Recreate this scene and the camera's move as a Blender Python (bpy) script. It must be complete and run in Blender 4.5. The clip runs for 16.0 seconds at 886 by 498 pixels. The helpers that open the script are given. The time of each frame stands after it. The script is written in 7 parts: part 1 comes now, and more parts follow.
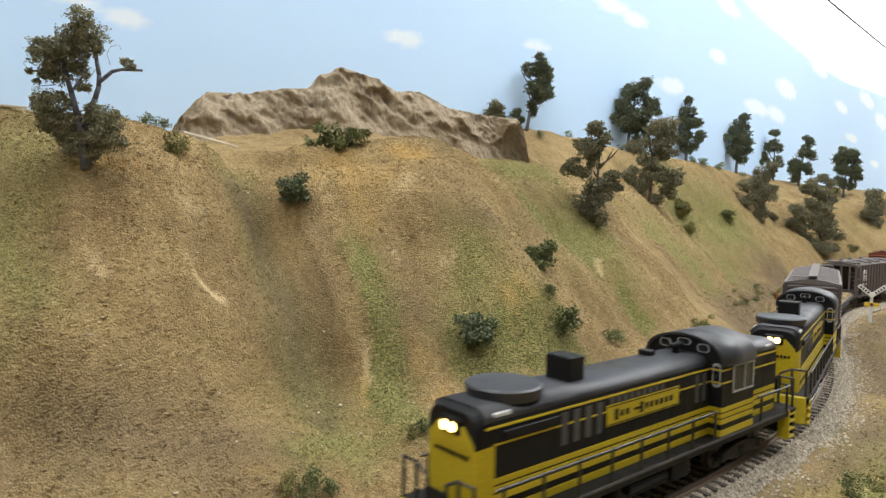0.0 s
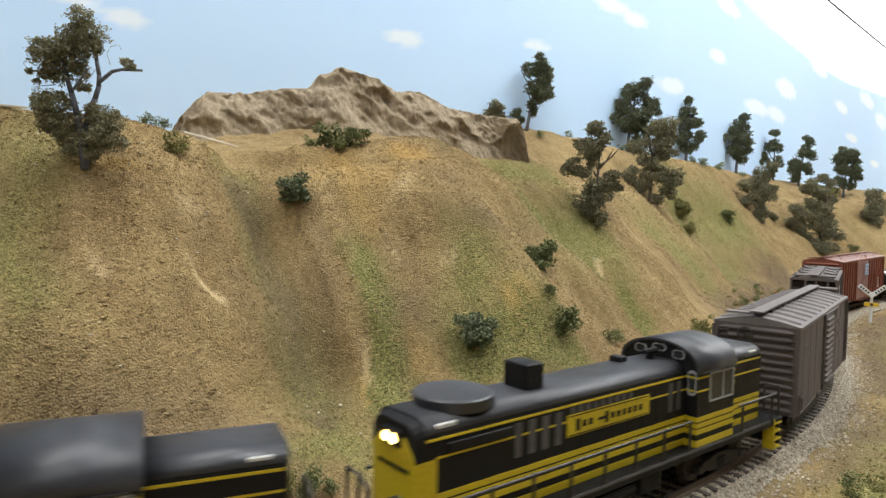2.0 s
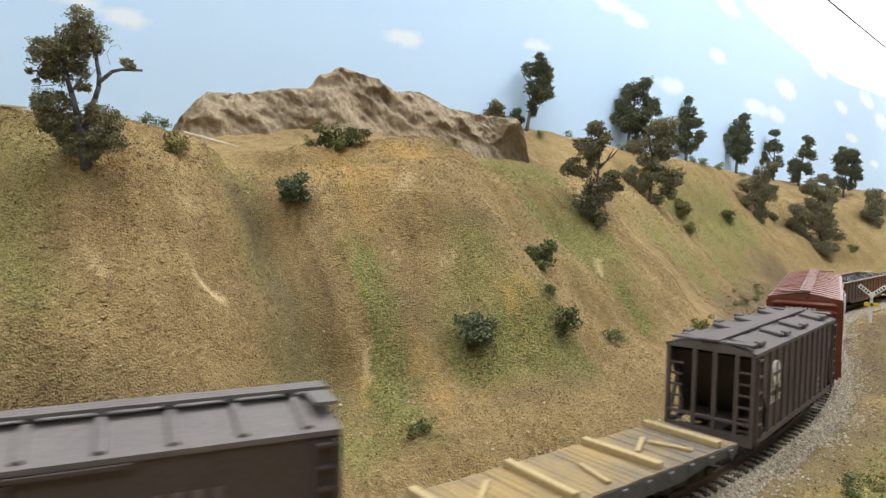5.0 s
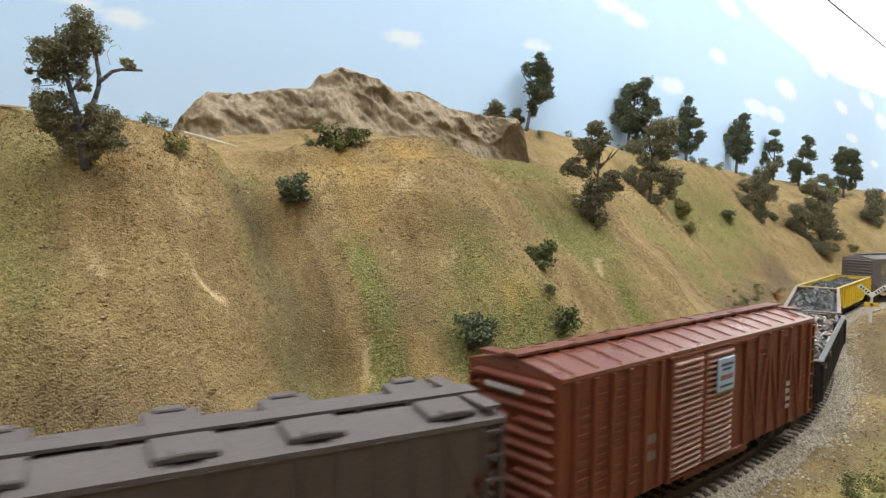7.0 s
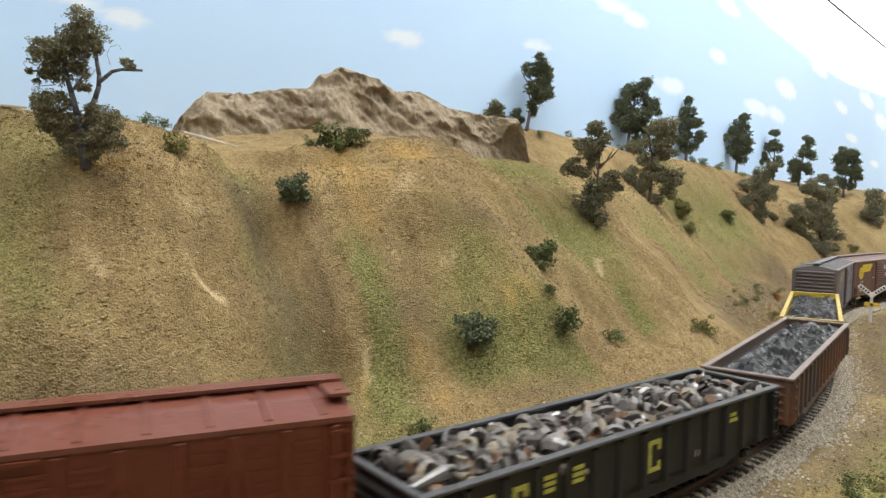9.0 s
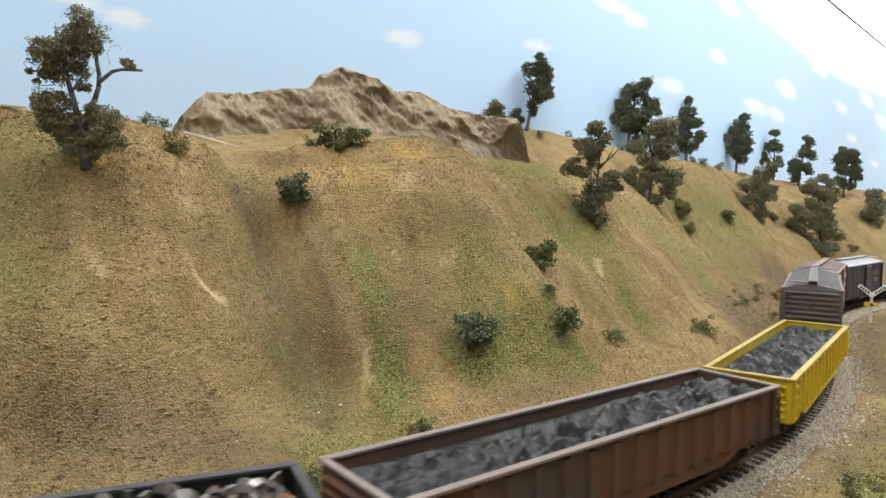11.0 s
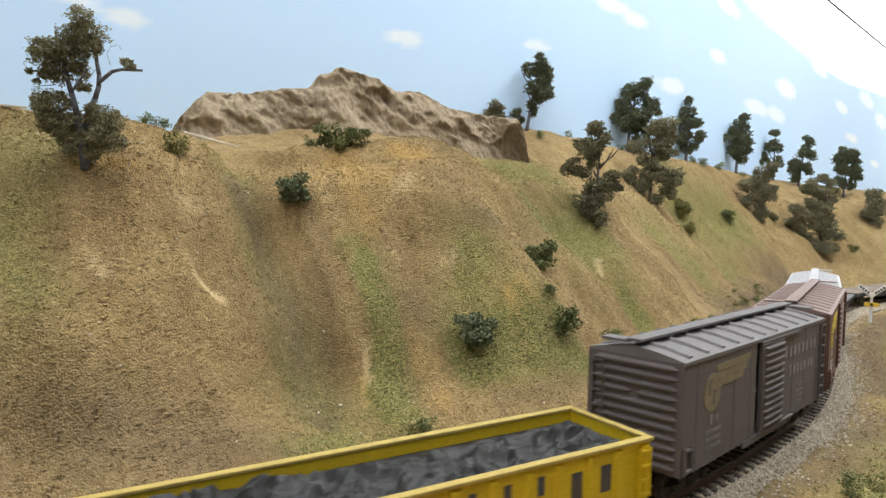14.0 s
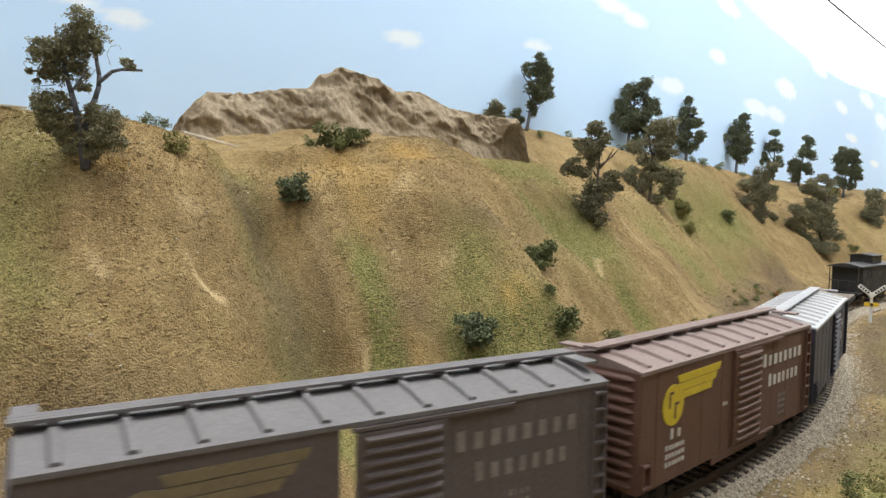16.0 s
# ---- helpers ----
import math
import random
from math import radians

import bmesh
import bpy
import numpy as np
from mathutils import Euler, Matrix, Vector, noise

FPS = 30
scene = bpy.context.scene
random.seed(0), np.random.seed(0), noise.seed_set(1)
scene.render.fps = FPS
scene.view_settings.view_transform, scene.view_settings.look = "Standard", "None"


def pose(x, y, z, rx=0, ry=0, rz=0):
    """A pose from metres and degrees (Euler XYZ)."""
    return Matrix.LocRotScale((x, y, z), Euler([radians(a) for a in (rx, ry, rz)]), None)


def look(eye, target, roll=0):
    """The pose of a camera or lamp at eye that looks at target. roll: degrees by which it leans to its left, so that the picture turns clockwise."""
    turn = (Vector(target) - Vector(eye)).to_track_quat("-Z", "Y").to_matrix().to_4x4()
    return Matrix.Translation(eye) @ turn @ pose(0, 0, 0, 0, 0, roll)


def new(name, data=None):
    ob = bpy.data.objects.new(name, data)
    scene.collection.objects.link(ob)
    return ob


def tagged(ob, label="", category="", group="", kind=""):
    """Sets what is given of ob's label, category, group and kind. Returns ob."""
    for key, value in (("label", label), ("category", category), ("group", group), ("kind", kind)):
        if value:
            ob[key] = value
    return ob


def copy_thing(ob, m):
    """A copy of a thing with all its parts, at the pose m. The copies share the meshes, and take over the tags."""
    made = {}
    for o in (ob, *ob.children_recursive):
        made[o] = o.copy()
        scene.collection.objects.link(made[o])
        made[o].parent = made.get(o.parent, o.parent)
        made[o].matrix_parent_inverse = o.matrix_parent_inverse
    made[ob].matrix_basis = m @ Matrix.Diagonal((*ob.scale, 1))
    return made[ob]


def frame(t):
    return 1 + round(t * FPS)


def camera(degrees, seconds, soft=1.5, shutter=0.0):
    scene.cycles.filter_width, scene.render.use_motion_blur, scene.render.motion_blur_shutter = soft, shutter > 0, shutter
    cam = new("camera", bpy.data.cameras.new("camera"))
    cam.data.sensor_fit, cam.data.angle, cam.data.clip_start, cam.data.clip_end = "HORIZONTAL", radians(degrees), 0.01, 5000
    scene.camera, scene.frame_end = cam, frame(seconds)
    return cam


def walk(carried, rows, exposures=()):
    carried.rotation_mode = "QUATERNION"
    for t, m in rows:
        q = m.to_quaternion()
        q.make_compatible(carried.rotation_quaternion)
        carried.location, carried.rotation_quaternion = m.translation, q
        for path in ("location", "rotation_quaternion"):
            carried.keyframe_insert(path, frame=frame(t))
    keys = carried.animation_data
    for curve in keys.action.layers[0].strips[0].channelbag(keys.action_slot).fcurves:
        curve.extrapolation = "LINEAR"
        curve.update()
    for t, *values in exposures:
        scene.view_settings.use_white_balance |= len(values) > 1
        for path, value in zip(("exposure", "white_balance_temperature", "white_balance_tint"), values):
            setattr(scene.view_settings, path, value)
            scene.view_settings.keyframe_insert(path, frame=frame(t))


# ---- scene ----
# ---- camera ----
MM = 0.001
cam = camera(67.24, 16.0, soft=1.45, shutter=0.5)
EYE = (0.0, 0.0, 0.0997)
AIM = (0.0, math.cos(radians(-3.29)), 0.0997 + math.sin(radians(-3.29)))
walk(cam, [(0.0, look(EYE, AIM, 0.93)), (16.0, look(EYE, AIM, 0.93))])

# ---- light: a closed train room with assumed, unseen fluorescent ceiling fixtures ----
world = bpy.data.worlds.new("room_air")
scene.world = world
world.use_nodes = True
world.node_tree.nodes["Background"].inputs[0].default_value = (0.8, 0.9, 1.0, 1)
world.node_tree.nodes["Background"].inputs[1].default_value = 0.05
scene.view_settings.exposure = 0.3


def unseen_lamp(x, y, z, length, width, turn, watts, colour=(0.93, 0.97, 1.0)):
    data = bpy.data.lights.new("fluorescent_tube_light", "AREA")
    data.shape, data.size, data.size_y, data.energy, data.color = "RECTANGLE", length, width, watts, colour
    ob = new("fluorescent_tube_light", data)
    ob.matrix_world = pose(x, y, z, 0, 0, turn)
    return ob


# unseen; the last three are added fill for left sky, train sides, far-right backdrop
LAMPS = [(0.85, 0.66, 0.93, 1.2, 0.3, 47, 10.8), (-0.12, 0.36, 0.93, 1.2, 0.3, 40, 7.0), (-0.25, -0.55, 0.93, 1.2, 0.3, 40, 3.3), (1.75, 1.62, 0.93, 1.2, 0.3, 47, 6.0)]
for row in LAMPS:
    unseen_lamp(*row)

# ---- materials ----


def nodes_of(name):
    m = bpy.data.materials.new(name)
    m.use_nodes = True
    nt = m.node_tree
    return m, nt, nt.nodes["Principled BSDF"]


def node(nt, kind, **inputs):
    n = nt.nodes.new(kind)
    for k, val in inputs.items():
        n.inputs[k].default_value = val
    return n


def ramp(nt, fac, lo, hi, a=0.35, b=0.65):
    r = nt.nodes.new("ShaderNodeValToRGB")
    r.color_ramp.elements[0].position, r.color_ramp.elements[1].position = a, b
    r.color_ramp.elements[0].color, r.color_ramp.elements[1].color = lo, hi
    nt.links.new(fac, r.inputs[0])
    return r.outputs[0]


def mixed(nt, fac, a, b, blend="MIX"):
    m = nt.nodes.new("ShaderNodeMix")
    m.data_type, m.blend_type = "RGBA", blend
    for sock, val in ((m.inputs[0], fac), (m.inputs[6], a), (m.inputs[7], b)):
        if isinstance(val, (tuple, float, int)):
            sock.default_value = val
        else:
            nt.links.new(val, sock)
    return m.outputs[2]


def paint(name, colour, rough=0.6, metal=0.0, dust=0.25, dusty=(0.30, 0.25, 0.20), scale=60.0, grain=900.0, bump=0.12, spread=0.0, streak=1.0, spec=0.5):
    """Weathered paint or plastic: broad dust stains, fine grain, slight relief."""
    m, nt, b = nodes_of(name)
    tc = nt.nodes.new("ShaderNodeTexCoord")
    mp = nt.nodes.new("ShaderNodeMapping")
    mp.inputs["Scale"].default_value = (1, 1, 1.0 / streak)
    nt.links.new(tc.outputs["Object"], mp.inputs[0])
    n1 = node(nt, "ShaderNodeTexNoise", Scale=scale, Detail=5.0, Roughness=0.65)
    n2 = node(nt, "ShaderNodeTexNoise", Scale=grain, Detail=2.0)
    nt.links.new(mp.outputs[0], n1.inputs["Vector"])
    nt.links.new(tc.outputs["Object"], n2.inputs["Vector"])
    c4 = (*colour, 1)
    base = c4
    if spread:
        oi = nt.nodes.new("ShaderNodeObjectInfo")
        base = mixed(nt, oi.outputs["Random"], tuple(v * (1 - spread) for v in colour) + (1,), tuple(min(1, v * (1 + spread)) for v in colour) + (1,))
    f = ramp(nt, n1.outputs[0], (0, 0, 0, 1), (dust, dust, dust, 1), 0.38, 0.72)
    col = mixed(nt, f, base, (*dusty, 1))
    g = ramp(nt, n2.outputs[0], (0.86, 0.86, 0.86, 1), (1.08, 1.08, 1.08, 1), 0.3, 0.7)
    col = mixed(nt, 1.0, col, g, "MULTIPLY")
    nt.links.new(col, b.inputs["Base Color"])
    rr = ramp(nt, n1.outputs[0], (rough * 0.85,) * 3 + (1,), (min(1, rough * 1.25),) * 3 + (1,))
    nt.links.new(rr, b.inputs["Roughness"])
    b.inputs["Metallic"].default_value = metal
    b.inputs["Specular IOR Level"].default_value = spec
    if bump:
        bp = node(nt, "ShaderNodeBump", Strength=bump, Distance=0.0004)
        nt.links.new(n2.outputs[0], bp.inputs["Height"])
        nt.links.new(bp.outputs[0], b.inputs["Normal"])
    return m


def glow(name, colour, strength):
    m, nt, b = nodes_of(name)
    b.inputs["Emission Color"].default_value = (*colour, 1)
    b.inputs["Emission Strength"].default_value = strength
    b.inputs["Base Color"].default_value = (*colour, 1)
    return m


def foliage(name, dark, light, scale=500.0):
    m, nt, b = nodes_of(name)
    tc = nt.nodes.new("ShaderNodeTexCoord")
    geo = nt.nodes.new("ShaderNodeNewGeometry")
    n1 = node(nt, "ShaderNodeTexNoise", Scale=scale, Detail=3.0)
    n2 = node(nt, "ShaderNodeTexNoise", Scale=scale * 0.12, Detail=2.0)
    nt.links.new(tc.outputs["Object"], n1.inputs["Vector"])
    nt.links.new(tc.outputs["Object"], n2.inputs["Vector"])
    a = mixed(nt, n1.outputs[0], (*dark, 1), (*light, 1))
    v = ramp(nt, geo.outputs["Random Per Island"], (0.75, 0.75, 0.75, 1), (1.3, 1.3, 1.3, 1), 0.0, 1.0)
    a = mixed(nt, 1.0, a, v, "MULTIPLY")
    w = ramp(nt, n2.outputs[0], (0.8, 0.8, 0.8, 1), (1.15, 1.15, 1.1, 1))
    a = mixed(nt, 1.0, a, w, "MULTIPLY")
    nt.links.new(a, b.inputs["Base Color"])
    b.inputs["Roughness"].default_value = 0.95
    b.inputs["Specular IOR Level"].default_value = 0.1
    return m


def ground_material(name, island=False):
    """Dyed plaster with sifted soil and ground foam: tan, brown, green and ochre scatter."""
    m, nt, b = nodes_of(name)
    tc = nt.nodes.new("ShaderNodeTexCoord")
    at = nt.nodes.new("ShaderNodeAttribute")
    at.attribute_name = "scatter"
    sep = nt.nodes.new("ShaderNodeSeparateColor")
    nt.links.new(at.outputs["Color"], sep.inputs[0])

    def noise_at(s, d=4.0, r=0.6):
        n = node(nt, "ShaderNodeTexNoise", Scale=s, Detail=d, Roughness=r)
        nt.links.new(tc.outputs["Object"], n.inputs["Vector"])
        return n.outputs[0]

    broad, mid, fine, speck = noise_at(14.0), noise_at(55.0), noise_at(420.0, 3.0, 0.7), noise_at(900.0, 2.0)
    soil = mixed(nt, ramp(nt, broad, (0, 0, 0, 1), (1, 1, 1, 1), 0.35, 0.65), (0.262, 0.182, 0.084, 1), (0.372, 0.270, 0.130, 1))
    soil = mixed(nt, ramp(nt, mid, (0, 0, 0, 1), (0.6, 0.6, 0.6, 1), 0.42, 0.68), soil, (0.215, 0.145, 0.070, 1))
    lay = nt.nodes.new("ShaderNodeAttribute")
    lay.attribute_name = "lay"
    run = node(nt, "ShaderNodeTexNoise", Scale=1.0, Detail=5.0, Roughness=0.65)
    nt.links.new(lay.outputs["Vector"], run.inputs["Vector"])
    soil = mixed(nt, ramp(nt, run.outputs[0], (0, 0, 0, 1), (0.5, 0.5, 0.5, 1), 0.52, 0.70), soil, (0.39, 0.288, 0.145, 1))
    soil = mixed(nt, ramp(nt, run.outputs[0], (0.45, 0.45, 0.45, 1), (0, 0, 0, 1), 0.30, 0.46), soil, (0.200, 0.138, 0.074, 1))
    grit = ramp(nt, fine, (0.80, 0.79, 0.77, 1), (1.12, 1.11, 1.10, 1), 0.34, 0.66)
    soil = mixed(nt, 1.0, soil, grit, "MULTIPLY")
    green = mixed(nt, ramp(nt, speck, (0, 0, 0, 1), (1, 1, 1, 1), 0.4, 0.6), (0.125, 0.122, 0.042, 1), (0.265, 0.245, 0.088, 1))

    def cover(channel, add):
        q = nt.nodes.new("ShaderNodeMath")
        q.operation = "MULTIPLY_ADD"
        nt.links.new(fine, q.inputs[0])
        q.inputs[1].default_value = 0.75
        nt.links.new(channel, q.inputs[2])
        return ramp(nt, q.outputs[0], (0, 0, 0, 1), (1, 1, 1, 1), 0.40 + add, 1.25 + add)

    col = mixed(nt, cover(sep.outputs[0], 0.0), soil, green)
    col = mixed(nt, cover(sep.outputs[1], 0.0), col, (0.46, 0.295, 0.10, 1))
    col = mixed(nt, cover(sep.outputs[2], 0.0), col, (0.150, 0.108, 0.064, 1))
    col = mixed(nt, cover(at.outputs["Alpha"], 0.0), col, (0.56, 0.42, 0.235, 1))
    grain = node(nt, "ShaderNodeTexVoronoi", Scale=1250.0)
    nt.links.new(tc.outputs["Object"], grain.inputs["Vector"])
    sepg = nt.nodes.new("ShaderNodeSeparateColor")
    nt.links.new(grain.outputs["Color"], sepg.inputs[0])
    col = mixed(nt, 1.0, col, ramp(nt, sepg.outputs[0], (0.87, 0.87, 0.86, 1), (1.14, 1.13, 1.12, 1), 0.05, 0.95), "MULTIPLY")
    if island:
        geo = nt.nodes.new("ShaderNodeNewGeometry")
        v = ramp(nt, geo.outputs["Random Per Island"], (0.90, 0.90, 0.90, 1), (1.12, 1.12, 1.11, 1), 0.0, 1.0)
        col = mixed(nt, 1.0, col, v, "MULTIPLY")
    nt.links.new(col, b.inputs["Base Color"])
    b.inputs["Roughness"].default_value = 0.95
    b.inputs["Specular IOR Level"].default_value = 0.15
    lumps = nt.nodes.new("ShaderNodeMath")
    lumps.operation = "SUBTRACT"
    nt.links.new(fine, lumps.inputs[0])
    nt.links.new(grain.outputs["Distance"], lumps.inputs[1])
    bp = node(nt, "ShaderNodeBump", Strength=0.9, Distance=0.0007)
    nt.links.new(lumps.outputs[0], bp.inputs["Height"])
    nt.links.new(bp.outputs[0], b.inputs["Normal"])
    return m


def rock_material():
    m, nt, b = nodes_of("plaster_rock")
    tc = nt.nodes.new("ShaderNodeTexCoord")
    mp = nt.nodes.new("ShaderNodeMapping")
    mp.inputs["Scale"].default_value = (1.0, 1.0, 0.6)
    nt.links.new(tc.outputs["Object"], mp.inputs[0])
    n1 = node(nt, "ShaderNodeTexNoise", Scale=45.0, Detail=6.0, Roughness=0.7)
    n2 = node(nt, "ShaderNodeTexNoise", Scale=260.0, Detail=5.0, Roughness=0.7)
    nt.links.new(mp.outputs[0], n1.inputs["Vector"])
    nt.links.new(mp.outputs[0], n2.inputs["Vector"])
    c = mixed(nt, ramp(nt, n1.outputs[0], (0, 0, 0, 1), (1, 1, 1, 1), 0.35, 0.65), (0.240, 0.182, 0.116, 1), (0.335, 0.265, 0.175, 1))
    c = mixed(nt, 1.0, c, ramp(nt, n2.outputs[0], (0.72, 0.70, 0.68, 1), (1.12, 1.12, 1.12, 1), 0.35, 0.6), "MULTIPLY")
    nt.links.new(c, b.inputs["Base Color"])
    b.inputs["Roughness"].default_value = 0.9
    bp = node(nt, "ShaderNodeBump", Strength=0.7, Distance=0.002)
    nt.links.new(n2.outputs[0], bp.inputs["Height"])
    nt.links.new(bp.outputs[0], b.inputs["Normal"])
    return m


def sky_paint():
    """Pale blue wall paint with sponged white clouds (attribute 'cloud')."""
    m, nt, b = nodes_of("sky_blue_paint")
    tc = nt.nodes.new("ShaderNodeTexCoord")
    at = nt.nodes.new("ShaderNodeAttribute")
    at.attribute_name = "cloud"
    n1 = node(nt, "ShaderNodeTexNoise", Scale=6.0, Detail=3.0)
    n2 = node(nt, "ShaderNodeTexNoise", Scale=70.0, Detail=4.0)
    nt.links.new(tc.outputs["Object"], n1.inputs["Vector"])
    nt.links.new(tc.outputs["Object"], n2.inputs["Vector"])
    blue = mixed(nt, n1.outputs[0], (0.535, 0.740, 0.99, 1), (0.585, 0.775, 0.995, 1))
    q = nt.nodes.new("ShaderNodeMath")
    q.operation = "MULTIPLY_ADD"
    nt.links.new(n2.outputs[0], q.inputs[0])
    q.inputs[1].default_value = 0.5
    nt.links.new(at.outputs["Fac"], q.inputs[2])
    f = ramp(nt, q.outputs[0], (0, 0, 0, 1), (0.62, 0.62, 0.62, 1), 0.42, 1.10)
    nt.links.new(mixed(nt, f, blue, (0.93, 0.95, 0.97, 1)), b.inputs["Base Color"])
    b.inputs["Roughness"].default_value = 0.7
    return m


SOIL = ground_material("sifted_soil")
CLOD = ground_material("soil_crumbs", True)
ROCK = rock_material()
SKY = sky_paint()
WHITE = paint("white_room_paint", (0.8, 0.8, 0.78), 0.8, dust=0.05, dusty=(0.6, 0.6, 0.58), scale=3, grain=80, bump=0.05)
DARKWOOD = paint("bench_wood", (0.12, 0.08, 0.05), 0.7, dust=0.2, scale=20, grain=200)
CARPET = paint("room_carpet", (0.18, 0.17, 0.16), 0.95, dust=0.2, scale=4, grain=300)
BALLAST = paint("ballast_stone", (0.36, 0.31, 0.24), 0.9, dust=0.3, dusty=(0.30, 0.24, 0.17), scale=30, grain=700, bump=0.3, spread=0.0)
TIE = paint("tie_plastic", (0.055, 0.040, 0.030), 0.8, dust=0.4, dusty=(0.2, 0.16, 0.12), scale=150)
RAIL = paint("rail_metal", (0.20, 0.14, 0.10), 0.55, metal=0.4, dust=0.3, scale=120)
RAILTOP = paint("rail_head", (0.55, 0.52, 0.48), 0.3, metal=1.0, dust=0.1, scale=200)
STRIP = paint("bare_wood_strip", (0.66, 0.60, 0.48), 0.7, dust=0.3, scale=80)

# ---- mesh helpers, in millimetres ----


def part(name, bm, material, parent=None, label="", smooth=False):
    me = bpy.data.meshes.new(name)
    bmesh.ops.scale(bm, vec=(MM, MM, MM), verts=bm.verts)
    bmesh.ops.recalc_face_normals(bm, faces=bm.faces)
    bm.to_mesh(me)
    bm.free()
    if smooth == "round":
        for f in me.polygons:
            f.use_smooth = abs(f.normal.x) < 0.5
    elif smooth:
        me.shade_smooth()
    for mt in (material if isinstance(material, (list, tuple)) else [material]):
        me.materials.append(mt)
    ob = new(name, me)
    if parent:
        ob.parent = parent
    if label:
        tagged(ob, label)
    return ob


def raw(name, verts, faces, material, parent=None, smooth=False):
    me = bpy.data.meshes.new(name)
    me.from_pydata((np.asarray(verts, float) * MM).tolist(), [], faces if isinstance(faces, list) else faces.tolist())
    me.materials.append(material)
    if smooth:
        me.shade_smooth()
    me.update()
    ob = new(name, me)
    if parent:
        ob.parent = parent
    return ob


def box(bm, x0, x1, y0, y1, z0, z1, bevel=0.0):
    vs = [bm.verts.new(c) for c in ((x0, y0, z0), (x1, y0, z0), (x1, y1, z0), (x0, y1, z0), (x0, y0, z1), (x1, y0, z1), (x1, y1, z1), (x0, y1, z1))]
    fs = [bm.faces.new([vs[i] for i in f]) for f in ((3, 2, 1, 0), (4, 5, 6, 7), (0, 1, 5, 4), (1, 2, 6, 5), (2, 3, 7, 6), (3, 0, 4, 7))]
    if bevel:
        es = list({e for f in fs for e in f.edges})
        bmesh.ops.bevel(bm, geom=es, offset=bevel, segments=1, affect="EDGES")
    return bm


def prism(bm, outline, x0, x1, bevel=0.0):
    """Closed outline of (y, z), drawn out along x."""
    a = [bm.verts.new((x0, y, z)) for y, z in outline]
    b = [bm.verts.new((x1, y, z)) for y, z in outline]
    n = len(outline)
    fs = [bm.faces.new(a), bm.faces.new(b[::-1])] + [bm.faces.new((a[i], a[(i + 1) % n], b[(i + 1) % n], b[i])) for i in range(n)]
    if bevel:
        bmesh.ops.bevel(bm, geom=list({e for f in fs for e in f.edges}), offset=bevel, segments=1, affect="EDGES")
    return bm


def rod(bm, p, q, r, r2=None, n=6):
    p, q = Vector(p), Vector(q)
    d = (q - p)
    rot = d.to_track_quat("Z", "Y").to_matrix().to_4x4()
    bmesh.ops.create_cone(bm, cap_ends=True, segments=n, radius1=r, radius2=r if r2 is None else r2, depth=d.length, matrix=Matrix.Translation((p + q) / 2) @ rot)
    return bm


def empty(name, x=0, y=0, z=0):
    ob = new(name)
    ob.location = (x * MM, y * MM, z * MM)
    ob.empty_display_size = 0.01
    return ob


# ---- the line of the track: headings in degrees every 50 mm ----
HEADINGS = [40, 40, 40, 38, 35, 32, 29, 26, 23, 20, 17.5, 16, 16.5, 17.7, 19.6, 22.1, 25.3, 29.1, 32.8, 36.3, 39.9, 43.7, 47.1, 50.9, 55.1, 58.8, 60.9, 60.5,
            59.9, 58.8, 56.6, 53.2, 49.2, 44.8, 40.1, 35.0, 30.0, 25.0, 20.0, 15.2, 10.5, 7, 6, 6, 7, 9, 12, 15, 18, 22, 26, 30, 34, 38, 40, 40]
SG = np.arange(-2400.0, 3200.0, 5.0)
TH = np.radians(np.interp(SG, np.arange(len(HEADINGS)) * 50.0 - 900.0, HEADINGS))
I0 = int(2400 / 5)
PX = np.cumsum(np.cos(TH)) * 5.0
PY = np.cumsum(np.sin(TH)) * 5.0
PX, PY = PX - PX[I0] - 4.3, PY - PY[I0] + 179.2


def on_track(s):
    return float(np.interp(s, SG, PX)), float(np.interp(s, SG, PY)), float(np.interp(s, SG, TH))


def beside(s, d):
    x, y, a = on_track(s)
    return x - math.sin(a) * d, y + math.cos(a) * d


def near_track(x, y):
    """Distance from the centre line (positive on the hill side) and station of the nearest point, for arrays."""
    D, S = np.zeros(x.shape), np.zeros(x.shape)
    px, py, th, sg = PX[::3], PY[::3], TH[::3], SG[::3]
    for a in range(0, x.size, 4000):
        xs, ys = x[a:a + 4000, None], y[a:a + 4000, None]
        dx, dy = xs - px[None], ys - py[None]
        j = np.argmin(dx * dx + dy * dy, axis=1)
        r = np.arange(len(j))
        D[a:a + 4000] = -np.sin(th[j]) * dx[r, j] + np.cos(th[j]) * dy[r, j]
        S[a:a + 4000] = sg[j] + np.cos(th[j]) * dx[r, j] + np.sin(th[j]) * dy[r, j]
    return D, S


# the painted backdrop in plan
WALL_X = np.array([-2200.0, -1300, -800, -400, -100, 60, 150, 250, 400, 660, 1000, 1800, 2600])
WALL_Y = np.array([-900.0, -60, 360, 550, 640, 705, 762, 850, 985, 1290, 1690, 2620, 3550])


def soft_curve(xs, ys, step=10.0, rounds=60):
    x = np.arange(xs[0], xs[-1], step)
    y = np.interp(x, xs, ys)
    for _ in range(rounds):
        y[1:-1] = (y[:-2] + 2 * y[1:-1] + y[2:]) / 4
    return x, y


BX, BY = soft_curve(WALL_X, WALL_Y)


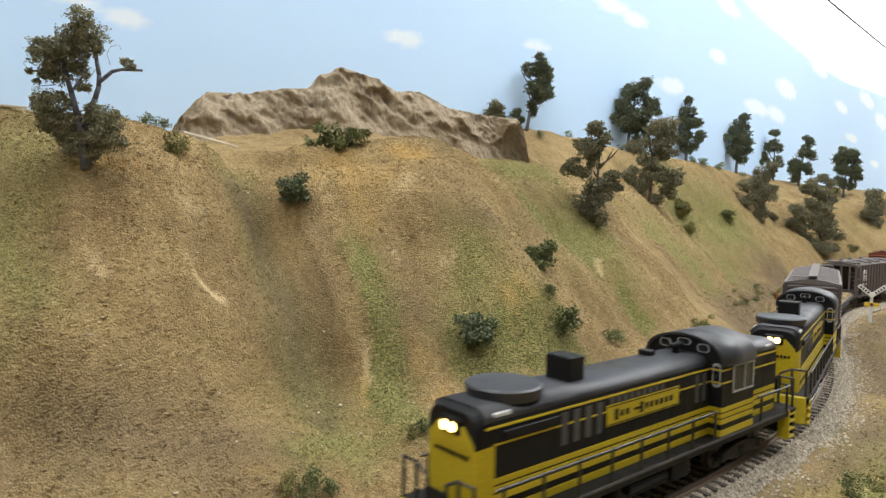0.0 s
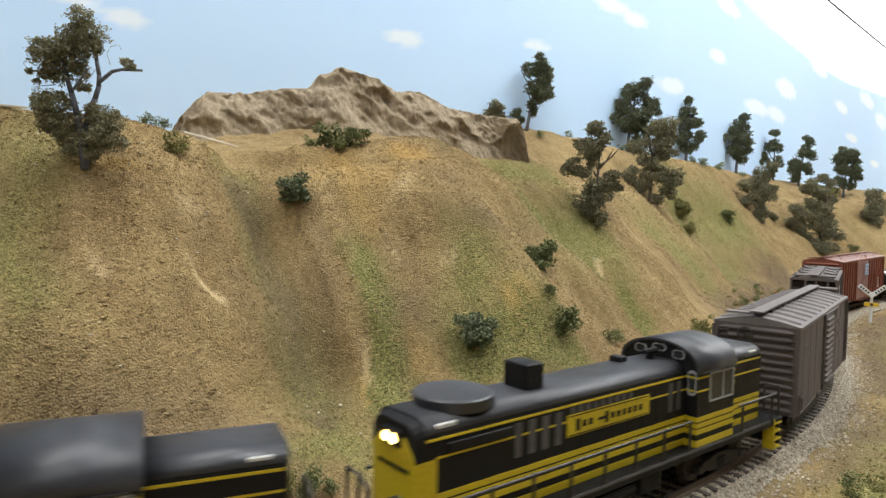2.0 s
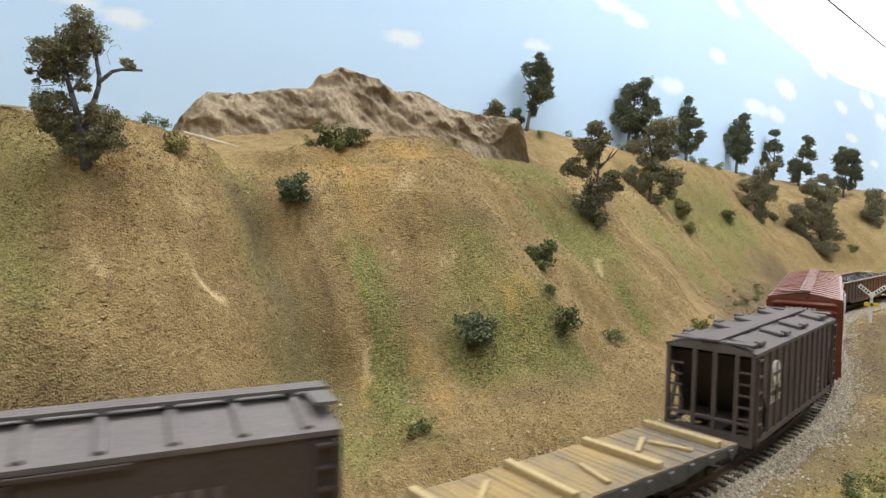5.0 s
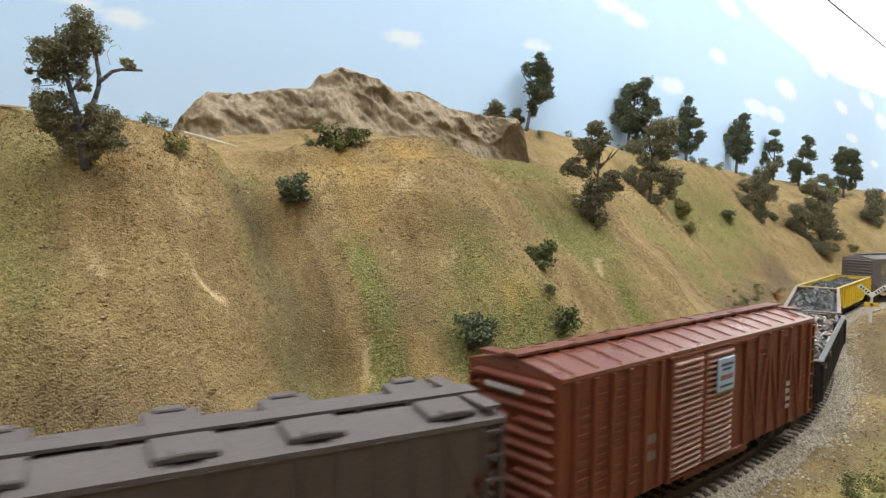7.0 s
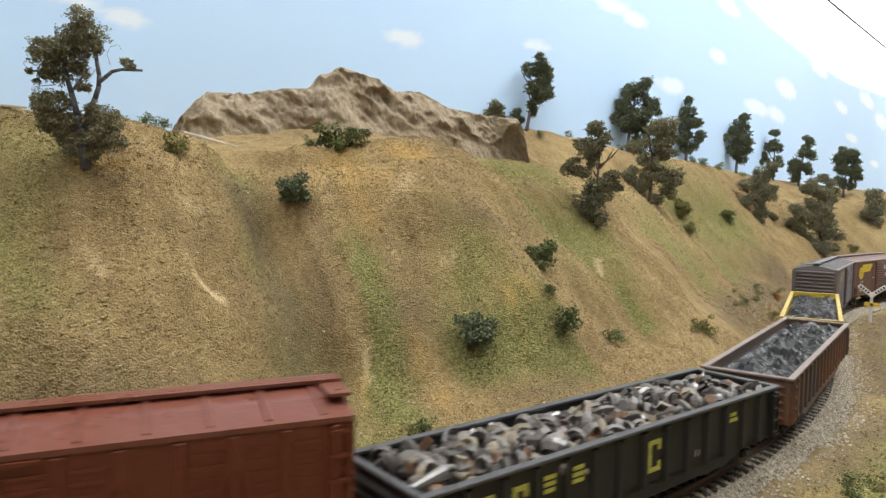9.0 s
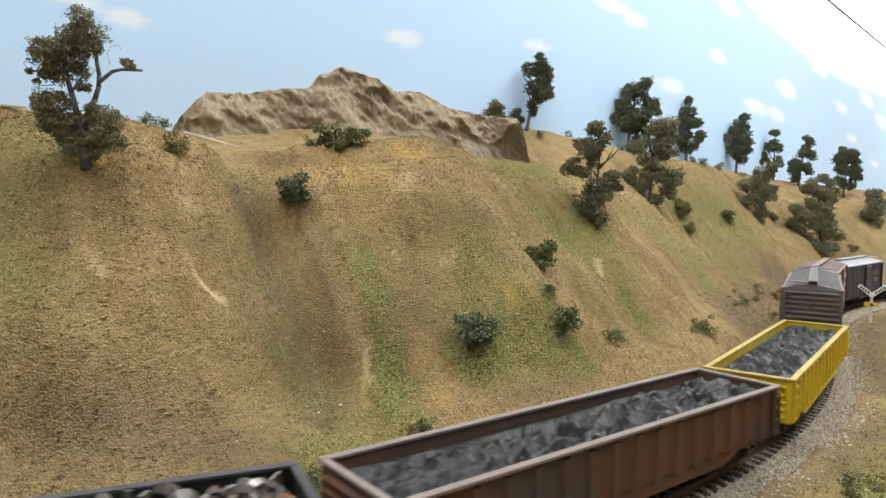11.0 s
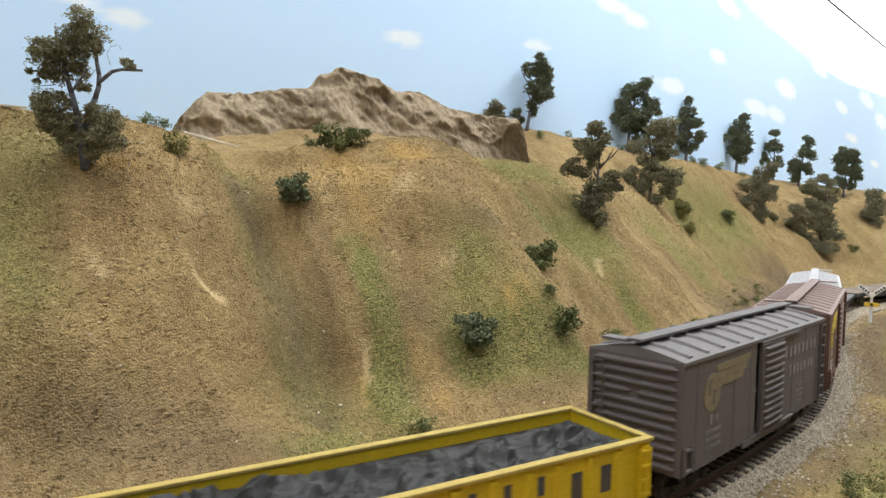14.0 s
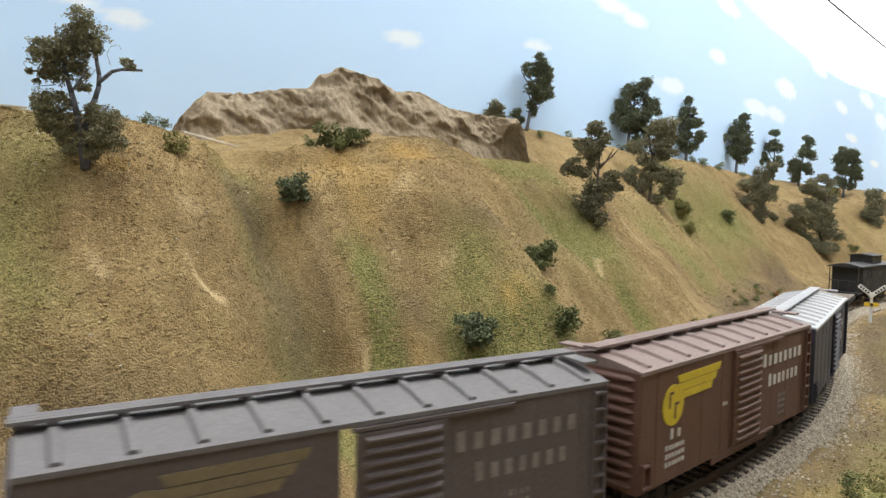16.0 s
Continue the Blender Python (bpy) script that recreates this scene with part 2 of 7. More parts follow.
def lattice(x, y, cell, seed):
    """Smooth value noise, -1 to 1, for arrays."""
    t = np.random.RandomState(seed).uniform(-1, 1, (64, 64))
    u, v = x / cell, y / cell
    i, j = np.floor(u).astype(int), np.floor(v).astype(int)
    fu, fv = u - i, v - j
    fu, fv = fu * fu * (3 - 2 * fu), fv * fv * (3 - 2 * fv)
    i, j = i % 64, j % 64
    i2, j2 = (i + 1) % 64, (j + 1) % 64
    return (t[i, j] * (1 - fu) + t[i2, j] * fu) * (1 - fv) + (t[i, j2] * (1 - fu) + t[i2, j2] * fu) * fv


# crest height by station, and spurs (+) and gullies (-): station, reach in mm, width
CREST_S = [-2400, -400, -150, -100, -50, 0, 50, 100, 150, 200, 250, 350, 500, 800, 1200, 3200]
CREST_Z = [140, 148, 146, 144, 141, 133, 133, 136, 144, 147, 143, 140, 142, 143, 138, 138]
SPURS = [(-75, 14, 38), (18, -31, 25), (150, 20, 48), (305, -20, 32), (400, 14, 40), (500, -8, 26), (580, 12, 40), (690, -12, 40), (800, 10, 40), (-230, -14, 40), (-330, 12, 50), (960, -14, 50), (1100, 14, 50)]
FOOT_X = [-2200, -600, -200, 60, 88, 218, 322, 420, 1080, 2600]
FOOT_Z = [150, 150, 160, 188, 190, 177, 175, 167, 158, 150]


# eroded runnels (-) and ribs (+) down the slope: line of (station, distance), width, depth
GROOVES = [([(-40, 139), (-35, 130), (-25, 126)], 4, -2.5), ([(323, 120), (303, 94)], 9, -5), ([(46, 119), (39, 99), (26, 80)], 5, -3), ([(200, 167), (194, 144), (214, 130)], 10, -5),
           ([(327, 139), (266, 112)], 6, -2.5), ([(-47, 141), (-45, 115)], 8, 2), ([(61, 154), (48, 123), (35, 93)], 7, 2.5), ([(121, 141), (94, 110)], 12, 2)]


def off_line(S, D, line):
    """Distance of points from a line of (station, distance)."""
    best = np.full(S.shape, 1e9)
    if len(line) == 1:
        return np.hypot(S - line[0][0], D - line[0][1])
    for (s0, d0), (s1, d1) in zip(line[:-1], line[1:]):
        u, v = s1 - s0, d1 - d0
        k = np.clip(((S - s0) * u + (D - d0) * v) / (u * u + v * v), 0, 1)
        best = np.minimum(best, np.hypot(S - s0 - k * u, D - d0 - k * v))
    return best


def ground(x, y, fine=True):
    """Height of the scenery in mm over points (arrays)."""
    x, y = np.asarray(x, float).ravel(), np.asarray(y, float).ravel()
    D, S = near_track(x, y)
    reach = sum(a * np.exp(-((S - s0) / w) ** 2) for s0, a, w in SPURS) + 7 * lattice(S, D, 55.0, 3) + 3 * lattice(S, D, 22.0, 4) + 2.6 * lattice(S, D * 0.22, 13.0, 5)
    up = np.clip((D - 36) / 60, 0, 1)
    De = D + reach * up
    crest = np.interp(S, CREST_S, CREST_Z)
    u = np.clip((De - 40) / 180.0, 0, 1)
    g = u + 0.06 * np.sin(2 * np.pi * u) * -1 + 0.02 * np.sin(6 * np.pi * u)
    k = 0.10
    g = np.where(u > 1 - k, (1 - k) + k * (1 - ((1 - u) / k) ** 2) * 0.5 + (u - 1 + k) * 0.5, g)
    hill = crest * np.clip(g, 0, 1.05)
    wall = np.interp(x, BX, BY)
    foot = np.interp(x, FOOT_X, FOOT_Z)
    gap = np.clip((wall - y), 0, 1e4)
    beyond = np.clip((De - 215) / (De - 215 + gap * 0.75 + 1e-6), 0, 1)
    beyond = np.where(De > 215, beyond, 0)
    beyond = beyond * beyond * (3 - 2 * beyond)
    lift = np.clip(1 - gap / 85.0, 0, 1) * (x > -50)
    beyond = np.maximum(beyond, lift * lift * (3 - 2 * lift))
    z = hill * (1 - beyond) + foot * beyond
    wave = 3.0 * lattice(S, D, 17.0, 6)
    for line, w, deep in GROOVES:
        z = z + deep * np.exp(-(off_line(S + wave, D, line) / w) ** 2)
    # ballast bed and the near verge
    near = -D
    verge = -7 + 6 * lattice(x, y, 70, 7) + 2.5 * lattice(x, y, 25, 8) + np.clip((near - 110) * 0.06, 0, 16)
    flat = np.where(near > 0, verge, -6.0)
    w = np.where(D > 0, np.clip((D - 29) / 12, 0, 1), np.clip((near - 20) / 7, 0, 1))
    low = -10.0 * (1 - w) + flat * w
    z = np.where(D > 30, np.maximum(z - 5.0 * np.clip(1 - (D - 30) / 40, 0, 1), -6), low)
    if fine:
        m = np.clip((np.abs(D) - 32) / 12, 0, 1)
        z = z + m * (1.5 * lattice(x, y, 14.0, 11) + 0.9 * lattice(x, y, 6.0, 12) + 0.55 * lattice(x, y, 2.7, 13))
    return z


def height(x, y):
    return float(ground([x], [y], False)[0])


# ---- the room ----
def slab(name, x0, x1, y0, y1, z0, z1, material, label, category):
    bm = bmesh.new()
    box(bm, x0, x1, y0, y1, z0, z1)
    return tagged(part(name, bm, material), label, category, kind="structure")


slab("floor", -3500, 4500, -2500, 5000, -1150, -1100, CARPET, "grey carpeted floor of the train room", "floor")
slab("ceiling", -3500, 4500, -2500, 5000, 1000, 1050, WHITE, "white painted ceiling over the layout", "ceiling")
slab("wall_north", -3500, 4500, 5000, 5100, -1150, 1050, WHITE, "plain white room wall", "wall")
slab("wall_south", -3500, 4500, -2600, -2500, -1150, 1050, WHITE, "plain white room wall", "wall")
slab("wall_east", 4500, 4600, -2600, 5100, -1150, 1050, WHITE, "plain white room wall", "wall")
slab("wall_west", -3600, -3500, -2600, 5100, -1150, 1050, WHITE, "plain white room wall", "wall")

TUBE = glow("lit_diffuser", (1.0, 0.98, 0.93), 6.0)


# housing and tubes for each assumed lamp; none is in view
def unseen_fixture(x, y, z, length, width, turn):
    base = empty("ceiling_light", x * 1000, y * 1000, z * 1000)
    base.rotation_euler = (0, 0, radians(turn))
    bm = bmesh.new()
    L, W = length * 500 + 15, width * 500 + 12
    prism(bm, [(-W, 20), (W, 20), (W * 0.8, 68), (-W * 0.8, 68)], -L, L, 3)
    part("housing", bm, WHITE, base)
    for sgn in (-0.45, 0.45):
        bm = bmesh.new()
        rod(bm, (-L + 12, sgn * W, 12), (L - 12, sgn * W, 12), 8, n=12)
        part("tube", bm, TUBE, base)
    return tagged(base, "white twin-tube fluorescent fixture assumed on the ceiling, out of view", "ceiling light", "ceiling lights")


for row in LAMPS:
    unseen_fixture(*row[:6])

# added glow that makes the bright far ceiling read white; no such fitting known
PANEL = glow("ceiling_glow", (0.97, 0.99, 1.0), 2.6)


def added_ceiling_glow(x0, x1, y0, y1):
    base = empty("ceiling_panel_light", (x0 + x1) / 2, (y0 + y1) / 2, 985)
    w, h = (x1 - x0) / 2, (y1 - y0) / 2
    bm = bmesh.new()
    for xa, xb, ya, yb in ((-w - 30, -w, -h - 30, h + 30), (w, w + 30, -h - 30, h + 30), (-w, w, -h - 30, -h), (-w, w, h, h + 30)):
        box(bm, xa, xb, ya, yb, -10, 15)
    part("frame", bm, WHITE, base)
    bm = bmesh.new()
    box(bm, -w, w, -h, h, 0, 14)
    part("diffuser", bm, PANEL, base)
    return tagged(base, "large glowing panel added to whiten the ceiling over the far aisle", "ceiling light", "ceiling lights")


added_ceiling_glow(850, 3500, 1950, 4900)


def cable(points, r, name, label):
    cu = bpy.data.curves.new(name, "CURVE")
    cu.dimensions, cu.bevel_depth, cu.bevel_resolution = "3D", r * MM, 2
    sp = cu.splines.new("POLY")
    sp.points.add(len(points) - 1)
    for q, c in zip(sp.points, points):
        q.co = (c[0] * MM, c[1] * MM, c[2] * MM, 1)
    cu.materials.append(paint(name + "_rubber", (0.02, 0.02, 0.02), 0.6, dust=0.1))
    return tagged(new(name, cu), label, "cable")


# ---- the painted backdrop ----
CLOUDS = [(-308, 270, 23, 5), (-278, 261, 24, 9), (-41, 268, 24, 9), (97, 279, 23, 7), (196, 345, 43, 9), (232, 338, 31, 10), (301, 270, 43, 13), (398, 331, 36, 11), (420, 410, 56, 14), (522, 281, 88, 14),
          (602, 283, 75, 15), (640, 338, 80, 20), (810, 420, 97, 16), (983, 371, 97, 16), (1082, 309, 93, 13), (1211, 435, 146, 24), (1389, 406, 134, 27), (750, 233, 69, 13), (1332, 266, 95, 13)]


def build_backdrop():
    keep = (BX > -2150)
    xs, ys = BX[keep][::1], BY[keep][::1]
    zs = np.linspace(60, 442, 64)
    X, Z = np.meshgrid(xs, zs)
    top = np.interp(xs, [400, 560, 780, 1020, 1440, 2000], [442, 427, 426, 441, 495, 565])
    Z = 60 + (Z - 60) * (top - 60)[None] / 382.0
    Y = np.meshgrid(ys, zs)[0]
    nx, nz = len(xs), len(zs)
    dy = np.gradient(ys, xs)
    nrm = np.stack([-dy, np.ones_like(dy)], 1) / np.sqrt(1 + dy * dy)[:, None]
    front = np.stack([X, Y, Z], -1).reshape(-1, 3)
    back = front + np.tile(np.concatenate([nrm * 6, np.zeros((nx, 1))], 1), (nz, 1))
    q = np.arange(nx * nz).reshape(nz, nx)
    f = np.stack([q[:-1, :-1], q[:-1, 1:], q[1:, 1:], q[1:, :-1]], -1).reshape(-1, 4)
    off = nx * nz
    faces = f.tolist() + (f[:, ::-1] + off).tolist()
    for ring in (q[-1], q[0]):
        faces += [[int(a), int(b), int(b) + off, int(a) + off] for a, b in zip(ring[:-1], ring[1:])]
    ob = raw("backdrop", np.concatenate([front, back]), faces, SKY, smooth=True)
    arc = np.concatenate([[0], np.cumsum(np.hypot(np.diff(xs), np.diff(ys)))])
    A = np.tile(arc, nz)
    cloud = np.zeros(off)
    for cx, cz, rx, rz in CLOUDS:
        c = np.interp(cx, xs, arc)
        r = ((A - c) / rx) ** 2 + ((front[:, 2] - cz - (0.10 if cx < 0 else 0.0) * (c - A)) / rz) ** 2
        r = r * (1 + 0.35 * lattice(A, front[:, 2], 16.0, 21))
        cloud = np.maximum(cloud, np.clip(1.05 - r * 0.85, 0, 1))
    att = ob.data.attributes.new("cloud", "FLOAT", "POINT")
    att.data.foreach_set("value", np.concatenate([cloud, cloud]).astype(np.float32))
    tagged(ob, "pale blue painted backdrop board with sponged white clouds", "backdrop", kind="structure")
    return ob


build_backdrop()

# ---- the ground ----
# scatter: line of (station, distance), half-width, strength
GREEN = [([(11, 206), (5, 171), (10, 151), (15, 129), (16, 113), (10, 76)], 13.8, 0.56), ([(65, 149), (63, 129), (58, 114), (51, 102), (44, 78)], 9.2, 0.95), ([(133, 124), (118, 115)], 14.95, 0.51), ([(95, 94), (122, 91), (144, 85), (162, 79)], 12.65, 0.78),
         ([(136, 91)], 12.65, 0.68), ([(274, 160), (342, 147)], 26, 0.85), ([(320, 217), (374, 196)], 18, 0.6), ([(319, 115), (315, 101)], 9, 0.85),
         ([(548, 137), (545, 103)], 26, 0.6), ([(682, 166), (769, 135)], 32, 0.6), ([(682, 109)], 30, 0.5), ([(-116, 140), (-108, 124)], 14, 0.42),
         ([(-108, 159)], 24, 0.32), ([(-124, 197), (-102, 182)], 26, 0.34), ([(-18, 66), (17, 80), (46, 64)], 9.2, 0.51)]
OCHRE = [([(94, 200), (80, 170)], 9.2, 0.36), ([(152, 190), (130, 188)], 8.05, 0.43), ([(79, 194), (103, 172)], 11.5, 0.3), ([(135, 98)], 4.6, 0.43),
         ([(69, 106), (66, 99)], 5.75, 0.36), ([(150, 97)], 5.75, 0.29), ([(44, 111), (39, 99)], 2.875, 0.43), ([(66, 78)], 3.45, 0.43),
         ([(58, 187)], 3.45, 0.36), ([(-27, 61)], 6.9, 0.36), ([(-85, 161), (-64, 158)], 4.6, 0.32)]
# brown soil; the lower-left foot stroke also puts light falloff into its colour
BROWN = [([(8, 195), (10, 160), (15, 130), (16, 100)], 11, 0.42), ([(13, 194), (15, 173)], 8.05, 0.29), ([(44, 163), (28, 135), (27, 109)], 9.2, 0.33), ([(-105, 82), (-66, 75), (-29, 67)], 16.1, 0.36), ([(-86, 99), (-79, 87)], 11.5, 0.16),
         ([(77, 117), (54, 90)], 6.9, 0.25), ([(95, 67), (163, 66)], 6.9, 0.33), ([(161, 134), (144, 137)], 9.2, 0.29), ([(769, 69), (745, 80)], 16.1, 0.48),
         ([(326, 194)], 13.8, 0.29)]
PALE_RUNS = [([(-40, 137), (-35, 130), (-26, 127)], 1.7, 0.75), ([(-85, 129), (-77, 122)], 2.5, 0.45), ([(85, 142), (84, 138)], 2, 0.45), ([(325, 134), (313, 129)], 2.4, 0.5),
             ([(46, 119), (43, 107)], 2, 0.45), ([(-41, 155), (-31, 153)], 3, 0.3), ([(116, 164), (100, 158)], 6, 0.3), ([(117, 127), (107, 128)], 3, 0.3)]
VERGE_GREEN = [([(60, -70), (230, -62)], 24, 0.8), ([(260, -60), (560, -58)], 18, 0.5), ([(640, -70), (800, -64)], 16, 0.4)]
VERGE_BROWN = [([(80, -36), (300, -38)], 10, 0.45), ([(360, -40), (720, -48)], 18, 0.6), ([(470, 58), (620, 60), (780, 74)], 20, 0.55)]
VERGE_OCHRE = [([(140, -42), (160, -46)], 6, 0.2)]


def scatter_at(x, y):
    D, S = near_track(x, y)
    out = np.zeros((len(x), 4), np.float32)
    wob = lattice(x, y, 30, 31), lattice(x, y, 30, 32)
    wob2 = lattice(x, y, 9, 36), lattice(x, y, 9, 37)
    for c, rows in enumerate((GREEN + VERGE_GREEN, OCHRE + VERGE_OCHRE, BROWN + VERGE_BROWN)):
        for line, w, k in rows:
            r = off_line(S + 5 * wob[0] + 4 * wob2[0], D + 5 * wob[1] + 4 * wob2[1], line) / w
            out[:, c] = np.maximum(out[:, c], k * np.exp(-0.7 * r * r))
    out[:, 0] += 0.13 * lattice(x, y, 45, 33) + 0.07 * wob2[0]
    out[:, 1] += 0.08 * lattice(x, y, 20, 34)
    out[:, 2] += 0.14 * lattice(x, y, 26, 35)
    out[:, 3] = 0
    for line, w, k in PALE_RUNS:
        out[:, 3] = np.maximum(out[:, 3], k * np.exp(-(off_line(S + 1.5 * wob2[0], D + 1.5 * wob2[1], line) / w) ** 2))
    return np.clip(out, 0, 1)


def paint_scatter(ob, x, y):
    att = ob.data.attributes.new("scatter", "FLOAT_COLOR", "POINT")
    att.data.foreach_set("color", scatter_at(x, y).ravel())
    # streak coordinates: close along the track, long down the slope
    D, S = near_track(x, y)
    v = np.stack([S * 0.055 + 0.4 * lattice(x, y, 22, 41), D * 0.011, np.zeros_like(D)], 1)
    lay = ob.data.attributes.new("lay", "FLOAT_VECTOR", "POINT")
    lay.data.foreach_set("vector", v.astype(np.float32).ravel())


def build_ground():
    gx = np.concatenate([np.arange(-2180, -420, 40.0), np.arange(-420, 760, 2.8), np.arange(760, 1300, 9.0), np.arange(1300, 2600, 40.0)])
    gy = np.concatenate([np.arange(-1500, 60, 40.0), np.arange(60, 620, 2.4), np.arange(620, 1150, 3.6), np.arange(1150, 1800, 12.0), np.arange(1800, 3400, 40.0)])
    X, Y = np.meshgrid(gx, gy)
    x, y = X.ravel(), Y.ravel()
    n = -x * math.sin(radians(40)) + y * math.cos(radians(40))
    inside = (y < np.interp(x, BX, BY) + 14) & (n > -230)
    idx = np.full(len(x), -1)
    q = np.arange(len(x)).reshape(X.shape)
    f = np.stack([q[:-1, :-1], q[:-1, 1:], q[1:, 1:], q[1:, :-1]], -1).reshape(-1, 4)
    f = f[inside[f].all(1)]
    used = np.unique(f)
    idx[used] = np.arange(len(used))
    x, y = x[used], y[used]
    z = ground(x, y)
    ob = raw("ground", np.stack([x, y, z], 1), idx[f], SOIL, smooth=True)
    paint_scatter(ob, x, y)
    tagged(ob, "tan and brown scenic hillside with green ground foam", "hillside", kind="structure")


build_ground()


def crumbs(name, label, count, s_range, d_range, size, seed, material, lift=0.2, attribute=True, squash=0.7):
    """Many small irregular grains lying on the ground, joined."""
    rs = np.random.RandomState(seed)
    S, D = rs.uniform(*s_range, count), rs.uniform(*d_range, count)
    px, py, th = np.interp(S, SG, PX), np.interp(S, SG, PY), np.interp(S, SG, TH)
    x, y = px - np.sin(th) * D, py + np.cos(th) * D
    ok = y < np.interp(x, BX, BY) - 4
    x, y = x[ok], y[ok]
    z = ground(x, y)
    if not attribute:
        z = np.maximum(z, -4.6 + 0.0 * z)
    n = len(x)
    r = size[0] + (size[1] - size[0]) * rs.rand(n) ** 2.5
    octa = np.array([(1, 0, 0), (0, 1, 0), (-1, 0, 0), (0, -1, 0), (0, 0, 1), (0, 0, -1)], float)
    v = octa[None] * (1 + rs.uniform(-0.45, 0.35, (n, 6, 1))) + rs.uniform(-0.25, 0.25, (n, 6, 3))
    a = rs.uniform(0, 6.283, n)
    c, s = np.cos(a), np.sin(a)
    v = np.stack([v[..., 0] * c[:, None] - v[..., 1] * s[:, None], v[..., 0] * s[:, None] + v[..., 1] * c[:, None], v[..., 2] * squash], -1)
    v = v * r[:, None, None] + np.stack([x, y, z + lift * r], -1)[:, None]
    tri = np.array([(0, 1, 4), (1, 2, 4), (2, 3, 4), (3, 0, 4), (1, 0, 5), (2, 1, 5), (3, 2, 5), (0, 3, 5)])
    f = (tri[None] + (np.arange(n) * 6)[:, None, None]).reshape(-1, 3)
    ob = raw(name, v.reshape(-1, 3), f, material)
    if attribute:
        paint_scatter(ob, np.repeat(x, 6), np.repeat(y, 6))
    tagged(ob, label, "ground cover", kind="stuff")


crumbs("soil_crumbs", "loose crumbs of tan soil and green foam on the slope", 105000, (-200, 420), (38, 225), (0.2, 0.64), 5, CLOD, 0.08)
crumbs("soil_clods", "flattened clods of tan soil on the slope", 5000, (-200, 420), (38, 225), (0.4, 1.2), 17, CLOD, -0.05, squash=0.5)
crumbs("verge_crumbs", "loose crumbs of soil and foam beside the ballast", 14000, (60, 900), (-130, -34), (0.3, 0.9), 6, CLOD)
crumbs("far_soil_crumbs", "loose crumbs of soil on the distant slope", 16000, (480, 1000), (38, 200), (0.4, 1.1), 8, CLOD)
PALE = paint("pale_stone", (0.50, 0.43, 0.32), 0.9, dust=0.3, scale=60)
crumbs("pale_stones", "scattered pale stones on the slope", 900, (-240, 480), (40, 215), (0.25, 0.95), 9, PALE, attribute=False)

# ---- track ----


def sweep(name, outline, s0, s1, step, material, parent=None, shift=0.0):
    """An outline of (across, up) drawn along the track."""
    ss = np.arange(s0, s1, step)
    px, py, th = np.interp(ss, SG, PX), np.interp(ss, SG, PY), np.interp(ss, SG, TH)
    o = np.array(outline, float)
    d = o[:, 0] + shift
    v = np.stack([px[:, None] - np.sin(th)[:, None] * d, py[:, None] + np.cos(th)[:, None] * d, np.tile(o[:, 1], (len(ss), 1))], -1)
    n, m = len(ss), len(o)
    q = np.arange(n * m).reshape(n, m)
    f = np.stack([q[:-1], np.roll(q[:-1], -1, 1), np.roll(q[1:], -1, 1), q[1:]], -1).reshape(-1, 4).tolist()
    f += [q[0][::-1].tolist(), q[-1].tolist()]
    return raw(name, v.reshape(-1, 3), f, material, parent)


sweep("ballast_bed", [(-25, -7.8), (-17.5, -3.6), (-10, -3.0), (10, -3.0), (19, -3.6), (30, -7.5), (20, -12), (-20, -12)], -1900, 2900, 10, BALLAST)
tagged(bpy.data.objects["ballast_bed"], "grey stone ballast bed under the track", "ballast", kind="structure")
track = empty("railway_track")
tagged(track, "curved model railway track with dark ties in grey ballast", "railway track", kind="structure")
RAILSHAPE = [(-1.3, -2.5), (-1.3, -2.1), (-0.35, -1.8), (-0.35, -0.8), (-0.55, -0.6), (-0.55, -0.06), (0.55, -0.06), (0.55, -0.6), (0.35, -0.8), (0.35, -1.8), (1.3, -2.1), (1.3, -2.5)]
for side in (-8.8, 8.8):
    sweep("rail", RAILSHAPE, -1900, 2900, 8, RAIL, track, side)
    sweep("rail_head", [(-0.5, -0.06), (-0.4, 0), (0.4, 0), (0.5, -0.06), (0.5, -0.3), (-0.5, -0.3)], -1900, 2900, 8, RAILTOP, track, side)


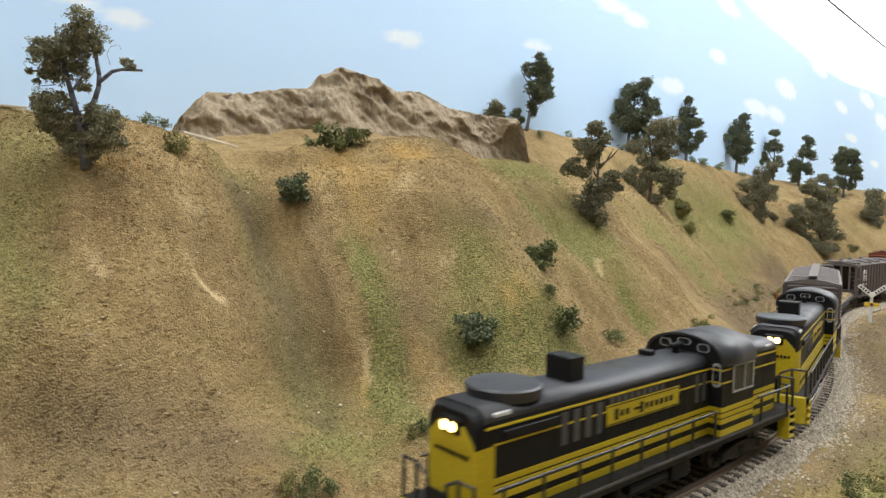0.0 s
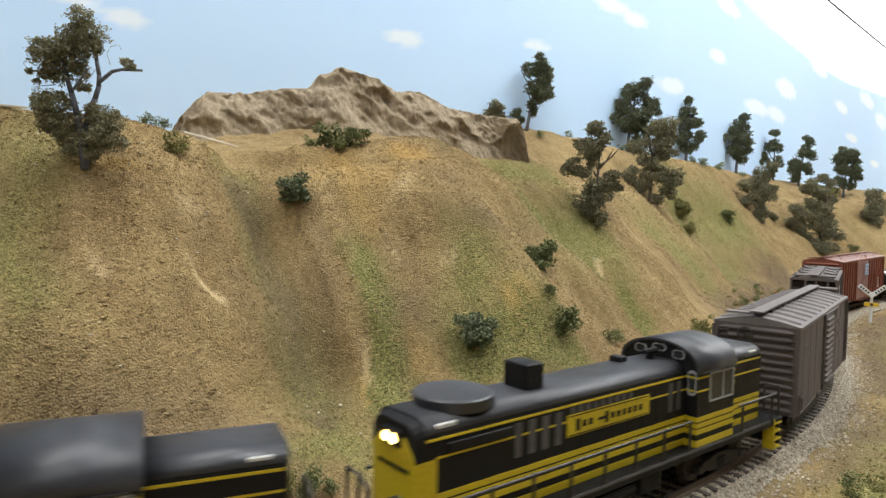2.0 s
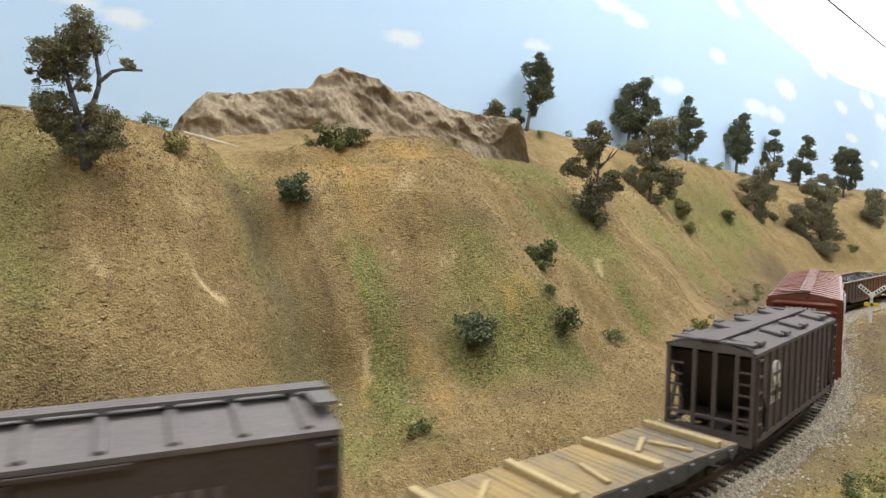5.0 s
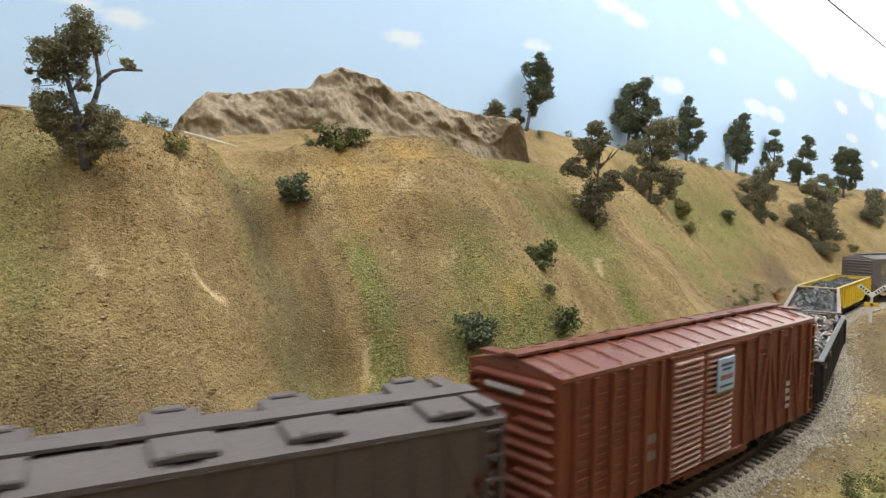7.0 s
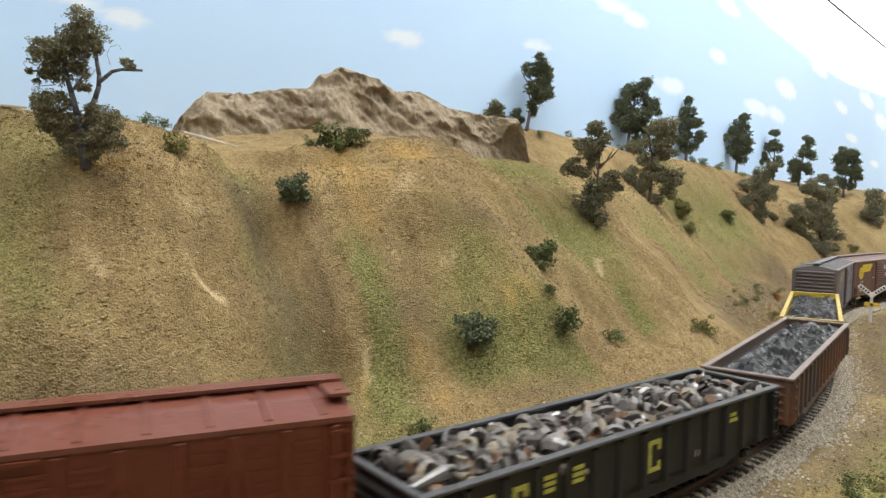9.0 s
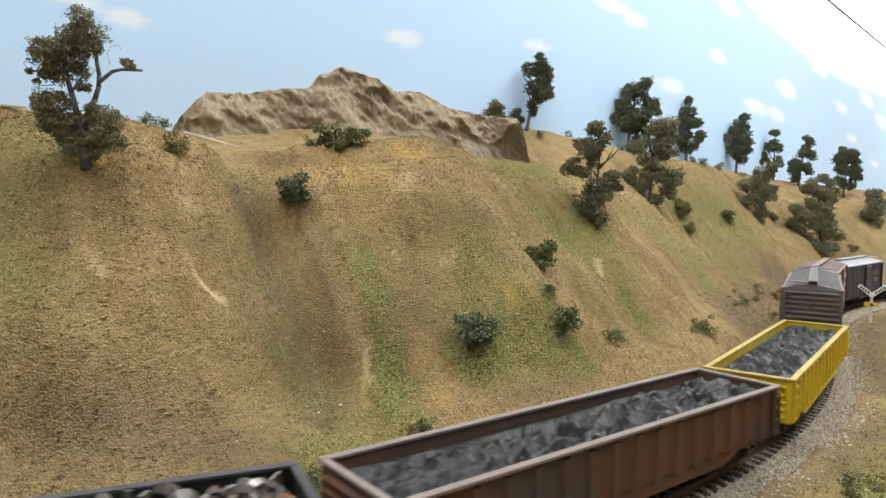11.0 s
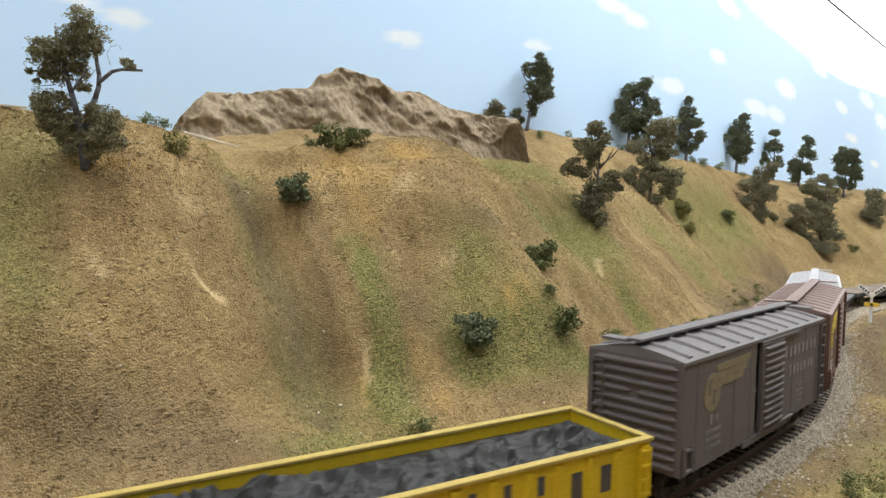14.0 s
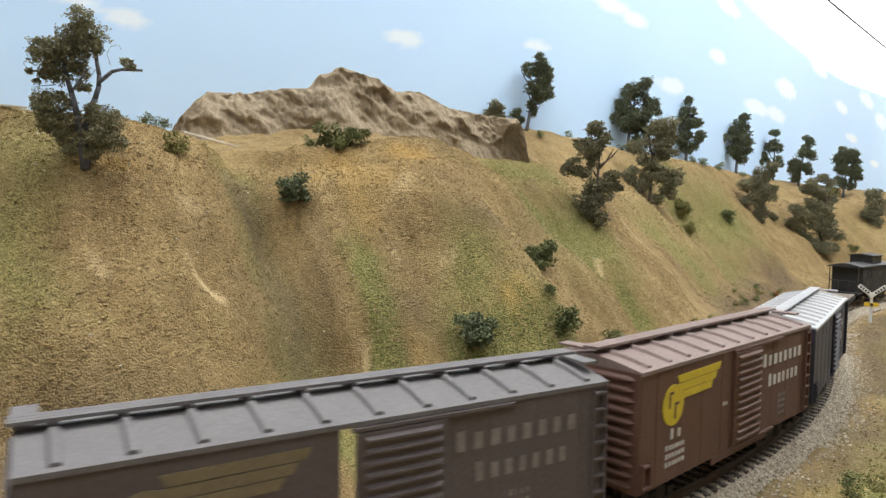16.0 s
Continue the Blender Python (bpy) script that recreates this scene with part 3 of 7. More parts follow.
def ballast_chips():
    rs = np.random.RandomState(15)
    n = 33000
    S = np.concatenate([rs.uniform(60, 560, int(n * 0.8)), rs.uniform(560, 1000, n - int(n * 0.8))])
    D = np.concatenate([rs.uniform(-25.5, -8, int(n * 0.6)), rs.uniform(-8, 34, n - int(n * 0.6))])
    rs.shuffle(D)
    D = np.where(rs.rand(n) < 0.10, np.where(D < 0, -25 - np.abs(rs.normal(0, 5, n)), 33 + np.abs(rs.normal(0, 6, n))), D)
    px, py, th = np.interp(S, SG, PX), np.interp(S, SG, PY), np.interp(S, SG, TH)
    x, y = px - np.sin(th) * D, py + np.cos(th) * D
    z = np.interp(D, [-30, -25, -17.5, -10, 0, 10, 19, 30, 36], [-8, -7.5, -3.6, -3.0, -3.1, -3.0, -3.6, -7.2, -7.5])
    z = np.maximum(z, np.where((D > 26) | (D < -19), ground(x, y), -9))
    r = rs.uniform(0.32, 0.75, n)
    octa = np.array([(1, 0, 0), (0, 1, 0), (-1, 0, 0), (0, -1, 0), (0, 0, 1), (0, 0, -1)], float)
    v = octa[None] * (1 + rs.uniform(-0.4, 0.4, (n, 6, 1))) + rs.uniform(-0.35, 0.35, (n, 6, 3))
    v[..., 2] *= 0.75
    v = v * r[:, None, None] + np.stack([x, y, z + 0.25], -1)[:, None]
    tri = np.array([(0, 1, 4), (1, 2, 4), (2, 3, 4), (3, 0, 4), (1, 0, 5), (2, 1, 5), (3, 2, 5), (0, 3, 5)])
    ob = raw("ballast_stones", v.reshape(-1, 3), (tri[None] + (np.arange(n) * 6)[:, None, None]).reshape(-1, 3), CHIP)
    tagged(ob, "loose grey and tan ballast stones along the rails", "ballast", kind="stuff")


def chip_material():
    m, nt, b = nodes_of("ballast_chips")
    geo = nt.nodes.new("ShaderNodeNewGeometry")
    r = nt.nodes.new("ShaderNodeValToRGB")
    e = r.color_ramp.elements
    e[0].color, e[1].color = (0.25, 0.205, 0.15, 1), (0.62, 0.545, 0.43, 1)
    k = e.new(0.45)
    k.color = (0.45, 0.39, 0.30, 1)
    nt.links.new(geo.outputs["Random Per Island"], r.inputs[0])
    nt.links.new(r.outputs[0], b.inputs["Base Color"])
    b.inputs["Roughness"].default_value = 0.9
    return m


CHIP = chip_material()
ballast_chips()

# ---- rocky ridge ----
ROCK_A, ROCK_B = (-215.0, 500.0), (78.0, 575.0)
ROCK_U = [0.0, 0.047, 0.091, 0.124, 0.205, 0.274, 0.366, 0.388, 0.446, 0.505, 0.535, 0.596, 0.658, 0.737, 0.834, 0.917, 0.955, 0.985, 1.05]
ROCK_Z = [135, 156, 175, 184, 186, 189, 191, 201, 209, 204, 202, 193, 194, 181, 178, 176, 172, 168, 160]


def fbm(x, y, z, o=5):
    t, a, f = 0.0, 1.0, 1.0
    for _ in range(o):
        t += a * (1 - 2 * abs(noise.noise((x * f, y * f, z * f))))
        a, f = a * 0.5, f * 2.05
    return t


def build_rock():
    a, b = np.array(ROCK_A), np.array(ROCK_B)
    e = (b - a) / np.linalg.norm(b - a)
    nrm = np.array([e[1], -e[0]])
    nu, nv = 330, 90
    verts = []
    length = np.linalg.norm(b - a)
    for i in range(nu):
        u = -0.03 + 1.005 * i / (nu - 1)
        sink = max(0.0, (u - 0.915) / 0.06) ** 2
        top = float(np.interp(u, ROCK_U, ROCK_Z))
        for j in range(nv):
            v = j / (nv - 1)
            # front foot, brow, back foot
            out = float(np.interp(v, [0, 0.55, 0.68, 1], [46 - 30 * max(0.0, min(1.0, (u - 0.7) / 0.25)), 7, 0, -40]))
            hh = float(np.interp(v, [0, 0.2, 0.55, 0.68, 1], [0, 0.42, 0.93, 1.0, 0.2]))
            p = a + e * (u * length) + nrm * (out + 7 * (1 - v) * math.sin(u * 19))
            base = 118.0 + 14 * max(0.0, min(1.0, (u - 0.7) / 0.25))
            z = base + (top - base) * hh
            w = fbm(p[0] * 0.020 + z * 0.012, p[1] * 0.022, z * 0.024) * 9.0
            w2 = fbm(p[0] * 0.085 + z * 0.03, p[1] * 0.10, z * 0.05, 5) * 2.2
            env = min(1, 2.2 * v) * (1.0 if v < 0.6 else 0.6)
            q = p + nrm * (w + w2) * env
            verts.append((q[0], q[1], z + (0.8 * w2) * env - (z - 112) * min(1.0, sink)))
    q = np.arange(nu * nv).reshape(nu, nv)
    f = np.stack([q[:-1, :-1], q[:-1, 1:], q[1:, 1:], q[1:, :-1]], -1).reshape(-1, 4)
    ob = raw("rock_outcrop", verts, f, ROCK, smooth=True)
    tagged(ob, "tan carved plaster rock outcrop behind the hill crest", "rock outcrop", kind="structure")


build_rock()


def bench():
    """Fascia board along the aisle edge and legs under the layout."""
    c, sn = math.cos(radians(40)), math.sin(radians(40))
    base = empty("layout_bench")
    bm = bmesh.new()
    box(bm, -2000, 3200, -228, -210, -160, 2, 1)
    part("fascia_board", bm, DARKWOOD, base)
    bm = bmesh.new()
    box(bm, -2000, 3200, -210, 480, -110, -70)
    part("bench_top", bm, DARKWOOD, base)
    for x in range(-1900, 3200, 720):
        for y in (-170, 420):
            bm = bmesh.new()
            box(bm, x - 32, x + 32, y - 32, y + 32, -1100, -110, 2)
            part("leg", bm, DARKWOOD, base)
    base.rotation_euler = (0, 0, radians(40))
    tagged(base, "dark wooden bench carrying the model landscape", "bench")


bench()

# ---- trees, bushes ----
BARK = paint("grey_bark", (0.135, 0.14, 0.165), 0.9, dust=0.4, dusty=(0.10, 0.08, 0.06), scale=200, bump=0.4)
BARKDARK = paint("brown_bark", (0.12, 0.095, 0.07), 0.9, dust=0.4, dusty=(0.2, 0.17, 0.13), scale=200, bump=0.4)
LEAF_GREY = foliage("grey_green_foam", (0.118, 0.112, 0.070), (0.310, 0.290, 0.188))
LEAF_OLD = foliage("pale_grey_green_foam", (0.135, 0.128, 0.078), (0.350, 0.325, 0.205))
LEAF_DARK = foliage("dark_green_foam", (0.065, 0.073, 0.044), (0.169, 0.182, 0.111))
LEAF_BUSH = foliage("bush_green_foam", (0.085, 0.101, 0.042), (0.240, 0.260, 0.120))
LEAF_BLUE = foliage("blue_green_foam", (0.085, 0.105, 0.062), (0.235, 0.265, 0.160))
LEAF_OLIVE = foliage("olive_foam", (0.124, 0.120, 0.044), (0.325, 0.299, 0.124))


def limb(bm, pts, r0, r1):
    """A tapered, bent limb through points."""
    n = len(pts) - 1
    for i in range(n):
        ra, rb = r0 + (r1 - r0) * i / n, r0 + (r1 - r0) * (i + 1) / n
        rod(bm, pts[i], pts[i + 1], ra, rb, 8)
        if i and ra > 0.3:
            bmesh.ops.create_icosphere(bm, subdivisions=1, radius=ra, matrix=Matrix.Translation(pts[i]))


def clump_faces(clumps, per, size, rs, flat=0.85):
    """Small folded flakes filling uneven clumps: (x, y, z, radius)."""
    V, F = [], []
    k = 0
    for cx, cy, cz, r in clumps:
        n = max(14, int(per * (r / 8.0) ** 2))
        d = rs.normal(size=(n, 3))
        d /= np.linalg.norm(d, axis=1)[:, None]
        lump = 1 + 0.35 * np.sin(d[:, 0] * 5 + cx) * np.sin(d[:, 1] * 5 + cy) + 0.25 * np.sin(d[:, 2] * 9 + cz)
        rad = r * lump * rs.uniform(0.45, 1.0, n) ** 0.5
        p = d * rad[:, None] * np.array([1, 1, flat]) + np.array([cx, cy, cz])
        a, b = rs.normal(size=(n, 3)), rs.normal(size=(n, 3))
        a /= np.linalg.norm(a, axis=1)[:, None]
        b -= a * (a * b).sum(1)[:, None]
        b /= np.linalg.norm(b, axis=1)[:, None]
        s = size * rs.uniform(0.5, 1.3, n)[:, None]
        fold = d * s * 0.45
        V.append(np.stack([p - a * s, p - b * s * 0.7 + fold, p + a * s * 0.9, p + b * s * 0.75 + fold], 1).reshape(-1, 3))
        q = np.arange(n)[:, None] * 4 + k
        F += np.concatenate([q + np.array([0, 1, 3]), q + np.array([1, 2, 3])], 0).tolist()
        k += n * 4
    return np.concatenate(V), F


def tree(x, y, z, h, clumps, limbs, leaf, bark, label, seed, size=1.0, per=150, name="tree"):
    base = empty(name, x, y, z)
    bm = bmesh.new()
    for pts, r0, r1 in limbs:
        limb(bm, [(px * h, py * h, pz * h) for px, py, pz in pts], r0 * h, r1 * h)
    part("trunk", bm, bark, base, smooth=True)
    rs = np.random.RandomState(seed)
    cl = []
    for cx, cz, r in clumps:
        cy = rs.uniform(-0.6, 0.6) * r
        cl.append((cx * h, cy * h, cz * h, r * h))
        for _ in range(5):
            d = rs.normal(size=3)
            d /= np.linalg.norm(d)
            cl.append((cx * h + d[0] * r * h * 0.75, cy * h + d[1] * r * h * 0.75, cz * h + d[2] * r * h * 0.65, r * h * rs.uniform(0.3, 0.55)))
    v, f = clump_faces(cl, per, size, rs)
    raw("crown", v, f, leaf, base)
    return tagged(base, label, "tree", "model trees")


def simple_limbs(rs, lean=0.0, forks=4):
    out = [([(0, 0, -0.04), (lean * 0.3, 0.01, 0.25), (lean * 0.7, -0.01, 0.55), (lean, 0, 0.85)], 0.026, 0.007)]
    for _ in range(forks):
        z0 = rs.uniform(0.25, 0.65)
        a = rs.uniform(0, 6.28)
        l = rs.uniform(0.12, 0.24)
        out.append(([(lean * z0, 0, z0), (lean * z0 + math.cos(a) * l * 0.6, math.sin(a) * l * 0.6, z0 + 0.09), (lean * z0 + math.cos(a) * l, math.sin(a) * l, z0 + 0.2)], 0.012, 0.004))
    return out


# the gnarled old tree on the crest: one leafy stem, one bare forked stem
tree(-149, 279, 117, 64,
     [(0.06, 0.32, 0.078), (0.15, 0.27, 0.088), (0.10, 0.16, 0.098), (0.19, 0.14, 0.068), (-0.01, 0.14, 0.078), (0.04, 0.06, 0.049), (-0.21, 0.27, 0.078), (-0.27, 0.24, 0.049), (-0.15, 0.18, 0.068), (-0.08, 0.27, 0.058), (-0.10, 0.09, 0.049), (-0.25, 0.39, 0.078), (-0.15, 0.38, 0.078), (-0.31, 0.40, 0.049), (-0.16, 0.77, 0.104), (-0.28, 0.73, 0.081), (-0.21, 0.66, 0.093), (-0.08, 0.70, 0.093), (-0.06, 0.83, 0.058), (-0.05, 0.61, 0.058), (-0.17, 0.57, 0.069), (-0.26, 0.57, 0.047), (-0.01, 0.57, 0.035), (-0.03, 0.50, 0.047), (-0.01, 0.93, 0.069), (0.03, 0.84, 0.093), (0.04, 0.75, 0.069), (-0.02, 0.79, 0.058), (0.27, 0.65, 0.035), (0.31, 0.62, 0.023), (-0.37, 0.59, 0.023), (-0.31, 0.52, 0.023), (0.19, 0.32, 0.030)],
     [([(-0.011, 0, -0.040), (-0.029, 0, 0.141), (-0.054, 0, 0.303), (-0.090, 0, 0.448), (-0.130, 0, 0.581), (-0.148, 0, 0.718)], 0.028, 0.011),
      ([(-0.011, 0.04, -0.004), (-0.025, 0.04, 0.177), (-0.011, 0.04, 0.321), (0.040, 0.04, 0.422), (0.065, 0.04, 0.502), (0.069, 0.04, 0.574), (0.054, 0.04, 0.664), (0.043, 0.04, 0.791)], 0.022, 0.011),
      ([(0.065, 0.04, 0.531), (0.105, 0.04, 0.560), (0.152, 0.04, 0.599), (0.213, 0.04, 0.614), (0.350, 0.04, 0.610)], 0.016, 0.008),
      ([(-0.054, -0.05, 0.466), (-0.011, -0.05, 0.520), (0.025, -0.05, 0.574), (0.054, -0.05, 0.603)], 0.008, 0.004),
      ([(0.213, -0.1, 0.614), (0.191, -0.1, 0.682), (0.213, -0.1, 0.726), (0.264, -0.1, 0.740), (0.285, -0.1, 0.704)], 0.0018, 0.001),
      ([(0.090, -0.1, 0.545), (0.141, -0.1, 0.610), (0.119, -0.1, 0.639)], 0.002, 0.001),
      ([(0.054, -0.1, 0.664), (0.018, -0.1, 0.639), (0.025, -0.1, 0.682), (0.069, -0.1, 0.690)], 0.002, 0.001),
      ([(-0.148, 0, 0.610), (-0.264, 0, 0.581), (-0.365, 0, 0.596), (-0.401, 0, 0.635)], 0.004, 0.0015),
      ([(-0.191, 0, 0.502), (-0.282, 0, 0.495), (-0.336, 0, 0.484)], 0.003, 0.001),
      ([(-0.011, 0.02, 0.321), (-0.083, 0.02, 0.213), (-0.119, 0.02, 0.069)], 0.006, 0.002),
      ([(0.007, 0.02, 0.267), (0.079, 0.02, 0.177), (0.134, 0.02, 0.069)], 0.005, 0.002),
      ([(-0.047, 0.02, 0.303), (-0.011, 0.02, 0.159), (-0.029, 0.02, 0.025)], 0.006, 0.002)],
     LEAF_OLD, BARK, "gnarled grey-green model tree with one bare forked limb", 3, 0.5, 2100)

DARKTREE = "dark green model tree standing close to the painted backdrop"
GREYTREE = "grey-green foam model tree on the grassy slope"


def ragged(rs, shape):
    """Breaks a crown into smaller, uneven tufts with gaps."""
    out = []
    for x, z, r in shape:
        for _ in range(3):
            a = rs.uniform(0, 6.28)
            out.append((x + math.cos(a) * r * 0.62, z + math.sin(a) * r * 0.6, r * rs.uniform(0.62, 0.95)))
    return out


rs0 = np.random.RandomState(77)
# crowns: across, up and radius of each tuft, as shares of the height
SLENDER = [(0.16, 0.92, 0.08), (0.1, 0.77, 0.11), (0.2, 0.74, 0.1), (0.15, 0.59, 0.15), (0.2, 0.47, 0.11), (0.1, 0.34, 0.07), (-0.12, 0.2, 0.06), (-0.07, 0.14, 0.04), (0.07, 0.22, 0.05)]
BROAD = [(0.16, 0.9, 0.1), (0.11, 0.77, 0.12), (0.24, 0.67, 0.13), (0.0, 0.65, 0.11), (-0.13, 0.56, 0.1), (-0.18, 0.45, 0.08), (0.1, 0.49, 0.16), (0.3, 0.52, 0.1), (0.02, 0.32, 0.13), (0.21, 0.32, 0.1), (0.08, 0.17, 0.07)]
SPIRE = [(0.05, 0.91, 0.08), (0.0, 0.77, 0.11), (-0.07, 0.65, 0.08), (0.09, 0.63, 0.11), (0.02, 0.47, 0.13), (0.15, 0.37, 0.09), (-0.06, 0.35, 0.09), (0.04, 0.22, 0.1)]
ROUNDED = [(0.08, 0.9, 0.09), (0.02, 0.77, 0.12), (0.12, 0.64, 0.11), (-0.1, 0.64, 0.12), (-0.23, 0.56, 0.09), (0.0, 0.49, 0.16), (0.16, 0.42, 0.09), (-0.1, 0.36, 0.1), (0.08, 0.29, 0.09)]
THIN = [(-0.02, 0.9, 0.1), (-0.07, 0.73, 0.12), (0.04, 0.61, 0.11), (-0.15, 0.49, 0.11), (0.1, 0.39, 0.1), (-0.27, 0.33, 0.09), (-0.02, 0.27, 0.1)]
FORKED = [(0.14, 0.89, 0.11), (0.07, 0.72, 0.13), (0.22, 0.63, 0.1), (0.0, 0.48, 0.13), (-0.12, 0.36, 0.11), (0.17, 0.34, 0.12), (-0.02, 0.18, 0.1)]
FULL = [(-0.03, 0.88, 0.14), (0.16, 0.78, 0.15), (-0.12, 0.68, 0.14), (0.25, 0.62, 0.14), (0.04, 0.55, 0.17), (0.25, 0.38, 0.11), (-0.03, 0.34, 0.12), (0.16, 0.21, 0.09)]
DOME = [(-0.05, 0.79, 0.19), (-0.17, 0.48, 0.22), (0.14, 0.45, 0.21), (0.03, 0.17, 0.19), (-0.22, 0.24, 0.14)]
LOWBALL = [(-0.2, 0.75, 0.2), (0.1, 0.62, 0.17), (-0.3, 0.45, 0.17), (0.0, 0.38, 0.2), (0.2, 0.25, 0.12)]
FRONT_A = [(-0.03, 0.91, 0.09), (-0.12, 0.81, 0.08), (0.05, 0.81, 0.08), (-0.06, 0.71, 0.09), (0.01, 0.63, 0.07), (-0.22, 0.59, 0.07), (-0.13, 0.53, 0.08), (-0.28, 0.54, 0.05), (0.19, 0.45, 0.08), (0.12, 0.39, 0.07), (-0.03, 0.34, 0.09), (0.05, 0.25, 0.11), (-0.05, 0.19, 0.11), (0.03, 0.08, 0.09), (-0.07, 0.08, 0.06), (0.24, 0.39, 0.05)]
FRONT_B = [(0.15, 0.93, 0.1), (0.07, 0.83, 0.12), (0.24, 0.81, 0.08), (-0.03, 0.7, 0.1), (-0.17, 0.68, 0.08), (0.1, 0.66, 0.12), (0.21, 0.59, 0.08), (-0.12, 0.55, 0.08), (0.07, 0.48, 0.11), (-0.24, 0.34, 0.09), (0.24, 0.34, 0.12), (0.0, 0.28, 0.11), (-0.26, 0.21, 0.1), (0.31, 0.24, 0.1), (-0.14, 0.14, 0.1), (0.1, 0.1, 0.09), (0.21, 0.1, 0.08)]
FRONT_C = [(0.15, 0.93, 0.12), (0.0, 0.82, 0.12), (-0.21, 0.69, 0.13), (-0.34, 0.66, 0.08), (-0.05, 0.59, 0.14), (0.18, 0.54, 0.12), (-0.1, 0.38, 0.12), (-0.28, 0.41, 0.09), (-0.03, 0.18, 0.13), (0.05, 0.07, 0.1), (-0.1, 0.1, 0.09)]
FRONT_D = [(0.0, 0.95, 0.06), (-0.07, 0.84, 0.1), (0.07, 0.88, 0.06), (-0.18, 0.76, 0.09), (-0.01, 0.7, 0.11), (0.13, 0.69, 0.06), (-0.14, 0.56, 0.1), (-0.32, 0.5, 0.08), (0.04, 0.5, 0.11), (-0.21, 0.4, 0.11), (-0.39, 0.41, 0.05), (0.14, 0.41, 0.09), (-0.04, 0.31, 0.13), (0.18, 0.24, 0.1), (-0.18, 0.24, 0.09), (0.09, 0.11, 0.11), (0.21, 0.09, 0.06), (-0.04, 0.13, 0.09)]
for x, y, h, shape, leaf, lean in ((54, 696, 29, LOWBALL, LEAF_GREY, 0), (86, 712, 75, SLENDER, LEAF_DARK, 0.16), (220, 811, 87, BROAD, LEAF_DARK, 0.10), (327, 909, 82, SPIRE, LEAF_DARK, 0.05), (444, 1020, 85, ROUNDED, LEAF_DARK, 0.05),
                                   (570, 1160, 81, THIN, LEAF_DARK, 0.0), (611, 1155, 81, FORKED, LEAF_DARK, 0.10), (659, 1104, 76, FULL, LEAF_DARK, 0.05), (676, 1045, 52, DOME, LEAF_GREY, 0.0)):
    tree(x, y, height(x, y) - 1, h * 1.07, ragged(rs0, shape), simple_limbs(rs0, lean), leaf, BARK, DARKTREE if leaf is LEAF_DARK else GREYTREE, int(x) + 500, 1.0, 520)
for x, y, h, shape, sd in ((116, 516, 75, FRONT_A, 1), (231, 750, 93, FRONT_B, 2), (443, 933, 78, FRONT_C, 3), (547, 967, 115, FRONT_D, 4)):
    tree(x, y, height(x, y) - 1, h, ragged(rs0, shape), simple_limbs(rs0, 0.05, 6), LEAF_GREY, BARKDARK, GREYTREE, 40 + sd, 0.9, 620)


def bush(x, y, w, leaf, label, seed, squash=0.75):
    w = w * 1.2
    rs = np.random.RandomState(seed)
    cl = [(0, 0, w * 0.26, w * 0.30)]
    for _ in range(9):
        a, q = rs.uniform(0, 6.28), rs.uniform(0.12, 0.42)
        cl.append((math.cos(a) * q * w, math.sin(a) * q * w, w * rs.uniform(0.12, 0.68), w * rs.uniform(0.12, 0.23)))
    v, f = clump_faces(cl, 900, max(0.45, w * 0.038), rs, squash)
    ob = raw("bush", v, f, leaf)
    ob.location = (x * MM, y * MM, (height(x, y) - 0.5) * MM)
    return tagged(ob, label, "bush", "foam bushes")


GREENBUSH = "small dark green foam bush on the hillside"
for x, y, w, leaf in ((-156, 352, 9, LEAF_BUSH), (-149, 352, 8, LEAF_BUSH), (-129, 324, 13, LEAF_OLIVE), (-66, 398, 16, LEAF_BUSH), (-54, 401, 15, LEAF_BUSH), (-78, 396, 11, LEAF_BUSH), (-79, 349, 18, LEAF_BLUE), (57, 376, 17, LEAF_BUSH), (16, 314, 18, LEAF_BLUE), (63, 339, 14, LEAF_BUSH), (56, 346, 10, LEAF_BUSH),
                      (99, 380, 11, LEAF_BUSH), (186, 470, 15, LEAF_OLIVE), (289, 813, 22, LEAF_OLIVE), (296, 800, 16, LEAF_OLIVE), (371, 867, 18, LEAF_BUSH), (-43, 215, 10, LEAF_BUSH), (-50, 213, 8, LEAF_OLIVE), (-37, 219, 6, LEAF_BUSH), (154, 242, 9, LEAF_BUSH), (169, 252, 7, LEAF_OLIVE), (-6, 259, 8, LEAF_BUSH), (-11, 255, 6, LEAF_OLIVE), (615, 998, 12, LEAF_BUSH), (139, 754, 8, LEAF_BUSH),
                      (363, 940, 12, LEAF_BUSH), (395, 965, 13, LEAF_BUSH), (340, 918, 10, LEAF_BUSH), (212, 806, 9, LEAF_BUSH), (479, 969, 16, LEAF_GREY), (640, 1100, 20, LEAF_OLIVE), (330, 660, 10, LEAF_OLIVE), (100, 706, 10, LEAF_BUSH), (455, 1020, 10, LEAF_BUSH)):
    bush(x, y, w, leaf, GREENBUSH, int(x * 7 + y * 3) % 9973)

# tufts along the foot of the cut and on the verge
for i, (s, d, w) in enumerate(((540, 64, 7), (565, 60, 8), (590, 66, 6), (620, 58, 8), (655, 62, 9), (690, 57, 7), (725, 60, 8), (470, -70, 9), (520, -62, 8), (560, -66, 7), (260, -78, 12), (150, -82, 13), (350, -90, 10), (690, 74, 8), (600, 76, 6))):
    x, y = beside(s, d)
    bush(x, y, w, (LEAF_OLIVE, LEAF_BUSH)[i % 2], "low olive tuft of ground foam beside the track", 300 + i, 0.5)

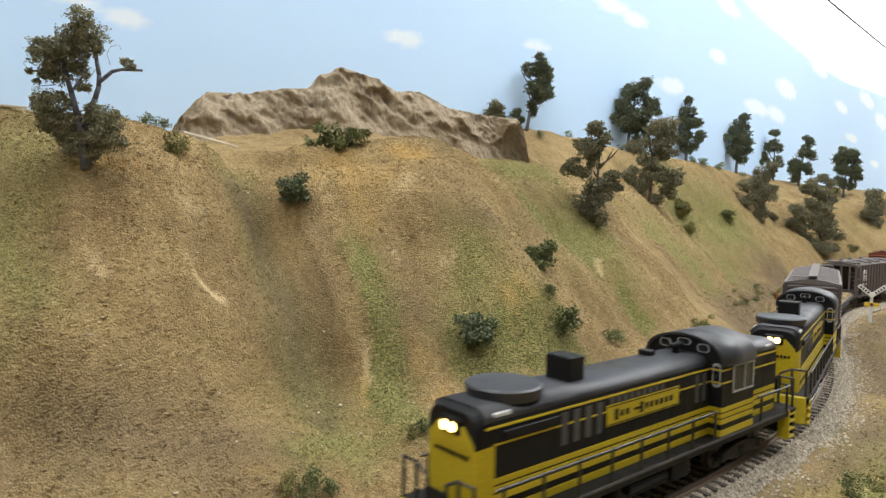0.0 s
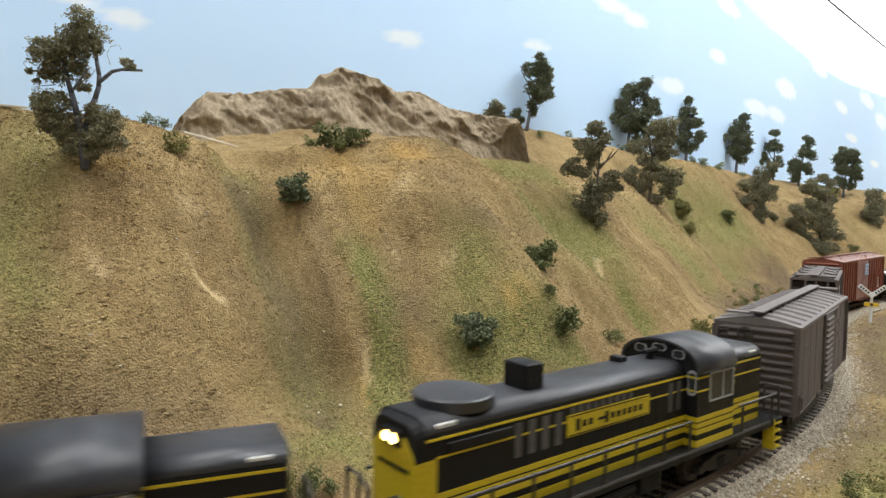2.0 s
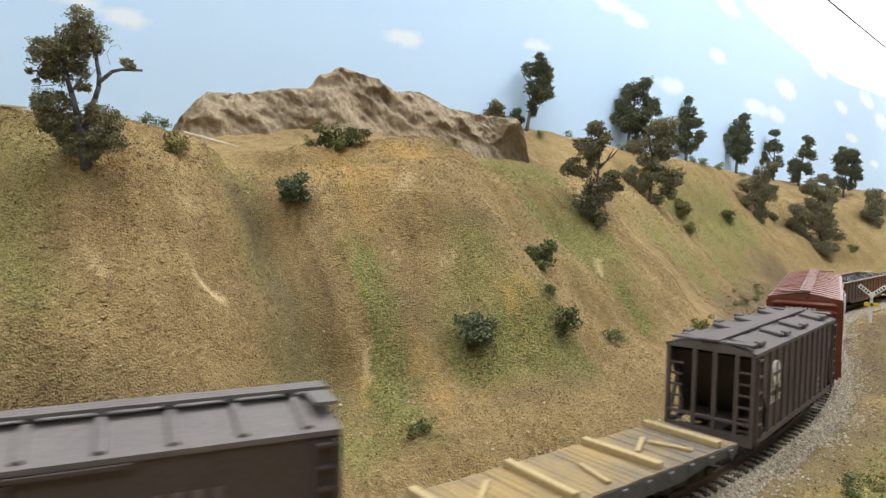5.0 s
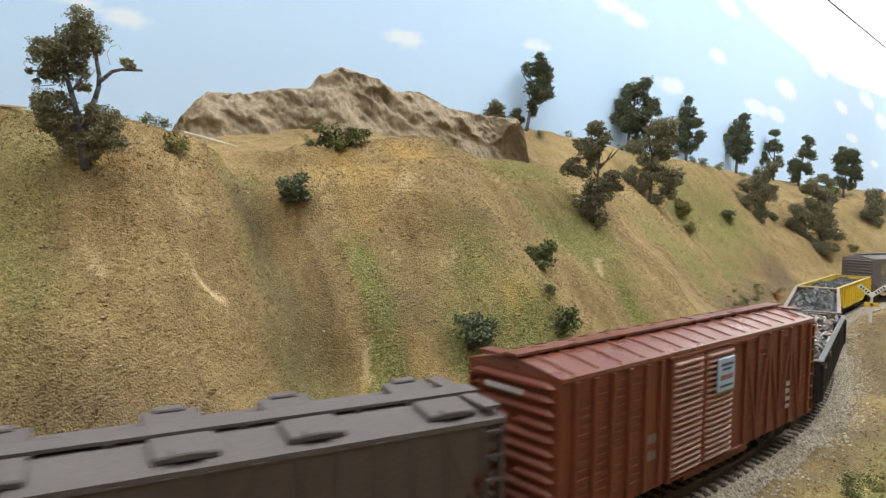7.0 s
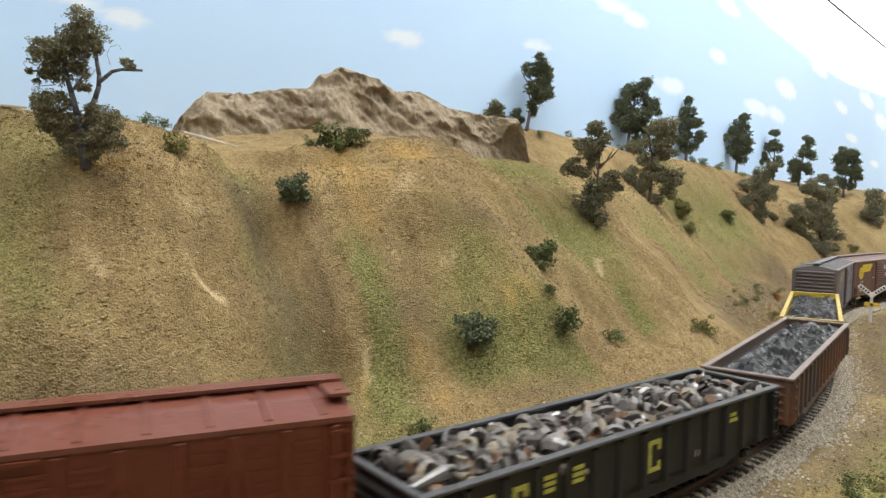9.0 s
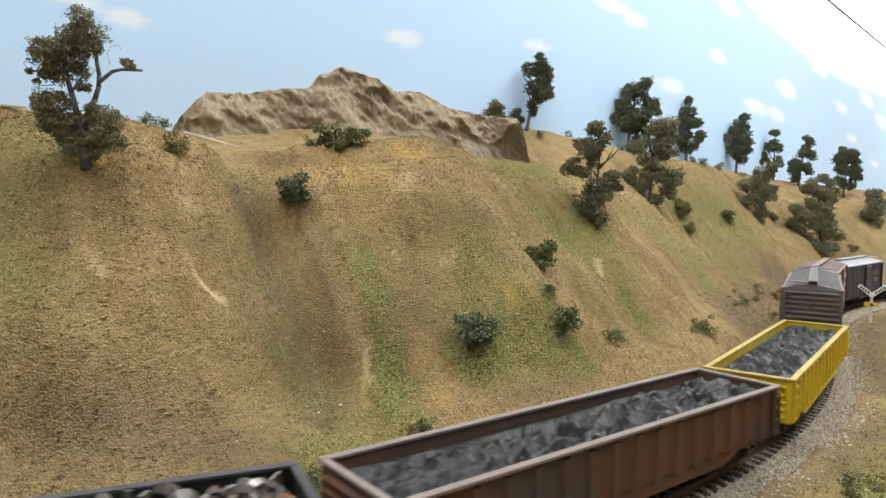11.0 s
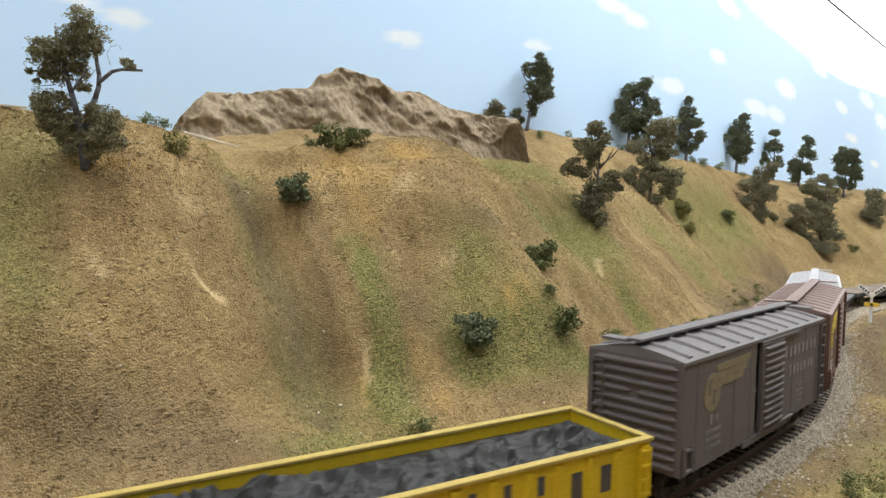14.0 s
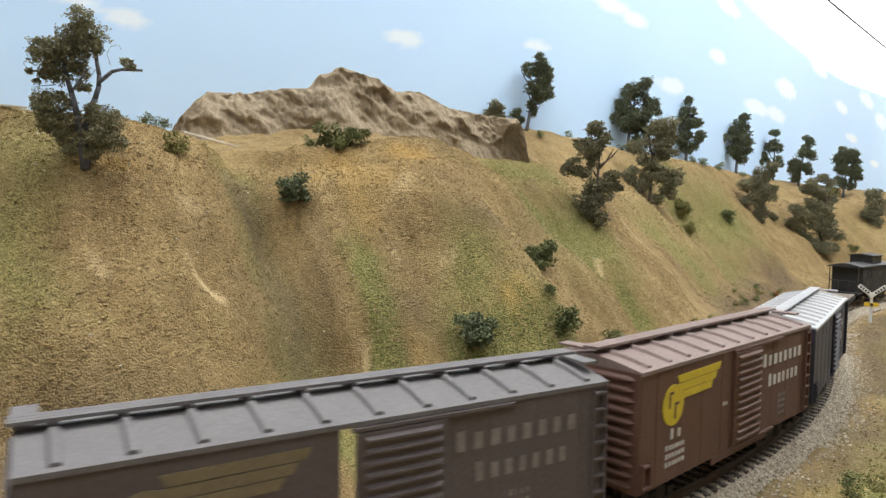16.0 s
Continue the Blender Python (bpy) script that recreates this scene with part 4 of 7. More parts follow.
LEAF_RUST = foliage("rust_orange_foam", (0.20, 0.085, 0.03), (0.42, 0.19, 0.06))
for s, d, w in ((690, 52, 9), (700, 56, 7)):
    x, y = beside(s, d)
    bush(x, y, w, LEAF_RUST, "small rust-orange dried shrub at the foot of the bank", 411 + int(w), 0.9)
bx, by = beside(505, -66)
bm_post = bmesh.new()
box(bm_post, -1.5, 1.5, -1.5, 1.5, 0, 6.5, 0.4)
post = part("marker_post", bm_post, BARK)
post.location = (bx * MM, by * MM, (height(bx, by) - 0.5) * MM)
tagged(post, "short dark weathered marker post in the verge", "marker post")

# ---- crossing sign ----
SIGNWHITE = paint("sign_white", (0.78, 0.78, 0.75), 0.5, dust=0.15, scale=200)
SIGNBLACK = paint("sign_black", (0.03, 0.03, 0.03), 0.6, dust=0.1)
SIGNYELLOW = paint("sign_yellow", (0.75, 0.50, 0.03), 0.5, dust=0.1)


def crossing_sign(x, y):
    base = empty("crossing_sign", x, y, height(x, y) - 2)
    bm = bmesh.new()
    box(bm, -1.3, 1.3, -1.3, 1.3, 0, 34, 0.2)
    part("post", bm, SIGNWHITE, base)
    for i, ang in enumerate((-40, 40 + 180)):
        bm = bmesh.new()
        box(bm, -2.0, 15.5, -2.2 - i * 0.9, -1.4 - i * 0.9, -2.1, 2.1, 0.15)
        blade = part("blade", bm, SIGNWHITE, base)
        blade.matrix_basis = pose(0, 0, 0.031, 0, ang, 0)
        bm = bmesh.new()
        for k in (4.6, 7.4, 10.2, 13.0):
            box(bm, k - 0.8, k + 0.8, -2.45 - i * 0.9, -2.2 - i * 0.9, -1.2, 1.2)
        part("lettering", bm, SIGNBLACK, blade)
    bm = bmesh.new()
    box(bm, -6.5, 6.5, -2.0, -1.3, 19.5, 23.5, 0.2)
    plate = part("plate", bm, SIGNYELLOW, base, "small yellow plate")
    bm = bmesh.new()
    rod(bm, (0, -2.4, 21.5), (0, -1.9, 21.5), 1.5, n=12)
    part("emblem", bm, SIGNBLACK, plate)
    base.rotation_euler = (0, 0, radians(-25))
    return tagged(base, "white wooden railroad crossbuck on a post with yellow plate", "crossing sign")


crossing_sign(443, 684)

# bare wooden strips lying along the crest
for (xa, ya), (xb, yb) in (((-139, 357), (-128, 415)), ((-240, 318), (-196, 316))):
    za, zb = height(xa, ya) + 2.2, height(xb, yb) + 2.2
    bm = bmesh.new()
    a, b = Vector((xa, ya, za)), Vector((xb, yb, zb))
    box(bm, 0, (b - a).length, -0.6, 0.6, -0.5, 0.5, 0.1)
    ob = part("wooden_strip", bm, STRIP)
    ob.matrix_basis = Matrix.Translation(a * MM) @ (b - a).to_track_quat("X", "Z").to_matrix().to_4x4()
    tagged(ob, "pale bare wooden strip lying on the hill crest", "wood strip", "wooden strips")

cable([(601, 1248, 572), (844, 1515, 586), (1329, 2049, 614), (2300, 3117, 671)], 2.2, "overhead_cable", "thin black cable hanging over the backdrop")

# ---- rolling stock: local x runs from the front end to the rear end, -y is the aisle side, z = 0 on the rails ----
BLACK = paint("black_underframe", (0.022, 0.020, 0.019), 0.7, dust=0.45, dusty=(0.12, 0.10, 0.08), scale=120)
WHEEL = paint("wheel_steel", (0.06, 0.045, 0.035), 0.5, metal=0.5, dust=0.4, scale=200)
CHALK = paint("white_lettering", (0.62, 0.60, 0.57), 0.7, dust=0.3, dusty=(0.35, 0.3, 0.27), scale=150)
FADED = paint("faded_lettering", (0.27, 0.245, 0.235), 0.8, dust=0.4, dusty=(0.12, 0.1, 0.1), scale=120)
EMBLEM = paint("yellow_emblem", (0.66, 0.50, 0.02), 0.6, dust=0.15, scale=120)
EMBLEM_OLD = paint("faded_yellow_emblem", (0.25, 0.205, 0.12), 0.8, dust=0.4, dusty=(0.16, 0.12, 0.1), scale=120)


def railcar(name, label, category):
    return tagged(empty(name), label, category, "train on the curve")


def ring_wheel(bm, y, r):
    """A flanged wheel with a dished web, centred on its axle."""
    rod(bm, (0, y - 1.0, 0), (0, y + 1.0, 0), r, n=18)
    rod(bm, (0, y + (1.0 if y < 0 else -1.7), 0), (0, y + (1.7 if y < 0 else -1.0), 0), r + 0.9, n=18)
    s = -1 if y < 0 else 1
    for k in range(6):
        a = k * math.pi / 3
        rod(bm, (0, y + s * 1.0, 0), (r * 0.75 * math.cos(a), y + s * 1.15, r * 0.75 * math.sin(a)), 0.5, 0.3, 5)


def truck(car, x, wheel=5.0, base=10.5, axles=2):
    bm = bmesh.new()
    for y in (-11.4, 11.4):
        prof = [(-base - 3.2, 5.6), (-base + 2, 6.6), (-4, 8.4), (4, 8.4), (base - 2, 6.6), (base + 3.2, 5.6), (base + 3.2, 4.0), (base - 2, 3.8), (3.6, 2.4), (-3.6, 2.4), (-base + 2, 3.8), (-base - 3.2, 4.0)]
        a = [bm.verts.new((px, y - 0.8, pz)) for px, pz in prof]
        b = [bm.verts.new((px, y + 0.8, pz)) for px, pz in prof]
        n = len(prof)
        bm.faces.new(a), bm.faces.new(b[::-1])
        for i in range(n):
            bm.faces.new((a[i], a[(i + 1) % n], b[(i + 1) % n], b[i]))
        sg = -1 if y < 0 else 1
        for px in (-base, base):
            box(bm, px - 1.9, px + 1.9, min(y, y + sg * 1.9), max(y, y + sg * 1.9), 3.6, 6.4, 0.3)
        for k in (-1.6, 0, 1.6):
            rod(bm, (k, y + sg * 0.9, 3.2), (k, y + sg * 0.9, 6.8), 0.7, n=6)
    box(bm, -2.5, 2.5, -11, 11, 4, 8.5)
    t = part("truck", bm, BLACK, car)
    t.location = (x * MM, 0, 0)
    for px in ((-base, base) if axles == 2 else (-base, 0, base)):
        bm = bmesh.new()
        ring_wheel(bm, -8.6, wheel)
        ring_wheel(bm, 8.6, wheel)
        rod(bm, (0, -8, 0), (0, 8, 0), 1.0)
        w = part("wheelset", bm, WHEEL, t)
        w.location = (px * MM, 0, wheel * MM)
    return t


def coupler(car, x, sgn):
    bm = bmesh.new()
    box(bm, min(x, x + sgn * 5.5), max(x, x + sgn * 5.5), -1.3, 1.3, 6.4, 9.0, 0.3)
    box(bm, min(x + sgn * 3.5, x + sgn * 6.6), max(x + sgn * 3.5, x + sgn * 6.6), -2.2, 1.6, 6.0, 9.4, 0.4)
    part("coupler", bm, BLACK, car)


def running_gear(car, L, inset, sill=9.5):
    bm = bmesh.new()
    box(bm, -L / 2 + 3, L / 2 - 3, -3.5, 3.5, sill - 1.5, sill + 3.2)
    for x in np.linspace(-L / 2 + 8, L / 2 - 8, 9):
        box(bm, x - 0.7, x + 0.7, -14.5, 14.5, sill, sill + 2.6)
    box(bm, -9, 5, -10, -4, sill - 3.4, sill + 1)
    rod(bm, (8, -8, sill - 1), (20, -8, sill - 1), 2.4, n=10)
    part("underframe", bm, BLACK, car)
    truck(car, -L / 2 + inset)
    truck(car, L / 2 - inset)
    coupler(car, -L / 2, -1)
    coupler(car, L / 2, 1)


def ladder(car, x, y, z0, z1, n, w, material, normal_x=0, sgn=-1):
    """Rungs standing off a side (or an end, when normal_x is set), with two rails."""
    bm = bmesh.new()
    for k in range(n):
        z = z0 + (z1 - z0) * k / (n - 1)
        if normal_x:
            box(bm, min(x, x + normal_x * 1.4), max(x, x + normal_x * 1.4), y - w / 2, y + w / 2, z - 0.3, z + 0.3)
        else:
            box(bm, x - w / 2, x + w / 2, min(y, y + sgn * 1.4), max(y, y + sgn * 1.4), z - 0.35, z + 0.35)
    for k in (-1, 1):
        if normal_x:
            box(bm, min(x, x + normal_x * 1.2), max(x, x + normal_x * 1.2), y + k * w / 2 - 0.3, y + k * w / 2 + 0.3, z0 - 1, z1 + 1)
        else:
            box(bm, x + k * w / 2 - 0.3, x + k * w / 2 + 0.3, min(y, y + sgn * 1.2), max(y, y + sgn * 1.2), z0 - 1, z1 + 1)
    part("ladder", bm, material, car)


def end_panel(car, x, sgn, W, z0, z1, ribs, material, proud=1.2):
    """Corrugated steel end: tapered horizontal ribs on a plate."""
    bm = bmesh.new()
    box(bm, min(x, x + sgn * 0.5), max(x, x + sgn * 0.5), -W / 2 + 0.1, W / 2 - 0.1, z0, z1)
    plate = part("end_panel", bm, material, car)
    step = (z1 - z0) / (ribs + 0.4)
    for i in range(ribs):
        z = z0 + step * (i + 0.7)
        for y0, y1 in ((-W / 2 + 1.6, -0.7), (0.7, W / 2 - 1.6)) if i % 4 == 3 else ((-W / 2 + 1.6, W / 2 - 1.6),):
            bm = bmesh.new()
            pts = [(y0, z), (y0 + 2.5, z - step * 0.36), (y1 - 2.5, z - step * 0.36), (y1, z), (y1 - 2.5, z + step * 0.36), (y0 + 2.5, z + step * 0.36)]
            ins = [(y0 + 1.5, z), (y0 + 3.2, z - step * 0.10), (y1 - 3.2, z - step * 0.10), (y1 - 1.5, z), (y1 - 3.2, z + step * 0.10), (y0 + 3.2, z + step * 0.10)]
            va = [bm.verts.new((x + sgn * 0.5, p, q)) for p, q in pts]
            vb = [bm.verts.new((x + sgn * (0.5 + proud), p, q)) for p, q in ins]
            bm.faces.new(vb)
            for k in range(6):
                bm.faces.new((va[k], va[(k + 1) % 6], vb[(k + 1) % 6], vb[k]))
            part("rib", bm, material, plate)
    return plate


def letters(car, x0, z0, n, w, h, gap, y, material, name="lettering", slant=0.0, rows=1, seed=1):
    """Plain bars in place of writing."""
    rs = random.Random(seed)
    bm = bmesh.new()
    for r in range(rows):
        x = x0
        for i in range(n):
            hh = h * (1.0 if i == 0 else 0.82)
            box(bm, x, x + w * rs.uniform(0.55, 0.72), y - 0.14, y + 0.1, z0 - r * h * 1.6 + slant * i, z0 - r * h * 1.6 + hh + slant * i)
            x += w + gap
    return part(name, bm, material, car)


def winged_emblem(car, x, z, r, y, material, dark):
    """A disc with three stepped wing bars."""
    bm = bmesh.new()
    rod(bm, (x, y - 0.16, z), (x, y + 0.1, z), r, n=28)
    e = part("emblem", bm, material, car)
    for i in range(3):
        bm = bmesh.new()
        za = z + r * (0.15 + 0.42 * i)
        xb = x + r * (3.9 + 0.45 * i)
        pts = [(x + r * 0.55, za), (xb, za + r * 0.06), (xb + r * 0.2, za + r * 0.44), (x + r * 0.35, za + r * 0.37)]
        a = [bm.verts.new((p, y - 0.15, q)) for p, q in pts]
        b = [bm.verts.new((p, y + 0.1, q)) for p, q in pts]
        bm.faces.new(a), bm.faces.new(b[::-1])
        for k in range(4):
            bm.faces.new((a[k], a[(k + 1) % 4], b[(k + 1) % 4], b[k]))
        part("wing_bar", bm, material, e)
    bm = bmesh.new()
    for dx, dz in ((-0.42, 0.12), (0.12, -0.45)):
        box(bm, x + dx * r, x + (dx + 0.13) * r, y - 0.24, y - 0.1, z + (dz - 0.25) * r, z + (dz + 0.55) * r)
        box(bm, x + dx * r, x + (dx + 0.42) * r, y - 0.24, y - 0.1, z + (dz + 0.42) * r, z + (dz + 0.55) * r)
    part("emblem_inlay", bm, dark, e)


def roof_shape(W, H, rise):
    return [(-W / 2 - 0.5, H - 1.2), (-W / 2 - 0.5, H), (-W / 4, H + rise * 0.62), (0, H + rise), (W / 4, H + rise * 0.62), (W / 2 + 0.5, H), (W / 2 + 0.5, H - 1.2)]


def ribbed_roof(car, L, W, H, rise, n, material, walk_material, slim=False):
    foot, crest, tall, lift = (0.7, 0.35, 0.55, 0.5) if slim else (1.5, 0.7, 1.0, 1.6)
    bm = bmesh.new()
    prism(bm, roof_shape(W, H, rise), -L / 2 - 0.4, L / 2 + 0.4)
    roof = part("roof", bm, material, car)
    for i in range(n):
        x = -L / 2 + L * (i + 0.5) / n
        for s in (-1, 1):
            bm = bmesh.new()
            pts = [(s * 3, H + rise * 0.9), (s * W * 0.25, H + rise * 0.62), (s * W * 0.47, H + 0.15)]
            for (ya, za), (yb, zb) in zip(pts[:-1], pts[1:]):
                vs = [bm.verts.new(c) for c in ((x - foot, ya, za - 0.2), (x + foot, ya, za - 0.2), (x + foot, yb, zb - 0.2), (x - foot, yb, zb - 0.2), (x - crest, ya, za + tall), (x + crest, ya, za + tall), (x + crest, yb, zb + tall), (x - crest, yb, zb + tall))]
                for f in ((4, 5, 6, 7), (0, 1, 5, 4), (1, 2, 6, 5), (2, 3, 7, 6), (3, 0, 4, 7)):
                    bm.faces.new([vs[k] for k in f])
            part("roof_rib", bm, material, roof)
    for y in (-1.9, 0, 1.9):
        bm = bmesh.new()
        box(bm, -L / 2 - 1.5, L / 2 + 1.5, y - 0.88, y + 0.88, H + rise + lift, H + rise + lift + 0.8)
        part("walk_board", bm, walk_material, car)
    for i in range(n):
        x = -L / 2 + L * (i + 0.5) / n
        bm = bmesh.new()
        box(bm, x - 0.5, x + 0.5, -2.6, 2.6, H + rise - 0.2, H + rise + lift)
        part("walk_bracket", bm, walk_material, car)
    for x, q in ((-L / 2 + 1.5, 1), (L / 2 - 1.5, -1)):
        bm = bmesh.new()
        box(bm, x - 2.6, x + 2.6, *sorted((q * 2.8, q * W * 0.36)), H + rise + lift - 0.8, H + rise + lift)
        part("corner_step", bm, walk_material, car)


def sliding_door(car, x0, x1, y, z0, z1, ribs, material, rib_material=None, sgn=-1):
    bm = bmesh.new()
    ya, yb = (y - 1.2, y + 0.1) if sgn < 0 else (y - 0.1, y + 1.2)
    box(bm, x0, x1, ya, yb, z0, z1, 0.2)
    door = part("door", bm, material, car)
    out = y + sgn * 1.2
    for i in range(ribs):
        z = z0 + (z1 - z0) * (i + 0.7) / (ribs + 0.4)
        half = 0.9 if ribs < 15 else 0.62
        bm = bmesh.new()
        xa, xb = x0 + 1.5, x1 - 1.5
        vs = [bm.verts.new(c) for c in ((xa, out, z - half), (xb, out, z - half), (xb, out, z + half), (xa, out, z + half), (xa + 1, out + sgn * 0.9, z - 0.25), (xb - 1, out + sgn * 0.9, z - 0.25), (xb - 1, out + sgn * 0.9, z + 0.25), (xa + 1, out + sgn * 0.9, z + 0.25))]
        for f in ((4, 5, 6, 7), (0, 1, 5, 4), (1, 2, 6, 5), (2, 3, 7, 6), (3, 0, 4, 7)):
            bm.faces.new([vs[k] for k in f])
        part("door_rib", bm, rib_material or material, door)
    e = (x1 - x0)
    for z in (z1 + 0.3, z0 - 1.1):
        bm = bmesh.new()
        box(bm, x0 - 1, x1 + e * (0.85 if z > z1 else 0.55), min(out, y), max(out, y), z, z + 0.9)
        part("door_track", bm, material, car)
    return door


def boxcar(name, label, L, H, body, roof, W=36.0, S=12.0, roof_ribs=11, door=(-2, 22), opened=0.0, brake=True, rib_paint=None, ribs=12, slim=False):
    car = railcar(name, label, "boxcar")
    bm = bmesh.new()
    if opened:
        # hollow shell: near door ajar, far door slid right back
        for xa, xb, ya, yb in ((-L / 2, door[0] - opened, -W / 2, -W / 2 + 0.8), (door[0] + 0.6, L / 2, -W / 2, -W / 2 + 0.8),
                               (-L / 2, door[0], W / 2 - 0.8, W / 2), (door[1], L / 2, W / 2 - 0.8, W / 2),
                               (-L / 2, -L / 2 + 0.8, -W / 2 + 0.8, W / 2 - 0.8), (L / 2 - 0.8, L / 2, -W / 2 + 0.8, W / 2 - 0.8)):
            box(bm, xa, xb, ya, yb, S, H)
        box(bm, -L / 2 + 0.8, L / 2 - 0.8, -W / 2 + 0.8, W / 2 - 0.8, S, S + 1.5)
    else:
        box(bm, -L / 2, L / 2, -W / 2, W / 2, S, H, 0.25)
    part("body", bm, body, car)
    for s in (-1, 1):
        bm = bmesh.new()
        box(bm, -22, 26, s * W / 2 - 0.3, s * W / 2 + 0.3, S - 2.2, S + 0.5)
        part("side_sill", bm, body, car)
        for x in np.linspace(-L / 2 + 10, L / 2 - 10, 9):
            if not door[0] - 6 < x < door[1] + 2:
                bm = bmesh.new()
                box(bm, x - 0.25, x + 0.25, s * W / 2 - 0.1, s * W / 2 + 0.12, S + 1, H - 1.5)
                part("seam", bm, body, car)
    ribbed_roof(car, L, W, H, 3.2, roof_ribs, roof, roof, slim)
    for sgn in (-1, 1):
        end_panel(car, sgn * L / 2, sgn, W, S, H - 0.5, 11, body)
    sliding_door(car, door[0], door[1], -W / 2, S + 1.2, H - 2.6, ribs, body, rib_paint)
    away = door[1] - door[0] if opened else 0.0
    sliding_door(car, door[0] + away, door[1] + away, W / 2, S + 1.2, H - 2.6, 12, body, sgn=1)
    ladder(car, L / 2 - 3.2, -W / 2, S + 2, H - 3, 8, 4.6, body)
    ladder(car, -L / 2 + 3.2, -W / 2, S + 2, S + 9, 2, 4.6, body)
    ladder(car, -L / 2 + 3.2, W / 2, S + 2, H - 3, 8, 4.6, body, sgn=1)
    ladder(car, -L / 2 - 0.5, W / 2 - 4, S + 2, H - 4, 7, 4.6, body, normal_x=-1)
    if brake:
        bm = bmesh.new()
        for k in range(16):
            a, b = k * math.pi / 8, (k + 1) * math.pi / 8
            rod(bm, (-L / 2 - 2.6, 4 + 3.2 * math.cos(a), H - 5 + 3.2 * math.sin(a)), (-L / 2 - 2.6, 4 + 3.2 * math.cos(b), H - 5 + 3.2 * math.sin(b)), 0.4, n=5)
        for k in range(4):
            a = k * math.pi / 2
            rod(bm, (-L / 2 - 2.4, 4, H - 5), (-L / 2 - 2.6, 4 + 3.2 * math.cos(a), H - 5 + 3.2 * math.sin(a)), 0.35, n=5)
        rod(bm, (-L / 2 - 2.8, 4, H - 5), (-L / 2, 4, H - 5), 0.7, n=6)
        part("brake_wheel", bm, BLACK, car)
    running_gear(car, L, 19)
    return car


def heap(name, label, L, W, z, rise, material, seed, rough=2.7):
    """A heaped bulk load: lumpy surface with steep little folds."""
    nx, ny = int(L / 0.8), int(W / 0.8)
    X, Y = np.meshgrid(np.linspace(-L / 2, L / 2, nx), np.linspace(-W / 2, W / 2, ny))
    x, y = X.ravel(), Y.ravel()
    edge = np.clip(np.minimum(L / 2 - np.abs(x), W / 2 - np.abs(y)) / 6, 0, 1)
    bend = 4 * lattice(x, y, 12, seed + 5)
    r1 = 1 - np.abs(lattice(x * 0.75 + bend, y * 1.1, 6.4, seed)) * 1.7
    r2 = 1 - np.abs(lattice(x * 0.85 - bend, y, 3.3, seed + 1)) * 1.5
    zz = z + edge * (rise * (0.5 + 0.9 * lattice(x, y * 0.5, 30, seed + 2)) + rough * (r1 - 0.3) + rough * 0.6 * (r2 - 0.3) + 0.5 * lattice(x, y, 1.9, seed + 3))
    q = np.arange(nx * ny).reshape(ny, nx)
    f = np.stack([q[:-1, :-1], q[:-1, 1:], q[1:, 1:], q[1:, :-1]], -1).reshape(-1, 4)
    top = np.stack([x, y, zz], 1)
    low = np.array([(-L / 2, -W / 2, z - 8), (L / 2, -W / 2, z - 8), (L / 2, W / 2, z - 8), (-L / 2, W / 2, z - 8)])
    n = nx * ny
    faces = f.tolist() + [[n + 3, n + 2, n + 1, n], [n, n + 1] + q[0, ::-1].tolist(), [n + 2, n + 3] + q[-1].tolist(), [n + 1, n + 2] + q[::-1, -1].tolist(), [n + 3, n] + q[:, 0].tolist()]
    ob = raw(name, np.concatenate([top, low]), faces, material)
    return tagged(ob, label, "bulk load")


